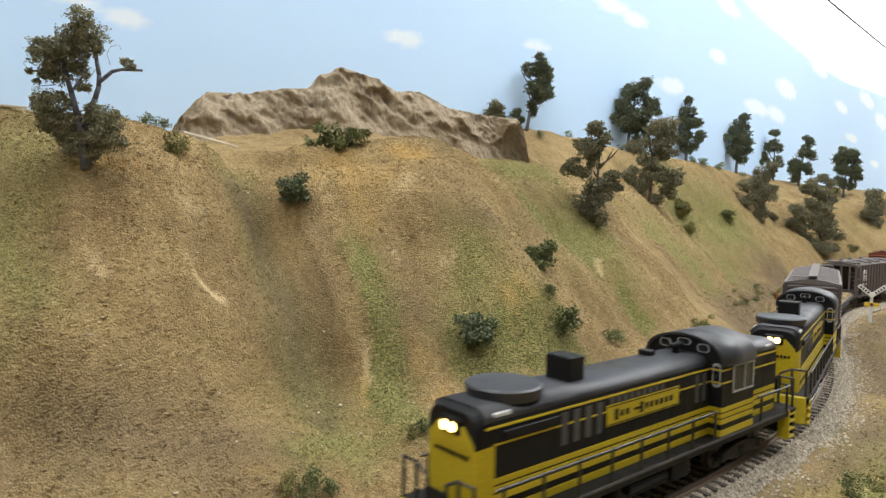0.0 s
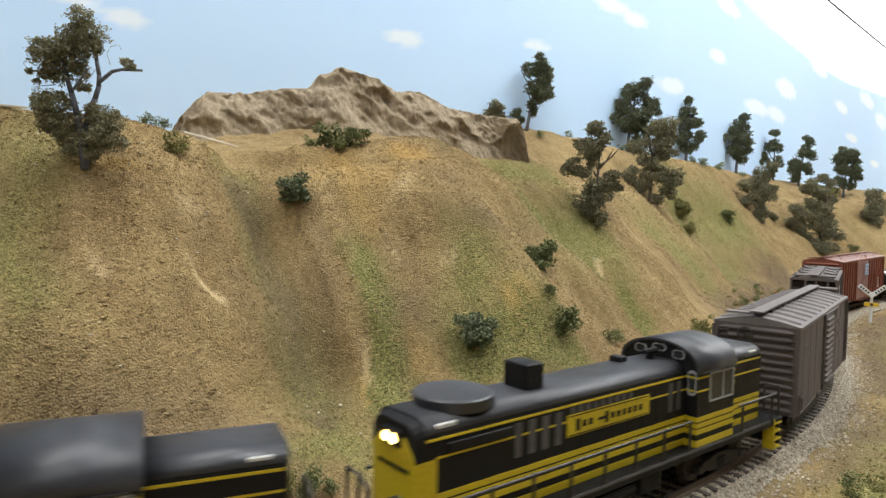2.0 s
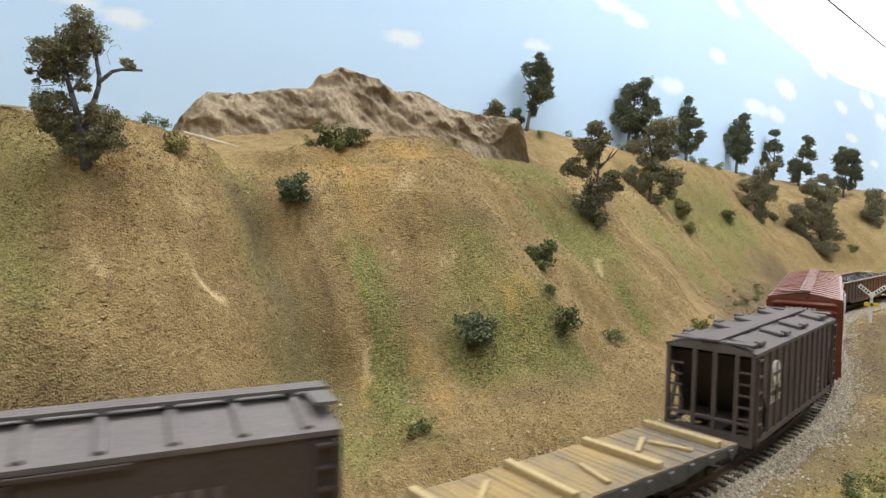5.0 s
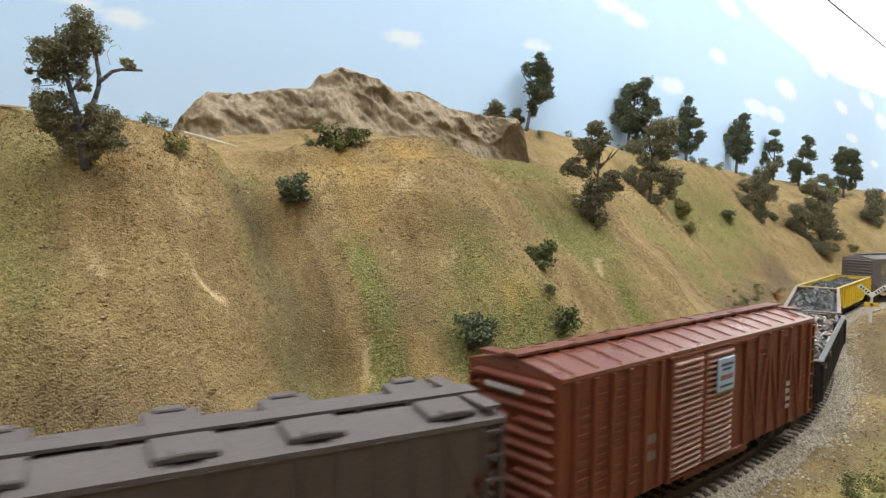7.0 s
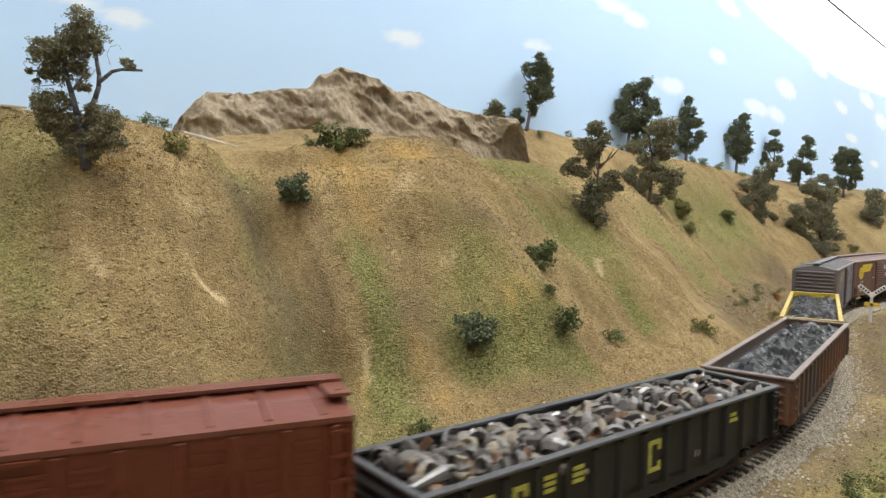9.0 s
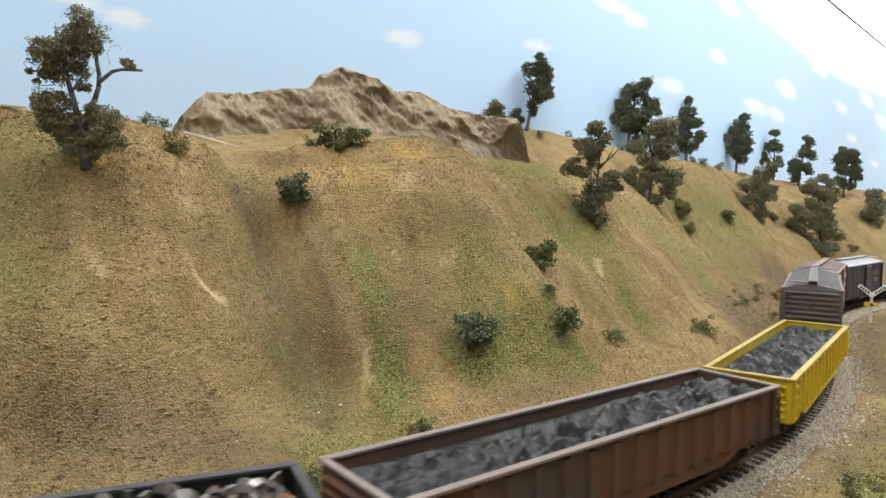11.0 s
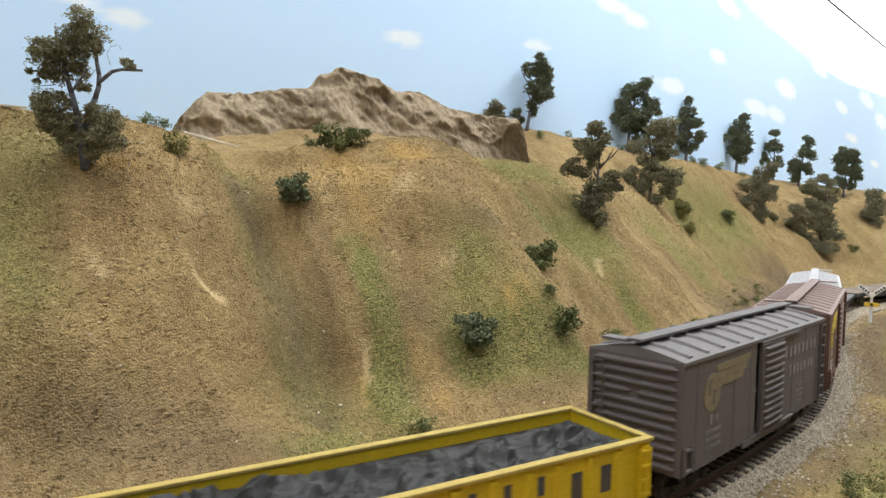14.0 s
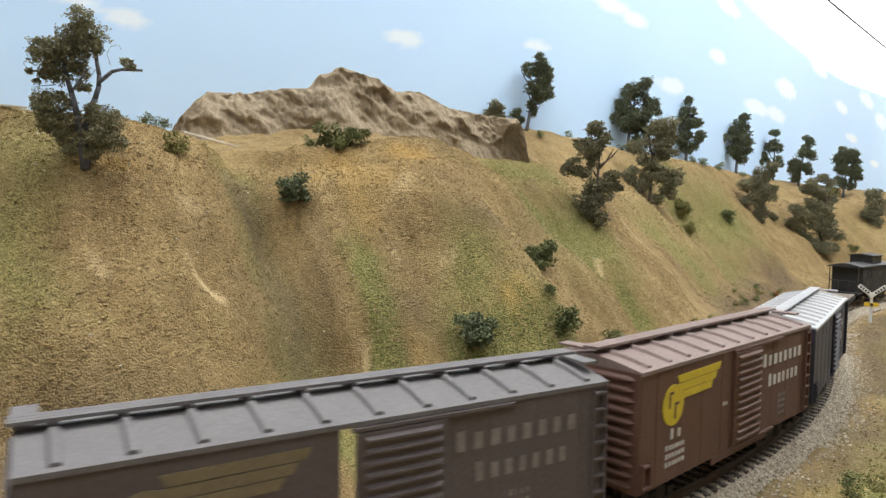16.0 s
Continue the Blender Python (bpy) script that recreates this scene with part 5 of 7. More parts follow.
def gondola(name, label, L, H, body, rim, W=35.5, S=11.5, ribs=14, belly=True, deep=9.0):
    car = railcar(name, label, "gondola car")
    bm = bmesh.new()
    box(bm, -L / 2, L / 2, -W / 2, W / 2, S - 0.5, S + 1.2)
    part("floor_plate", bm, body, car)
    for s in (-1, 1):
        bm = bmesh.new()
        ya, yb = sorted((s * W / 2, s * (W / 2 - 1.0)))
        box(bm, -L / 2, L / 2, ya, yb, S, H)
        side = part("side", bm, body, car)
        for i in range(ribs + 1):
            bm = bmesh.new()
            x = -L / 2 + 2 + (L - 4) * i / ribs
            yo = s * (W / 2 + 1.2)
            vs = [bm.verts.new(c) for c in ((x - 1.5, s * W / 2, S - 0.3), (x + 1.5, s * W / 2, S - 0.3), (x + 1.5, s * W / 2, H - 1.2), (x - 1.5, s * W / 2, H - 1.2), (x - 0.8, yo, S), (x + 0.8, yo, S), (x + 0.8, yo, H - 1.4), (x - 0.8, yo, H - 1.4))]
            for f in ((4, 5, 6, 7), (0, 1, 5, 4), (1, 2, 6, 5), (2, 3, 7, 6), (3, 0, 4, 7)):
                bm.faces.new([vs[k] for k in f])
            part("side_rib", bm, body, side)
        if belly:
            bm = bmesh.new()
            vs = [(-L * 0.36, S), (L * 0.36, S), (L * 0.29, S - 4.2), (-L * 0.29, S - 4.2)]
            a = [bm.verts.new((p, ya, q)) for p, q in vs]
            b = [bm.verts.new((p, yb, q)) for p, q in vs]
            bm.faces.new(a), bm.faces.new(b[::-1])
            for k in range(4):
                bm.faces.new((a[k], a[(k + 1) % 4], b[(k + 1) % 4], b[k]))
            part("side_skirt", bm, body, side)
    for s in (-1, 1):
        bm = bmesh.new()
        x = s * L / 2
        xa, xb = sorted((x, x - s * 1.0))
        box(bm, xa, xb, -W / 2 + 1, W / 2 - 1, S, H)
        part("end_wall", bm, body, car)
        end_panel(car, x, s, W, S, H - 1, 5, body, 1.4)
    bm = bmesh.new()
    for s in (-1, 1):
        ya, yb = sorted((s * (W / 2 + 1.3), s * (W / 2 - 1.4)))
        box(bm, -L / 2 - 1, L / 2 + 1, ya, yb, H - 0.2, H + 0.9, 0.2)
    for s in (-1, 1):
        xa, xb = sorted((s * (L / 2 + 1.2), s * (L / 2 - 1.4)))
        box(bm, xa, xb, -W / 2 + 1.5, W / 2 - 1.5, H - 0.2, H + 0.88, 0.2)
    part("top_rim", bm, rim, car)
    ladder(car, L / 2 - 3.0, -W / 2 - 0.6, S + 2, H - 3, 4, 4.0, body)
    ladder(car, -L / 2 + 3.0, -W / 2 - 0.6, S + 2, H - 3, 4, 4.0, body)
    running_gear(car, L, 25, 8.5)
    return car


def flatcar(name, label, L, deck_material, side_material, Z=14.0, W=34.0):
    car = railcar(name, label, "flatcar")
    bm = bmesh.new()
    for s in (-1, 1):
        ya, yb = sorted((s * W / 2, s * (W / 2 - 1.6)))
        vs = [(-L / 2, Z - 4), (-L * 0.36, Z - 4), (-L * 0.26, Z - 6.5), (L * 0.26, Z - 6.5), (L * 0.36, Z - 4), (L / 2, Z - 4), (L / 2, Z - 0.6), (-L / 2, Z - 0.6)]
        a = [bm.verts.new((p, ya, q)) for p, q in vs]
        b = [bm.verts.new((p, yb, q)) for p, q in vs]
        bm.faces.new(a), bm.faces.new(b[::-1])
        for k in range(len(vs)):
            bm.faces.new((a[k], a[(k + 1) % len(vs)], b[(k + 1) % len(vs)], b[k]))
    for s in (-1, 1):
        xa, xb = sorted((s * L / 2, s * (L / 2 - 1.5)))
        box(bm, xa, xb, -W / 2 + 1.6, W / 2 - 1.6, Z - 5, Z - 0.6)
    part("side_sill", bm, side_material, car)
    for s in (-1, 1):
        for i in range(12):
            x = -L / 2 + 6 + (L - 12) * i / 11
            bm = bmesh.new()
            ya, yb = sorted((s * W / 2, s * (W / 2 + 1.3)))
            box(bm, x - 1.3, x + 1.3, ya, yb, Z - 4, Z - 1.0, 0.2)
            part("stake_pocket", bm, side_material, car)
    n = int(L / 3.1)
    for i in range(n):
        x = -L / 2 + L * (i + 0.5) / n
        bm = bmesh.new()
        k = random.uniform(-0.18, 0.18)
        box(bm, x - L / n * 0.47, x + L / n * 0.47, -W / 2 + 0.2, W / 2 - 0.2, Z - 0.9, Z + k, 0.12)
        part("deck_plank", bm, deck_material, car)
    running_gear(car, L, 22, 8.0)
    return car


def covered_hopper(L, H, body, roof, W=35.5):
    car = railcar("covered_hopper", "weathered grey-brown covered hopper with square roof hatches", "hopper car")
    S = 12.0
    e = 17.0
    for s in (-1, 1):
        bm = bmesh.new()
        ya, yb = sorted((s * W / 2, s * (W / 2 - 0.9)))
        pts = [(-L / 2 + 1, H), (L / 2 - 1, H), (L / 2 - 1, H - 4), (L / 2 - e, S + 8), (L / 2 - e, S), (-L / 2 + e, S), (-L / 2 + e, S + 8), (-L / 2 + 1, H - 4)]
        a = [bm.verts.new((p, ya, q)) for p, q in pts]
        b = [bm.verts.new((p, yb, q)) for p, q in pts]
        bm.faces.new(a), bm.faces.new(b[::-1])
        for k in range(len(pts)):
            bm.faces.new((a[k], a[(k + 1) % len(pts)], b[(k + 1) % len(pts)], b[k]))
        sheet = part("side_sheet", bm, body, car)
        for i in range(11):
            bm = bmesh.new()
            x = -L / 2 + e + (L - 2 * e) * i / 10
            yo = sorted((s * W / 2, s * (W / 2 + 0.9)))
            box(bm, x - 0.6, x + 0.6, yo[0], yo[1], S + 0.5, H - 1)
            part("side_post", bm, body, sheet)
        bm = bmesh.new()
        yo = sorted((s * W / 2, s * (W / 2 + 0.7)))
        box(bm, -L / 2 + 2, L / 2 - 2, yo[0], yo[1], S - 1.6, S + 0.6)
        part("side_sill", bm, body, sheet)
    bm = bmesh.new()
    for s in (-1, 1):
        vs = [bm.verts.new(c) for c in ((s * (L / 2 - 3), -W / 2 + 1, H - 3), (s * (L / 2 - 3), W / 2 - 1, H - 3), (s * (L / 2 - e - 12), W / 2 - 1, S + 2), (s * (L / 2 - e - 12), -W / 2 + 1, S + 2))]
        bm.faces.new(vs if s > 0 else vs[::-1])
    bmesh.ops.solidify(bm, geom=bm.faces[:], thickness=0.8)
    box(bm, -L / 2 + e, L / 2 - e, -W / 2 + 1, W / 2 - 1, S, S + 1)
    part("slope_sheet", bm, body, car)
    for k in (-0.25, 0.25):
        bm = bmesh.new()
        x = k * L
        pts = [(-13, S + 2), (13, S + 2), (4, 6.5), (-4, 6.5)]
        a = [bm.verts.new((x + p, -12, q)) for p, q in pts]
        b = [bm.verts.new((x + p, 12, q)) for p, q in pts]
        bm.faces.new(a), bm.faces.new(b[::-1])
        for i in range(4):
            bm.faces.new((a[i], a[(i + 1) % 4], b[(i + 1) % 4], b[i]))
        part("discharge_chute", bm, body, car)
    for s in (-1, 1):
        bm = bmesh.new()
        x = s * (L / 2 - 0.8)
        for y in (-W / 2 + 0.8, -W / 2 + 7, -2.2, 6.0, W / 2 - 0.8):
            box(bm, x - 0.8, x + 0.8, y - 0.8, y + 0.8, S - 2, H - 0.3)
        box(bm, x - 1, x + 1, -W / 2, W / 2, S - 2.5, S + 1.5)
        box(bm, x - 1, x + 1, -W / 2, W / 2, S + 5.5, S + 6.6)
        for k in range(6):
            box(bm, x - 0.5, x + 0.5, -W / 2 + 1, -W / 2 + 7, S + 3 + k * 4.6, S + 3.7 + k * 4.6)
            box(bm, x - 0.5, x + 0.5, W / 2 - 7, W / 2 - 1, S + 3 + k * 4.6, S + 3.7 + k * 4.6)
        part("end_frame", bm, body, car)
        xs = s * (L / 2 - e)
        for y in (-W / 2 + 0.4, W / 2 - 0.4):
            bm = bmesh.new()
            rod(bm, (s * (L / 2 - 1.5), y, S), (xs, y, H - 5), 0.9, n=6)
            part("end_brace", bm, body, car)
        ladder(car, s * (L / 2 - 4), -W / 2, S, H - 3, 6, 5.0, body)
    bm = bmesh.new()
    prism(bm, [(-W / 2 - 0.4, H - 1.4), (-W / 2 - 0.4, H), (-6, H + 2.0), (6, H + 2.0), (W / 2 + 0.4, H), (W / 2 + 0.4, H - 1.4)], -L / 2, L / 2)
    part("roof", bm, roof, car)
    bm = bmesh.new()
    box(bm, -L / 2 - 1, L / 2 + 1, -3.6, 3.6, H + 2.8, H + 3.6)
    for s in (-1, 1):
        box(bm, s * (L / 2 - 3) - 2.5, s * (L / 2 - 3) + 2.5, -W * 0.46, -3.6, H + 2.2, H + 3.0)
        box(bm, s * (L / 2 - 3) - 2.5, s * (L / 2 - 3) + 2.5, 3.6, W * 0.46, H + 2.2, H + 3.0)
    for i in range(9):
        x = -L / 2 + L * (i + 0.5) / 9
        box(bm, x - 0.5, x + 0.5, -4, 4, H + 1.6, H + 2.8)
    part("roof_walk", bm, roof, car)
    for i in range(4):
        x = -L / 2 + L * (i + 0.5) / 4 + (3 if i % 2 else -3) * 0.6
        for s in (-1, 1):
            bm = bmesh.new()
            box(bm, -6.8, 6.8, -4.4, 5.4, -0.5, 1.3, 0.4)
            hatch = part("hatch", bm, roof, car)
            bm = bmesh.new()
            box(bm, -3.4, 3.4, -5.4, -2.6, 0.2, 2.1, 0.35)
            part("latch", bm, roof, hatch)
            hatch.matrix_basis = pose(x * MM, s * 10.6 * MM, (H + 1.5) * MM, -s * 8, 0, 180 if s > 0 else 0)
    bm = bmesh.new()
    rod(bm, (-39, -W / 2 - 1.05, 35.5), (-39, -W / 2 + 0.1, 35.5), 5.0, n=28)
    disc = part("emblem", bm, CHALK, car, "white disc emblem with a dark cross")
    bm = bmesh.new()
    box(bm, -43.6, -34.4, -W / 2 - 1.2, -W / 2 - 1.0, 34.8, 36.2)
    box(bm, -39.7, -38.3, -W / 2 - 1.2, -W / 2 - 1.0, 30.9, 40.1)
    part("cross", bm, body, disc)
    letters(car, -43, 28, 4, 2.8, 3.2, 0.8, -W / 2 - 0.1, CHALK, rows=2, seed=4)
    letters(car, 28, 19, 5, 1.3, 1.8, 0.6, -W / 2 - 0.1, FADED, rows=3, seed=5)
    running_gear(car, L, 17, 9.0)
    return car

# ---- road-switcher locomotives ----
HOOD = paint("black_engine_paint", (0.009, 0.009, 0.010), 0.5, dust=0.25, dusty=(0.028, 0.026, 0.025), scale=90, spec=0.22)
HOODTOP = paint("grey_black_roof_paint", (0.032, 0.033, 0.039), 0.42, dust=0.5, dusty=(0.075, 0.074, 0.078), scale=60)
YELLOW = paint("engine_yellow", (0.60, 0.45, 0.015), 0.45, dust=0.12, dusty=(0.45, 0.35, 0.05), scale=90)
GREYTRIM = paint("grey_window_trim", (0.36, 0.36, 0.36), 0.5, dust=0.2, scale=200)
GRILLE = paint("grey_grille", (0.065, 0.065, 0.072), 0.6, dust=0.3, scale=200)
RAILING = paint("black_wire_railing", (0.018, 0.017, 0.016), 0.5, dust=0.2, scale=200)
HEADLIGHT = glow("lit_headlight", (1.0, 0.66, 0.20), 9.0)
NUMBERBOARD = paint("white_number_board", (0.55, 0.55, 0.52), 0.5, dust=0.1)


def window_glass(name):
    m, nt, b = nodes_of(name)
    b.inputs["Base Color"].default_value = (0.03, 0.035, 0.04, 1)
    b.inputs["Roughness"].default_value = 0.08
    b.inputs["Alpha"].default_value = 0.75
    return m


GLASS = window_glass("cab_glass")


def hood_shape(w, z0, z1, r):
    pts = [(-w, z0), (-w, z1 - r)]
    for k in range(1, 6):
        a = math.pi / 2 * k / 5
        pts.append((-w + r * 1.15 * (1 - math.cos(a)), z1 - r + r * math.sin(a)))
    return pts + [(-y, z) for y, z in pts[::-1]]


def frame_ring(bm, pts, y, t, depth, axis="y"):
    """A thin window frame round a closed outline of (a, z)."""
    n = len(pts)
    c = (sum(p[0] for p in pts) / n, sum(p[1] for p in pts) / n)
    inner = [(c[0] + (p[0] - c[0]) * (1 - t), c[1] + (p[1] - c[1]) * (1 - t)) for p in pts]
    mk = (lambda a, z, d: bm.verts.new((a, y + d, z))) if axis == "y" else (lambda a, z, d: bm.verts.new((y + d, a, z)))
    o, i, o2 = [mk(*p, -depth) for p in pts], [mk(*p, -depth) for p in inner], [mk(*p, 0) for p in pts]
    for k in range(n):
        j = (k + 1) % n
        bm.faces.new((o[k], o[j], i[j], i[k]))
        bm.faces.new((o[k], o2[k], o2[j], o[j]))


def pane(bm, pts, y, axis="y"):
    bm.faces.new([bm.verts.new((a, y, z) if axis == "y" else (y, a, z)) for a, z in pts])


def rounded(a0, a1, z0, z1, r):
    return [(a0 + r, z0), (a1 - r, z0), (a1, z0 + r), (a1, z1 - r), (a1 - r, z1), (a0 + r, z1), (a0, z1 - r), (a0, z0 + r)]


def locomotive(name, label):
    L = 194.0
    o = -L / 2
    car = railcar(name, label, "locomotive")
    # frame and walkway
    bm = bmesh.new()
    box(bm, o + 1, o + L - 1, -16.5, 16.5, 13.2, 16.2, 0.3)
    part("walkway", bm, HOOD, car)
    bm = bmesh.new()
    for s in (-1, 1):
        ya, yb = sorted((s * 16.5, s * 16.72))
        box(bm, o + 12, o + L - 12, ya, yb, 15.3, 16.2)
    part("sill_edge", bm, GRILLE, car)
    bm = bmesh.new()
    box(bm, o + 66, o + 112, -13, 13, 5.2, 13.2, 1.2)
    rod(bm, (o + 70, -14.2, 10.5), (o + 92, -14.2, 10.5), 1.8, n=10)
    box(bm, o + 96, o + 108, -15, -13, 6.5, 12.5, 0.4)
    part("fuel_tank", bm, HOOD, car)
    for x, s in ((o, -1), (o + L, 1)):
        bm = bmesh.new()
        xa, xb = sorted((x, x - s * 2.2))
        box(bm, xa, xb, -15.5, 15.5, 4.0, 16.4, 0.4)
        part("pilot", bm, YELLOW if s < 0 else HOOD, car, "yellow end pilot plate" if s < 0 else "")
        for q in (-1, 1):
            bm = bmesh.new()
            for k in range(4):
                xa, xb = sorted((x - s * 2.2, x - s * (8.5)))
                ya, yb = sorted((q * 12.2, q * 16.8))
                box(bm, xa, xb, ya, yb, 3.6 + k * 3.4, 4.3 + k * 3.4)
            box(bm, *sorted((x - s * 8.2, x - s * 8.9)), *sorted((q * 12.2, q * 16.8)), 3.4, 16)
            part("step", bm, YELLOW, car, "yellow corner step")
        coupler(car, x, s)
    # long hood: black, with yellow nose
    H0, H1 = 16.2, 46.5
    hx0, hx1 = o + 7, o + 127
    bm = bmesh.new()
    prism(bm, hood_shape(11.2, H0, H1, 5.0), hx0 + 6, hx1)
    # rounded nose
    prof = hood_shape(11.2, H0, H1, 5.0)
    prof = [prof[0], (-11.2, 36.5)] + prof[1:-1] + [(11.2, 36.5), prof[-1]]
    n = len(prof)
    for xa, xb, ka, kb in ((hx0 + 6, hx0 + 2.2, 1.0, 0.955), (hx0 + 2.2, hx0, 0.955, 0.86)):
        va = [bm.verts.new((xa, y * ka, H0 + (z - H0) * (1 - (1 - ka) * 0.35))) for y, z in prof]
        vb = [bm.verts.new((xb, y * kb, H0 + (z - H0) * (1 - (1 - kb) * 0.35))) for y, z in prof]
        for k in range(n):
            j = (k + 1) % n
            f = bm.faces.new((va[k], va[j], vb[j], vb[k]))
            f.material_index = 1 if k in (0, n - 2, n - 1) else 0
        if kb < 0.9:
            bm.faces.new([vb[0], vb[1], vb[-2], vb[-1]]).material_index = 1
            bm.faces.new(vb[1:-1])
    hood = part("long_hood", bm, [HOOD, YELLOW], car, "black hood with bright yellow nose")
    # grey-black hood roof
    bm = bmesh.new()
    cap = [(y * 1.012, z + 0.12) for y, z in prof if z > H1 - 4.4]
    cap += [(cap[-1][0] * 0.9, H1 - 4.6), (cap[0][0] * 0.9, H1 - 4.6)]
    prism(bm, cap, hx0 + 2.6, hx1)
    part("hood_roof", bm, HOODTOP, hood, smooth="round")
    # yellow nose plate, wrapping the corners
    bm = bmesh.new()
    ny = [(-9.5, 35.6), (9.5, 35.6), (9.0, 37.2), (5.2, 41.2), (-5.2, 41.2), (-9.0, 37.2)]
    a = [bm.verts.new((hx0 - 0.35, y, z)) for y, z in ny]
    b = [bm.verts.new((hx0 + 0.4, y * 1.01, z)) for y, z in ny]
    bm.faces.new(a)
    for k in range(6):
        bm.faces.new((a[k], a[(k + 1) % 6], b[(k + 1) % 6], b[k]))
    nose = part("nose_plate", bm, YELLOW, hood, "bright yellow nose")
    bm = bmesh.new()
    for i in range(9):
        box(bm, hx0 - 0.5, hx0 - 0.3, 6.5 - i * 1.6 - 1.1, 6.5 - i * 1.6, 32.4, 33.6)
    part("nose_lettering", bm, HOOD, nose)
    bm = bmesh.new()
    box(bm, hx0 - 1.2, hx0 + 1.5, -4.2, 4.2, 38.3, 43.2, 0.6)
    hl = part("headlight_housing", bm, HOOD, hood)
    for y in (-1.6, 1.6):
        bm = bmesh.new()
        rod(bm, (hx0 - 1.6, y, 40.6), (hx0 - 1.1, y, 40.6), 1.35, n=14)
        part("headlight", bm, HEADLIGHT, hl, "glowing warm headlight")
    for s in (-1, 1):
        bm = bmesh.new()
        box(bm, hx0 + 6, hx0 + 13, *sorted((s * 8.6, s * 10.6)), 43.2, 45.0, 0.3)
        part("number_board", bm, NUMBERBOARD, hood)
    # roof fan, stack, bell
    bm = bmesh.new()
    rod(bm, (hx0 + 20, 0, H1 - 0.6), (hx0 + 20, 0, H1 + 2.6), 11.0, 11.6, 32)
    rod(bm, (hx0 + 20, 0, H1 + 2.6), (hx0 + 20, 0, H1 + 3.1), 11.6, 11.0, 32)
    part("fan_housing", bm, HOODTOP, hood)
    bm = bmesh.new()
    box(bm, o + 51.2, o + 58.7, -5.0, 5.0, H1 - 0.5, H1 + 7.8, 0.4)
    part("exhaust_stack", bm, HOOD, hood)
    bm = bmesh.new()
    box(bm, o + 106, o + 110, 2, 7, H1 - 0.4, H1 + 2.0, 0.3)
    rod(bm, (o + 121, 0, H1 - 0.3), (o + 121, 0, H1 + 3.2), 1.6, 1.0, 8)
    rod(bm, (o + 117, 0, H1 + 3.0), (o + 124, 0, H1 + 3.0), 0.9, 1.3, 8)
    part("horn", bm, HOOD, hood)
    # side panels, doors, grilles on both sides
    for s in (-1, 1):
        y = s * 11.2

        def strip(bmx, xa, xb, za, zb, out=0.16):
            box(bmx, xa, xb, *sorted((y - s * 0.05, y + s * out)), za, zb)

        for xa, za, zb in ((2.5, 41.2, 41.9), (5.5, 36.4, 37.0), (5, 25.6, 27.3), (5, 23.4, 25.0), (5, 21.0, 22.8), (5, 16.4, 18.8)):
            bm = bmesh.new()
            strip(bm, hx0 + xa, hx1, za, zb)
            part("stripe", bm, YELLOW, hood, "yellow stripe")
        for xa, w, za, zb in [(33.5 + k * 5.6, 2.8, 30.5, 40.4) for k in range(4)] + [(109 + k * 5, 2.6, 30.0, 40.4) for k in range(2)] + [(57 + k * 3.6, 2.2, 38.9, 40.8) for k in range(9)]:
            bm = bmesh.new()
            strip(bm, hx0 + xa, hx0 + xa + w, za, zb, 0.22)
            part("grille", bm, GRILLE, hood)
        bm = bmesh.new()
        for k in range(11):
            strip(bm, hx0 + 30 + k * 8, hx0 + 30.35 + k * 8, 17, 36, 0.12)
        box(bm, hx0 + 9, hx0 + 32, *sorted((y, y + s * 0.9)), 37.6, 40.2, 0.25)
        part("hood_door_seam", bm, HOOD, hood)
        bm = bmesh.new()
        strip(bm, hx0 + 55.5, hx0 + 97.5, 31.8, 38.6, 0.3)
        board = part("name_board", bm, YELLOW, hood, "yellow board with dark lettering bars")
        bm = bmesh.new()
        yy = y + s * 0.3
        for k in range(10):
            xa = 59.5 + k * 3.0 + (5.0 if k > 2 else 0.0)
            tall = 1.7 if k in (0, 3) else 0.9
            box(bm, hx0 + xa, hx0 + xa + 1.7, *sorted((yy, yy + s * 0.15)), 35.0 - tall, 35.2 + tall)
        box(bm, hx0 + 70.0, hx0 + 73.5, *sorted((yy, yy + s * 0.15)), 34.7, 35.5)
        for za, zb in ((32.1, 32.4), (38.0, 38.3)):
            box(bm, hx0 + 56.0, hx0 + 97.0, *sorted((yy, yy + s * 0.1)), za, zb)
        part("lettering", bm, HOOD, board)
    # cab
    cx0, cx1 = o + 127, o + 152.5
    cw, ce, ct = 16.0, 43.6, 53.2
    arch = [(-cw, H0), (-cw, ce)]
    for k in range(0, 29):
        a = math.pi * k / 28
        arch.append((-cw * math.cos(a), ce + (ct - ce) * math.sin(a) ** 0.85 if 0 < k < 28 else ce))
    arch += [(cw, H0)]
    dedup = []
    for p in arch:
        if not dedup or abs(p[0] - dedup[-1][0]) + abs(p[1] - dedup[-1][1]) > 1e-4:
            dedup.append(p)
    bm = bmesh.new()
    prism(bm, dedup, cx0, cx1)
    cab = part("cab", bm, HOOD, car)
    bm = bmesh.new()
    crown = [(p[0] * 1.03, p[1] + 0.35) for p in dedup[2:-2]]
    crown = [(-cw * 1.03, ce - 0.2)] + crown + [(cw * 1.03, ce - 0.2)]
    under = [(p[0] * 0.96, p[1] - 0.9) for p in crown[::-1]]
    prism(bm, crown + under, cx0 - 0.9, cx1 + 0.9)
    part("cab_roof", bm, HOODTOP, cab, smooth="round")
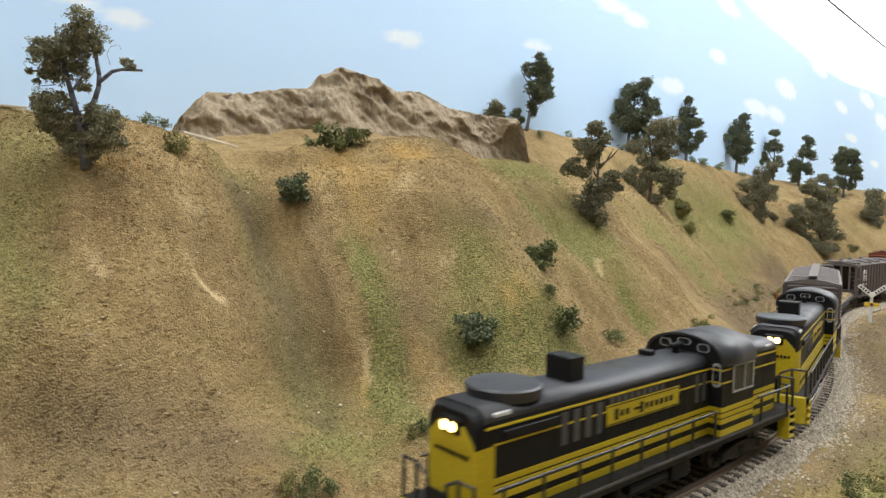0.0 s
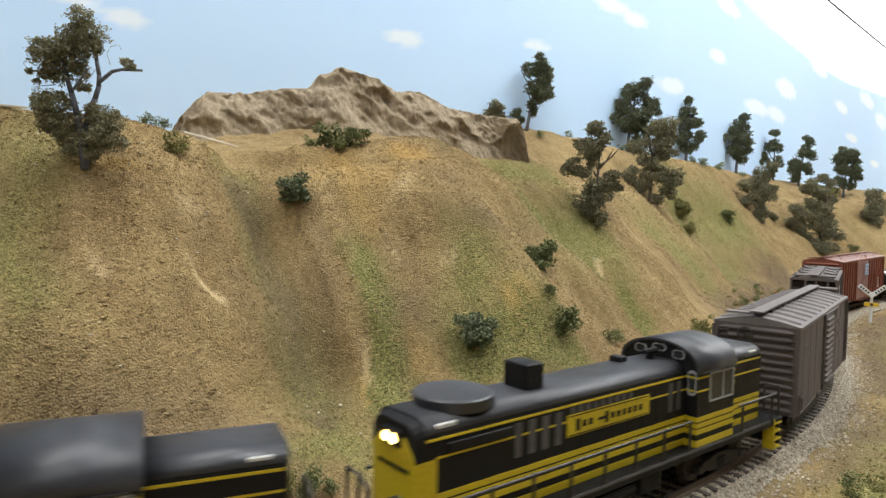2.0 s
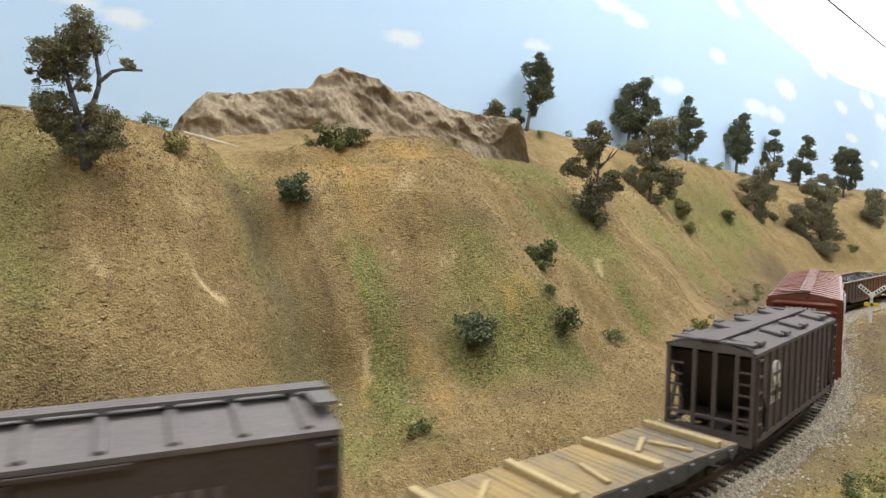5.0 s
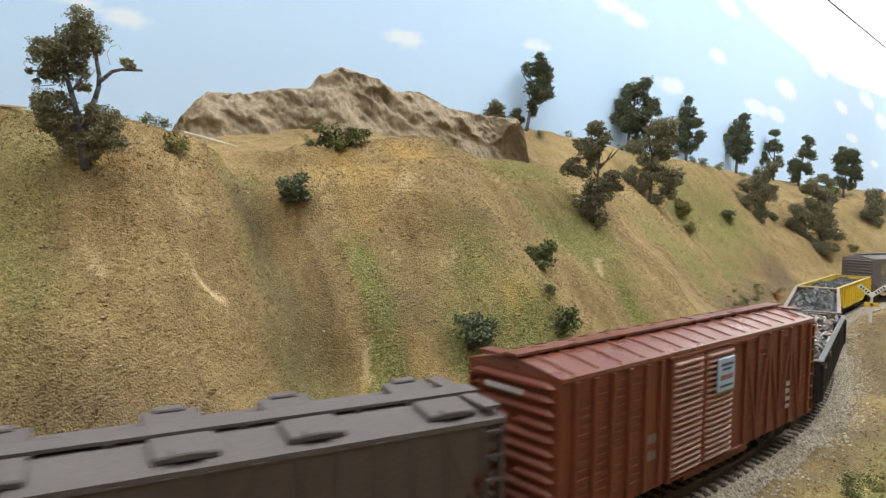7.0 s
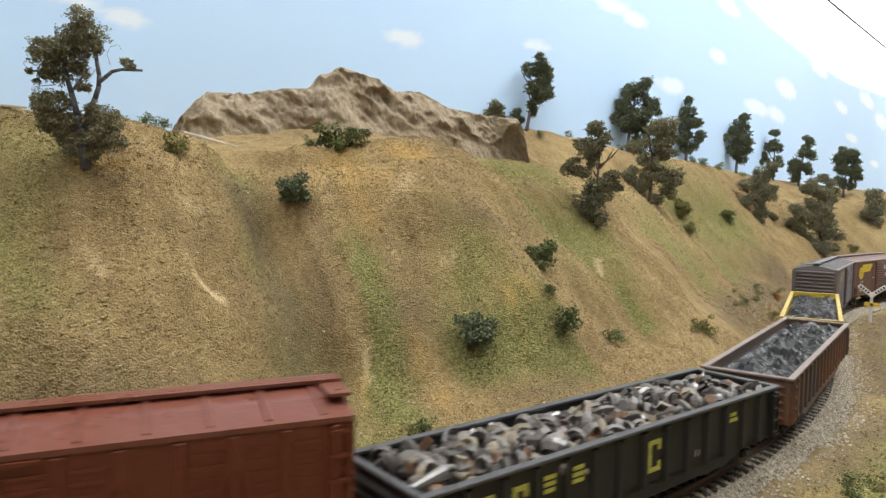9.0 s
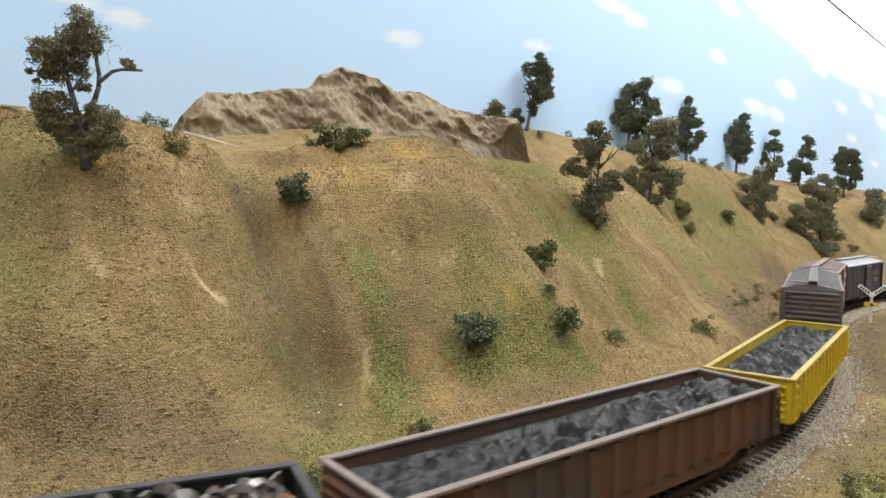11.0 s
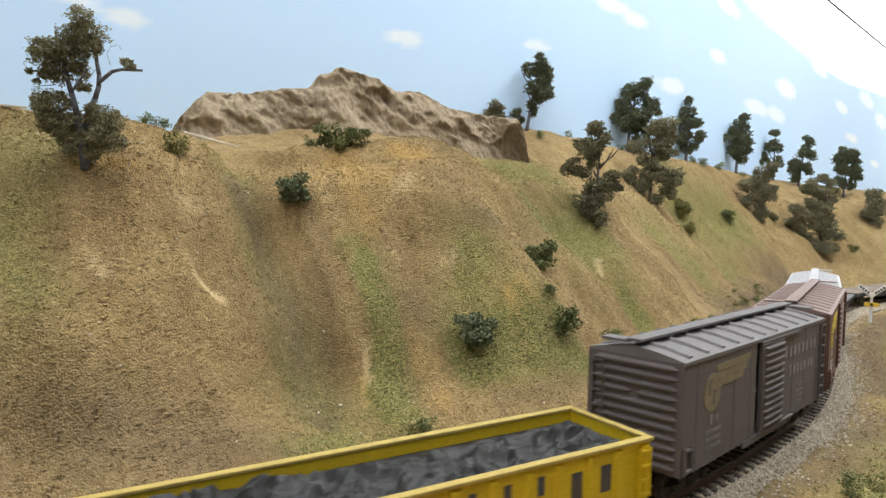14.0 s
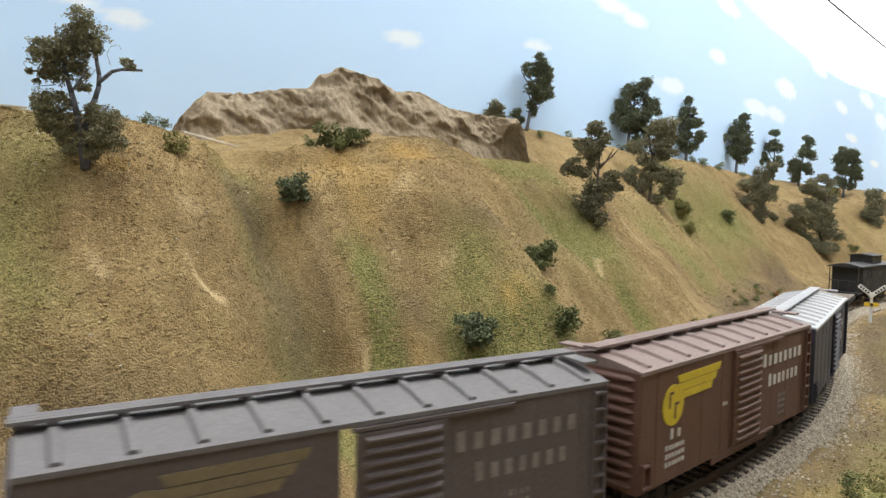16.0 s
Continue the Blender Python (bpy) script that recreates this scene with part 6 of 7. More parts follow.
    for x, s in ((cx0, -1), (cx1, 1)):
        for a0, a1, z0, z1 in ((-10.5, -5.6, 47.2, 50.4), (-2.9, 2.9, 49.0, 51.6), (5.6, 10.5, 47.2, 50.4), (-15.4, -12.2, 35, 44), (12.2, 15.4, 35, 44)):
            pts = rounded(a0, a1, z0, z1, 0.8)
            bm = bmesh.new()
            pane(bm, pts, x + s * 0.12, "x")
            w = part("window", bm, GLASS, cab)
            bm = bmesh.new()
            frame_ring(bm, pts, x + s * 0.1, 0.2 if z1 - z0 < 6 else 0.22, -s * 0.35, "x")
            part("window_frame", bm, GREYTRIM, w)
    for s in (-1, 1):
        y = s * cw
        bm = bmesh.new()
        pane(bm, [(cx0 + 8, 32.4), (cx1 - 1.5, 32.4), (cx1 - 1.5, 42.2), (cx0 + 8, 42.2)], y + s * 0.12)
        w = part("window", bm, GLASS, cab)
        bm = bmesh.new()
        xa, xb = cx0 + 8, cx1 - 1.5
        for x in (xa, xa + (xb - xa) * 0.55, xb):
            box(bm, x - 0.3, x + 0.3, *sorted((y, y + s * 0.5)), 32, 42.6)
        for z in (32.2, 42.4):
            box(bm, xa - 0.3, xb + 0.3, *sorted((y, y + s * 0.52)), z - 0.3, z + 0.3)
        part("window_frame", bm, GREYTRIM, w)
        bm = bmesh.new()
        for za, zb in ((25.6, 27.3), (23.4, 25.0), (21.0, 22.8), (16.4, 18.8)):
            box(bm, cx0, cx1, *sorted((y - s * 0.05, y + s * 0.16)), za, zb)
        for x in (cx0, cx1):
            for za, zb in ((25.6, 27.3), (23.4, 25.0), (21.0, 22.8), (16.4, 18.8), (36.4, 37.0), (41.2, 41.9)):
                box(bm, x - 0.16, x + 0.16, *sorted((s * 11.2, s * (cw + 0.1))), za, zb)
        for xa, xb in ((cx0, cx0 + 7.4), (cx1 - 1.0, cx1)):
            for za, zb in ((36.4, 37.0), (41.2, 41.9)):
                box(bm, xa, xb, *sorted((y - s * 0.05, y + s * 0.14)), za, zb)
        part("stripe_band", bm, YELLOW, cab)
        bm = bmesh.new()
        box(bm, cx0 + 2, cx1 - 2, *sorted((y, y + s * 0.8)), 43.0, 43.5)
        part("rain_gutter", bm, HOODTOP, cab)
    # short hood
    sx0, sx1 = cx1, o + 183
    bm = bmesh.new()
    prism(bm, hood_shape(11.2, H0, 46.0, 5.0), sx0, sx1, 0.0)
    short = part("short_hood", bm, HOOD, car)
    bm = bmesh.new()
    prism(bm, cap, sx0, sx1 + 0.3)
    part("hood_roof", bm, HOODTOP, short, smooth="round")
    for s in (-1, 1):
        y = s * 11.2
        for za, zb in ((41.2, 41.9), (36.4, 37.0), (25.6, 27.3), (23.4, 25.0), (21.0, 22.8), (16.4, 18.8)):
            bm = bmesh.new()
            box(bm, sx0, sx1 - 1, *sorted((y - s * 0.05, y + s * 0.16)), za, zb)
            part("stripe", bm, YELLOW, short, "yellow stripe")
        bm = bmesh.new()
        box(bm, sx1 - 9, sx1 - 3, *sorted((s * 8.6, s * 10.6)), 43.0, 44.8, 0.3)
        part("number_board", bm, NUMBERBOARD, short)
    bm = bmesh.new()
    for za, zb in ((25.6, 27.3), (23.4, 25.0), (21.0, 22.8), (16.4, 18.8)):
        box(bm, sx1 - 0.05, sx1 + 0.16, -11, 11, za, zb)
    box(bm, sx1, sx1 + 1.0, -3, 3, 39, 43)
    part("rear_trim", bm, YELLOW, short)
    # railings
    for s in (-1, 1):
        y = s * 16.0
        for x in list(np.linspace(o + 12, o + 123, 8)) + [o + 160, o + 184]:
            bm = bmesh.new()
            rod(bm, (x, y, 15.5), (x, y, 27.0), 0.55, n=6)
            part("stanchion", bm, RAILING, car)
        bm = bmesh.new()
        rod(bm, (o + 9, y, 26.5), (o + 124, y, 26.5), 0.5, n=6)
        rod(bm, (o + 157, y, 26.5), (o + 187, y, 26.5), 0.5, n=6)
        part("handrail", bm, RAILING, car)
    for x in (o + 2, o + L - 2):
        bm = bmesh.new()
        for y in (-15, -9, -4, 4, 9, 15):
            rod(bm, (x, y, 15), (x, y, 29 if abs(y) > 5 else 26), 0.55, n=6)
        for s in (-1, 1):
            rod(bm, (x, s * 4, 26), (x, s * 9, 28.6), 0.5, n=6)
            rod(bm, (x, s * 9, 28.6), (x, s * 15, 28.6), 0.5, n=6)
            rod(bm, (x, s * 4, 21), (x, s * 9, 21), 0.5, n=6)
        part("end_railing", bm, RAILING, car)
        bm = bmesh.new()
        box(bm, x - 0.5, x + 0.5, -4.6, 4.6, 15.8, 23.5, 0.2)
        part("drop_step", bm, HOOD, car)
    truck(car, o + 42, 5.8, 15.5)
    truck(car, o + 152, 5.8, 15.5)
    return car


def caboose(L=109.0, H=45.0):
    car = railcar("caboose", "black wooden caboose with raised cupola and small windows", "caboose")
    W, S = 33.0, 14.0
    body = paint("caboose_black", (0.022, 0.022, 0.024), 0.6, dust=0.3, dusty=(0.07, 0.065, 0.06), scale=100)
    o = -L / 2
    bm = bmesh.new()
    box(bm, o + 11, -o - 11, -W / 2, W / 2, S, H - 2, 0.25)
    part("body", bm, body, car)
    for i in range(24):
        x = o + 13 + (L - 26) * i / 23
        for s in (-1, 1):
            bm = bmesh.new()
            box(bm, x - 0.15, x + 0.15, *sorted((s * W / 2, s * (W / 2 + 0.12))), S + 1, H - 4)
            part("batten", bm, body, car)
    bm = bmesh.new()
    prism(bm, [(-W / 2 - 1.5, H - 2.2), (-W / 2 - 1.5, H - 1.2), (-W / 4, H + 1.2), (0, H + 2.2), (W / 4, H + 1.2), (W / 2 + 1.5, H - 1.2), (W / 2 + 1.5, H - 2.2)], o + 1, -o - 1)
    part("roof", bm, body, car)
    bm = bmesh.new()
    box(bm, -4, 26, -12, 12, H - 1, H + 9.5, 0.3)
    cup = part("cupola", bm, body, car)
    bm = bmesh.new()
    prism(bm, [(-13.4, H + 9.2), (-13.4, H + 10), (0, H + 12), (13.4, H + 10), (13.4, H + 9.2)], -6, 28)
    part("cupola_roof", bm, body, cup)
    for x in (2, 13):
        for s in (-1, 1):
            bm = bmesh.new()
            box(bm, x, x + 6.5, *sorted((s * 12, s * 12.15)), H + 3.5, H + 8, 0)
            part("cupola_window", bm, GLASS, cup)
    for x in (o + 20, o + 32, 14 - 4, 30):
        for s in (-1, 1):
            bm = bmesh.new()
            box(bm, x, x + 6, *sorted((s * W / 2, s * (W / 2 + 0.15))), 29, 38)
            w = part("window", bm, GLASS, car)
            bm = bmesh.new()
            frame_ring(bm, [(x, 29), (x + 6, 29), (x + 6, 38), (x, 38)], s * (W / 2 + 0.1), 0.2, -s * 0.4)
            part("window_frame", bm, body, w)
    for s in (-1, 1):
        bm = bmesh.new()
        x = s * (-o - 1)
        box(bm, *sorted((s * (-o), s * (-o - 11))), -W / 2, W / 2, S - 2, S, 0.2)
        part("platform", bm, body, car)
        bm = bmesh.new()
        for y in (-15, -5, 5, 15):
            rod(bm, (x, y, S), (x, y, S + 13 if abs(y) < 10 else H - 2), 0.55, n=6)
        rod(bm, (x, -15, S + 13), (x, 15, S + 13), 0.55, n=6)
        part("end_railing", bm, RAILING, car)
        bm = bmesh.new()
        box(bm, *sorted((s * (-o - 11), s * (-o - 10.8))), -4, 4, S + 1, 38)
        part("end_door", bm, body, car)
    running_gear(car, L, 20, 9.5)
    return car


# ---- the train, front to rear ----
TRAIN = []   # thing, station offset of its front end, length
lead = locomotive("locomotive", "black diesel road switcher with yellow nose and stripes, headlights lit")
TRAIN.append((lead, 0.4, 194.0))
second = copy_thing(lead, Matrix.Identity(4))
TRAIN.append((second, 206.5, 194.0))

SOOTY = paint("sooty_lettering", (0.215, 0.175, 0.165), 0.8, dust=0.5, dusty=(0.1, 0.08, 0.075), scale=120)
b1 = paint("sooty_brown_car_paint", (0.088, 0.068, 0.064), 0.72, dust=0.5, dusty=(0.15, 0.125, 0.115), scale=45, streak=2.5)
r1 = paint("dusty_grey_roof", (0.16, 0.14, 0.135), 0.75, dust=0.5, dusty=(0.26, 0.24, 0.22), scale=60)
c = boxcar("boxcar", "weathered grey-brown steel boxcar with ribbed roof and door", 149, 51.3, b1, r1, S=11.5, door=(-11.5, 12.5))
letters(c, 20, 38.5, 8, 3.0, 4.6, 1.0, -18.1, SOOTY, seed=2)
letters(c, 22, 31, 7, 3.0, 4.6, 1.0, -18.1, SOOTY, seed=3)
letters(c, -59, 36, 2, 3, 5, 1.5, -18.1, SOOTY, seed=4)
TRAIN.append((c, 412.9, 149.0))

deck = paint("sandy_plank", (0.37, 0.255, 0.105), 0.9, dust=0.95, dusty=(0.115, 0.118, 0.13), scale=26, spread=0.07)
fs = paint("blue_grey_side", (0.075, 0.080, 0.088), 0.7, dust=0.3, scale=80)
c = flatcar("flatcar", "blue-grey flatcar with sandy worn plank deck", 147, deck, fs, Z=14.5)
TRAIN.append((c, 578.2, 147.3))
timber = paint("pale_timber", (0.50, 0.38, 0.19), 0.8, dust=0.25, scale=100)
LOADS = []
for x in (-52, -14, 26, 62):
    bm = bmesh.new()
    box(bm, -1.6, 1.6, -16, 16, 0, 2.4, 0.2)
    t = tagged(part("timber", bm, timber), "pale squared timber laid across the flatcar deck", "timber", "deck timbers")
    LOADS.append((t, len(TRAIN) - 1, pose(x * MM, 0, 0.0147, 0, 0, random.uniform(-4, 4))))
for x, y, a in ((-34, 4, 40), (5, -6, 75), (40, 2, 30), (48, -5, 110)):
    bm = bmesh.new()
    box(bm, -8, 8, -0.9, 0.9, 0, 1.0, 0.1)
    t = tagged(part("plank", bm, timber), "short loose plank lying on the flatcar deck", "plank", "loose planks")
    LOADS.append((t, len(TRAIN) - 1, pose(x * MM, y * MM, 0.0147, 0, 0, a)))

hb = paint("hopper_grey_brown", (0.092, 0.070, 0.064), 0.78, dust=0.5, dusty=(0.145, 0.118, 0.108), scale=45, streak=2.0)
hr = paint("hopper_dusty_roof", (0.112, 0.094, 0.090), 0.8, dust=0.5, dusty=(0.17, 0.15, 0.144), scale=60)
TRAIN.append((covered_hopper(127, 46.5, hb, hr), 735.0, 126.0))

rb = paint("oxide_red_car_paint", (0.175, 0.040, 0.017), 0.5, dust=0.25, dusty=(0.13, 0.045, 0.028), scale=45, streak=2.0)
rr = paint("oxide_red_roof", (0.185, 0.056, 0.034), 0.28, dust=0.3, dusty=(0.23, 0.105, 0.075), scale=60)
# glossy red ribs; their glint is painted in as a paler base colour
wr = paint("red_rib_painted_glint", (0.46, 0.29, 0.26), 0.2, metal=0.1, dust=0.35, dusty=(0.34, 0.15, 0.11), scale=120)
c = boxcar("boxcar", "oxide-red double-door boxcar with placard and red door ribs coloured pale for their shine", 180, 54.1, rb, rr, S=10.5, roof_ribs=15, door=(-11.4, 11), brake=False, rib_paint=wr, ribs=19, slim=True)
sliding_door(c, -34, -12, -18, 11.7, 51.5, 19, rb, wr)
for x in list(np.linspace(-84, -39, 6)) + list(np.linspace(22, 86, 7)):
    for sg in (-1, 1):
        bm = bmesh.new()
        box(bm, x - 0.9, x + 0.9, *sorted((sg * 18, sg * 19.0)), 11, 52.5, 0.2)
        part("side_post", bm, rb, c)
for x0, x1 in ((22, 32.7), (43.3, 32.7), (43.3, 54), (64.7, 54), (64.7, 75.3)):
    bm = bmesh.new()
    rod(bm, (x0, -18.2, 51), (x1, -18.2, 13), 0.9, n=6)
    part("brace", bm, rb, c)
for k in range(14):
    for xa, xb in ((-82, -76.5), (-73, -67.5), (-64, -58.5), (-55, -49.5), (24, 31), (35, 41.5), (56, 62.5), (67, 73.5), (77, 83)):
        bm = bmesh.new()
        box(bm, xa, xb, -18.3, -17.9, 15 + k * 2.6, 15.9 + k * 2.6)
        part("side_rib", bm, rb, c)
placard = paint("pale_blue_placard", (0.40, 0.55, 0.72), 0.4, dust=0.1)
pb = paint("placard_navy", (0.03, 0.05, 0.14), 0.5, dust=0.1)
bm = bmesh.new()
box(bm, -5.0, 7.6, -20.9, -20.2, 36.5, 48.5, 0.2)
pl = part("placard", bm, placard, c, "pale blue-white placard on the door")
bm = bmesh.new()
for xa, xb, za, zb in ((-3.0, 5.6, 45.6, 46.6), (-2.0, 4.6, 44.0, 44.8), (-3.4, 5.8, 38.0, 38.8)):
    box(bm, xa, xb, -21.05, -20.85, za, zb)
part("placard_lettering", bm, pb, pl)
bm = bmesh.new()
for k in range(3):
    box(bm, -3.2 + k * 3.2, -0.8 + k * 3.2, -21.05, -20.85, 40.6, 42.4)
part("placard_mark", bm, paint("placard_dark_red", (0.22, 0.05, 0.05), 0.5, dust=0.1), pl, "dark red bars")
letters(c, -48, 26, 4, 2.0, 3.4, 0.8, -18.1, FADED, rows=2, seed=6)
letters(c, 60, 28, 2, 1.6, 2.0, 0.5, -19.1, CHALK, rows=4, seed=7)
bm = bmesh.new()
for k in range(7):
    box(bm, -92.4, -91.9, 9 - k * 2.2 - 1.5, 9 - k * 2.2, 47.5, 49)
part("end_lettering", bm, CHALK, c)
TRAIN.append((c, 876.2, 180.0))

kb = paint("black_car_paint", (0.011, 0.0115, 0.0125), 0.55, dust=0.35, dusty=(0.04, 0.037, 0.034), scale=60, streak=2.0)
kr = paint("worn_black_rim", (0.06, 0.06, 0.062), 0.5, dust=0.4, dusty=(0.16, 0.15, 0.14), scale=150)
c = gondola("gondola", "black steel gondola car loaded with mixed scrap metal", 178, 30.6, kb, kr)
lemon = paint("faded_lemon_lettering", (0.55, 0.52, 0.10), 0.7, dust=0.35, dusty=(0.1, 0.1, 0.05), scale=300)
for x, ww in ((-71, 5.5), (-58.5, 5.5), (2.6, 6.5)):
    bm = bmesh.new()
    for za, zb, xa, xb in ((24.5, 26, 0, ww), (15.5, 17, 0, ww), (17.0, 24.5, -0.4, 1.3), (22.5, 24.5, ww - 1.5, ww + 0.1), (17.0, 18.6 if x > -60 else 24.5, ww - 1.5, ww + 0.1)):
        box(bm, x + xa, x + xb, -18.1, -17.6, za, zb)
    part("mark", bm, lemon, c)
letters(c, 53, 25, 1, 7.5, 1.3, 0.6, -17.95, lemon, rows=2, seed=8)
letters(c, -46.5, 25, 1, 7.5, 1.2, 0.6, -17.95, lemon, rows=3, seed=9)
letters(c, -34.5, 25, 1, 7.5, 1.2, 0.6, -17.95, lemon, rows=3, seed=10)
letters(c, 30, 15, 2, 1.6, 2.4, 0.5, -17.95, FADED, rows=1, seed=9)
TRAIN.append((c, 1069.7, 178.0))


def scrap_load():
    """Tossed pipes, rings, drums, plates and offcuts, joined."""
    rs = random.Random(12)
    kinds = [paint("dull_steel_scrap", (0.17, 0.155, 0.145), 0.5, metal=0.5, dust=0.4, scale=200), paint("bright_steel_scrap", (0.42, 0.41, 0.40), 0.38, metal=0.8, dust=0.3, scale=200), paint("rusty_scrap", (0.20, 0.105, 0.05), 0.8, dust=0.4, scale=150),
             paint("dark_scrap", (0.05, 0.045, 0.045), 0.6, metal=0.4, dust=0.4, scale=150), paint("pale_scrap", (0.30, 0.25, 0.18), 0.7, dust=0.4, scale=150)]
    bm = bmesh.new()
    box(bm, -87, 87, -16.4, 16.4, 14, 25)
    for i in range(420):
        x, y = rs.uniform(-84, 84), rs.uniform(-14.5, 14.5)
        z = 26 + 4.5 * (1 - (y / 17) ** 2) * (0.75 + 0.35 * math.sin(x * 0.07)) + rs.uniform(-1.5, 1.5)
        m = Matrix.Translation((x, y, z)) @ Euler((rs.uniform(0, 6), rs.uniform(0, 6), rs.uniform(0, 6))).to_matrix().to_4x4()
        before = len(bm.faces)
        k = rs.random()
        if k < 0.22:
            w, d, h = rs.uniform(3, 9), rs.uniform(1.5, 5), rs.uniform(0.5, 2.2)
            bmesh.ops.create_cube(bm, size=1, matrix=m @ Matrix.Diagonal((w, d, h, 1)))
        elif k < 0.42:
            bmesh.ops.create_cone(bm, cap_ends=rs.random() < 0.6, segments=10, radius1=rs.uniform(0.8, 2.6), radius2=rs.uniform(0.8, 2.6), depth=rs.uniform(3, 12), matrix=m)
        elif k < 0.78:
            R, r = rs.uniform(2.0, 4.4), rs.uniform(0.7, 1.4)
            vs = [[bm.verts.new(m @ Vector(((R + r * math.cos(b)) * math.cos(a), (R + r * math.cos(b)) * math.sin(a), r * 1.4 * math.sin(b)))) for b in (0, 1.57, 3.14, 4.71)] for a in [q * math.pi / 7 for q in range(14)]]
            for q in range(14):
                for w in range(4):
                    bm.faces.new((vs[q][w], vs[(q + 1) % 14][w], vs[(q + 1) % 14][(w + 1) % 4], vs[q][(w + 1) % 4]))
        else:
            bmesh.ops.create_icosphere(bm, subdivisions=1, radius=rs.uniform(1.2, 3.4), matrix=m @ Matrix.Diagonal((1, rs.uniform(0.5, 1), rs.uniform(0.4, 1), 1)))
        bm.faces.ensure_lookup_table()
        mi = rs.choice((0, 0, 0, 0, 0, 0, 1, 2, 3, 3, 4, 4))
        for f in bm.faces[before:]:
            f.material_index = mi
    ob = part("scrap_load", bm, kinds)
    return tagged(ob, "heap of rusty and shiny scrap metal in the gondola", "scrap metal", kind="stuff")


LOADS.append((scrap_load(), len(TRAIN) - 1, Matrix.Identity(4)))

coal = paint("dark_slag", (0.026, 0.0255, 0.0245), 0.42, dust=0.5, dusty=(0.055, 0.054, 0.052), scale=160, grain=1500, bump=0.5, spec=0.3)
gb = paint("rusty_brown_car_paint", (0.086, 0.064, 0.057), 0.75, dust=0.85, dusty=(0.22, 0.088, 0.034), scale=24, streak=1.6)
gr = paint("dusty_brown_rim", (0.24, 0.19, 0.17), 0.75, dust=0.4, scale=150)
c = gondola("gondola", "rust-stained brown gondola car heaped with dark slag", 186, 30.6, gb, gr, ribs=16)
TRAIN.append((c, 1259.9, 185.5))
LOADS.append((heap("slag_load", "heap of dark grey slag filling the brown gondola", 182, 33, 26.6, 2.6, coal, 41), len(TRAIN) - 1, Matrix.Identity(4)))

yb = paint("bright_yellow_car_paint", (0.76, 0.53, 0.014), 0.5, dust=0.25, dusty=(0.42, 0.26, 0.05), scale=60, streak=2.5)
yr = paint("dull_yellow_rim", (0.50, 0.37, 0.09), 0.6, dust=0.4, dusty=(0.3, 0.2, 0.1), scale=120)
c = gondola("gondola", "bright yellow ribbed gondola car heaped with dark slag", 178, 29.8, yb, yr, ribs=15)
navy = paint("navy_lettering", (0.05, 0.055, 0.10), 0.6, dust=0.3, dusty=(0.3, 0.22, 0.05), scale=200)
for z in (20.6, 12.6):
    for k in range(8):
        x = -37.4 + k * 11.6
        bm = bmesh.new()
        box(bm, x + 0.6, x + 3.0, -18.0, -17.6, z + 0.4, z + 5.8)
        part("lettering", bm, navy, c)
for x in (57, 68.6):
    bm = bmesh.new()
    box(bm, x, x + 4, -18.0, -17.6, 17, 25)
    part("mark", bm, navy, c)
TRAIN.append((c, 1460.0, 177.0))
LOADS.append((heap("slag_load", "heap of dark grey slag filling the yellow gondola", 174, 33, 26.0, 2.4, coal, 52), len(TRAIN) - 1, Matrix.Identity(4)))

g1 = paint("dusty_grey_brown_paint", (0.118, 0.096, 0.095), 0.72, dust=0.5, dusty=(0.175, 0.155, 0.158), scale=40, streak=2.5)
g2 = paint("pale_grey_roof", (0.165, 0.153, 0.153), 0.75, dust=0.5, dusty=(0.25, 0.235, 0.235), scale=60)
s1 = paint("boxcar_brown_paint", (0.125, 0.060, 0.042), 0.65, dust=0.35, dusty=(0.17, 0.10, 0.08), scale=45, streak=2.5)
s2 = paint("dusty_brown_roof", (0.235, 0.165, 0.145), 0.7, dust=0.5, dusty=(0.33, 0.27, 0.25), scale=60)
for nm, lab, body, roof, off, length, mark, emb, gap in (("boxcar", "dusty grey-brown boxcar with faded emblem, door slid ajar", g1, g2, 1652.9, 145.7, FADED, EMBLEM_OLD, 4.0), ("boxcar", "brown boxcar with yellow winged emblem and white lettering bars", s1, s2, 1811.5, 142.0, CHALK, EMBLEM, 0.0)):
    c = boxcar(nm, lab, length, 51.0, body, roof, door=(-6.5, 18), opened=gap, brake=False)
    winged_emblem(c, -51, 37.3, 6.8, -18.1, emb, body)
    letters(c, 21, 38.8, 8, 4.2, 5.2, 1.1, -18.1, mark, slant=0.0, seed=11)
    letters(c, 27, 30.2, 7, 3.7, 5.0, 1.0, -18.1, mark, seed=12)
    letters(c, -52, 26, 2, 2.4, 3.4, 2.2, -18.1, mark, seed=13)
    letters(c, -55, 22.5, 6, 1.7, 1.7, 0.5, -18.1, mark, rows=3, seed=14)
    letters(c, 38, 24, 4, 1.3, 1.6, 0.6, -18.1, FADED, rows=4, seed=15)
    letters(c, -14, 30, 2, 1.6, 1.4, 0.6, -18.1, mark, rows=1, seed=16)
    TRAIN.append((c, off, length))

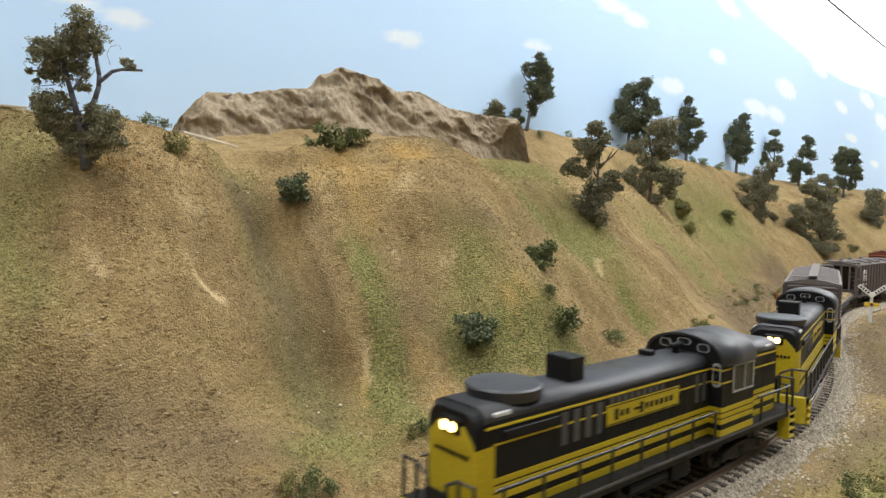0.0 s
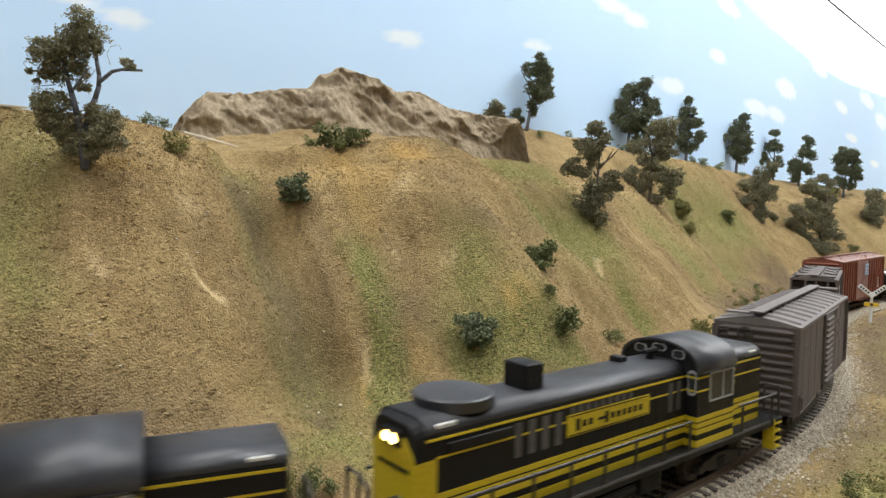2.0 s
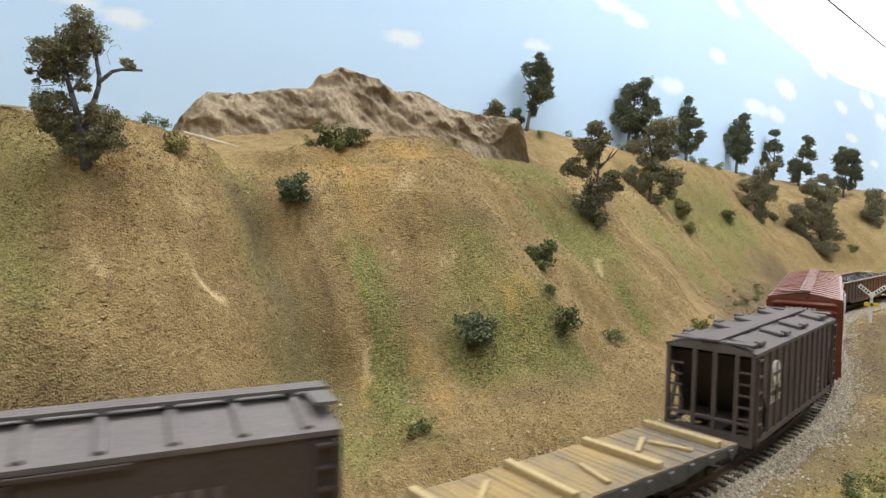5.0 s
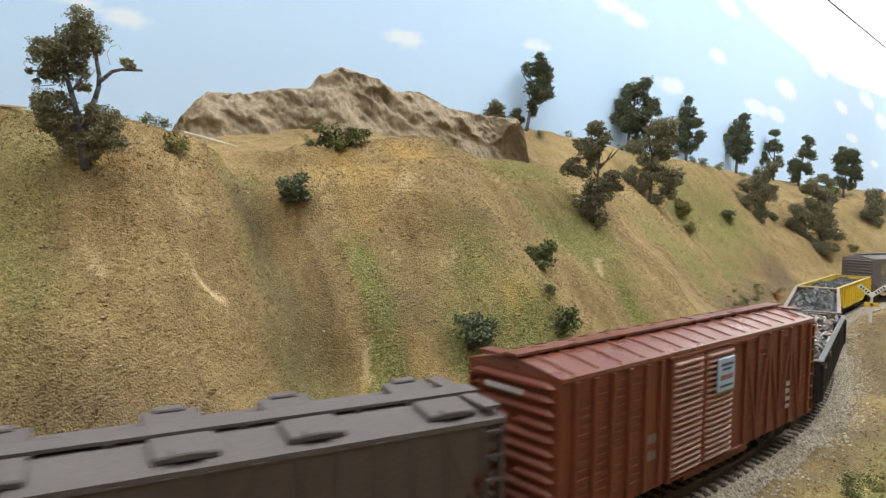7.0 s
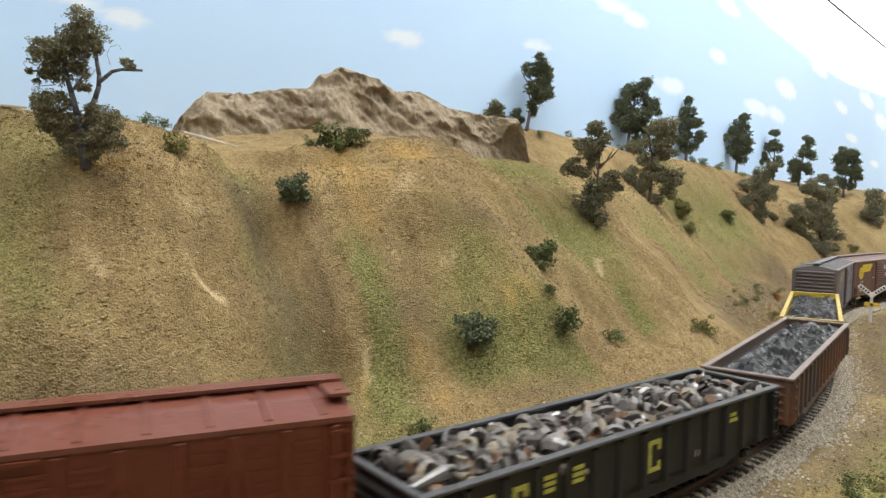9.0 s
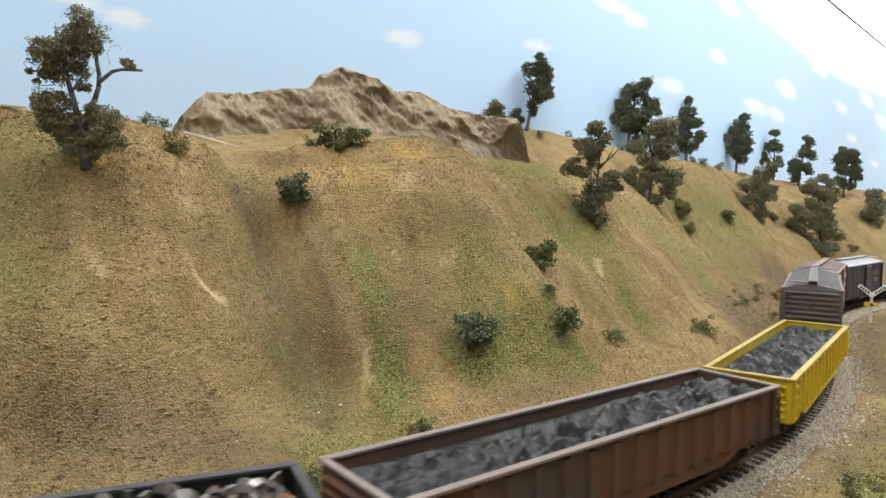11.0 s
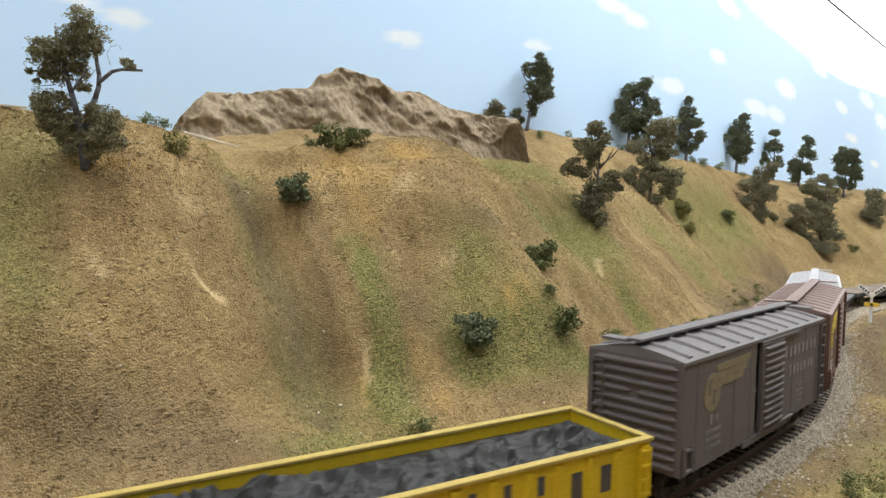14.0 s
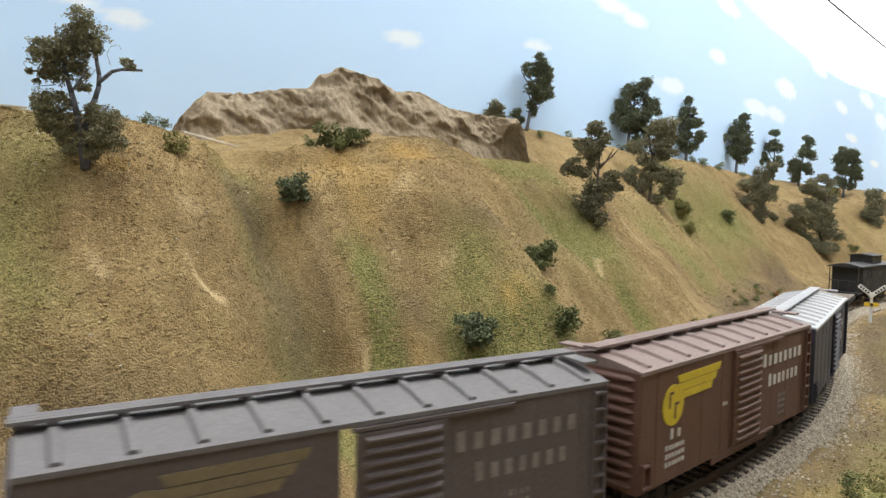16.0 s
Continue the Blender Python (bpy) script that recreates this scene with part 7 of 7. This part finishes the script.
n1 = paint("navy_black_car_paint", (0.022, 0.022, 0.036), 0.6, dust=0.3, dusty=(0.07, 0.07, 0.085), scale=50, streak=2.0)
n2 = paint("silver_roof_paint", (0.42, 0.42, 0.43), 0.5, metal=0.15, dust=0.35, dusty=(0.42, 0.42, 0.42), scale=60)
c = boxcar("boxcar", "navy-black boxcar with bright silver ribbed roof", 146, 48.0, n1, n2, brake=False)
letters(c, 38, 34, 3, 4.2, 5.0, 1.0, -18.1, FADED, rows=2, seed=17)
TRAIN.append((c, 1960.8, 146.3))
gdeck = paint("grey_plank", (0.17, 0.165, 0.165), 0.85, dust=0.4, dusty=(0.26, 0.24, 0.22), scale=60, spread=0.2)
bdeck = paint("brown_plank", (0.21, 0.165, 0.13), 0.85, dust=0.4, dusty=(0.29, 0.25, 0.21), scale=60, spread=0.2)
fb = paint("black_flatcar_side", (0.025, 0.025, 0.027), 0.6, dust=0.3, scale=80)
TRAIN.append((flatcar("flatcar", "empty black flatcar with weathered grey plank deck", 186, gdeck, fb), 2115.8, 186.0))
TRAIN.append((flatcar("flatcar", "empty black flatcar with dusty brown plank deck", 166, bdeck, fb), 2316.0, 166.0))
TRAIN.append((caboose(), 2498.8, 109.0))

# distance run by the train: seconds, mm
RUN_T = [0, 1, 2, 3, 4.1, 6.4, 7.3, 8.2, 9.1, 11.4, 12.5, 13.5, 14.5, 15.3, 16.0]
RUN_S = [0, 113.9, 224.3, 342.3, 478.9, 770.8, 885.4, 995.2, 1095.7, 1320.4, 1424.5, 1519.5, 1611.3, 1685.7, 1747.0]


def car_pose(offset, length, t):
    s = offset - float(np.interp(t, RUN_T, RUN_S))
    d = 0.15 * length
    xa, ya, _ = on_track(s + d)
    xb, yb, _ = on_track(s + length - d)
    return pose((xa + xb) / 2 * MM, (ya + yb) / 2 * MM, 0, 0, 0, math.degrees(math.atan2(yb - ya, xb - xa)))


def motions():
    times = [k * 0.4 for k in range(41)]
    for car, offset, length in TRAIN:
        walk(car, [(t, car_pose(offset, length, t)) for t in times])
        for ob in car.children_recursive:
            if ob.name.startswith("wheelset"):
                place, radius = Matrix.Translation(ob.location), ob.location.z
                spin = [k * 0.0665 for k in range(241)]
                walk(ob, [(t, place @ Matrix.Rotation(-float(np.interp(t, RUN_T, RUN_S)) * MM / radius, 4, "Y")) for t in spin if t <= 16.0])
    for load, i, local in LOADS:
        _, offset, length = TRAIN[i]
        walk(load, [(t, car_pose(offset, length, t) @ local) for t in times])

# ties last
bm_tie = bmesh.new()
box(bm_tie, -1.3, 1.3, -15, 15, -4.2, -2.4, 0.2)
tie0 = part("tie", bm_tie, TIE, track)
for i in range(1, 240):
    x, y, a = on_track(-420 + i * 6.4)
    t = tie0 if i == 1 else tie0.copy()
    if i > 1:
        scene.collection.objects.link(t)
    t.parent = track
    t.matrix_basis = pose(x * MM, y * MM, 0, 0, 0, math.degrees(a) + random.uniform(-1.5, 1.5))

motions()
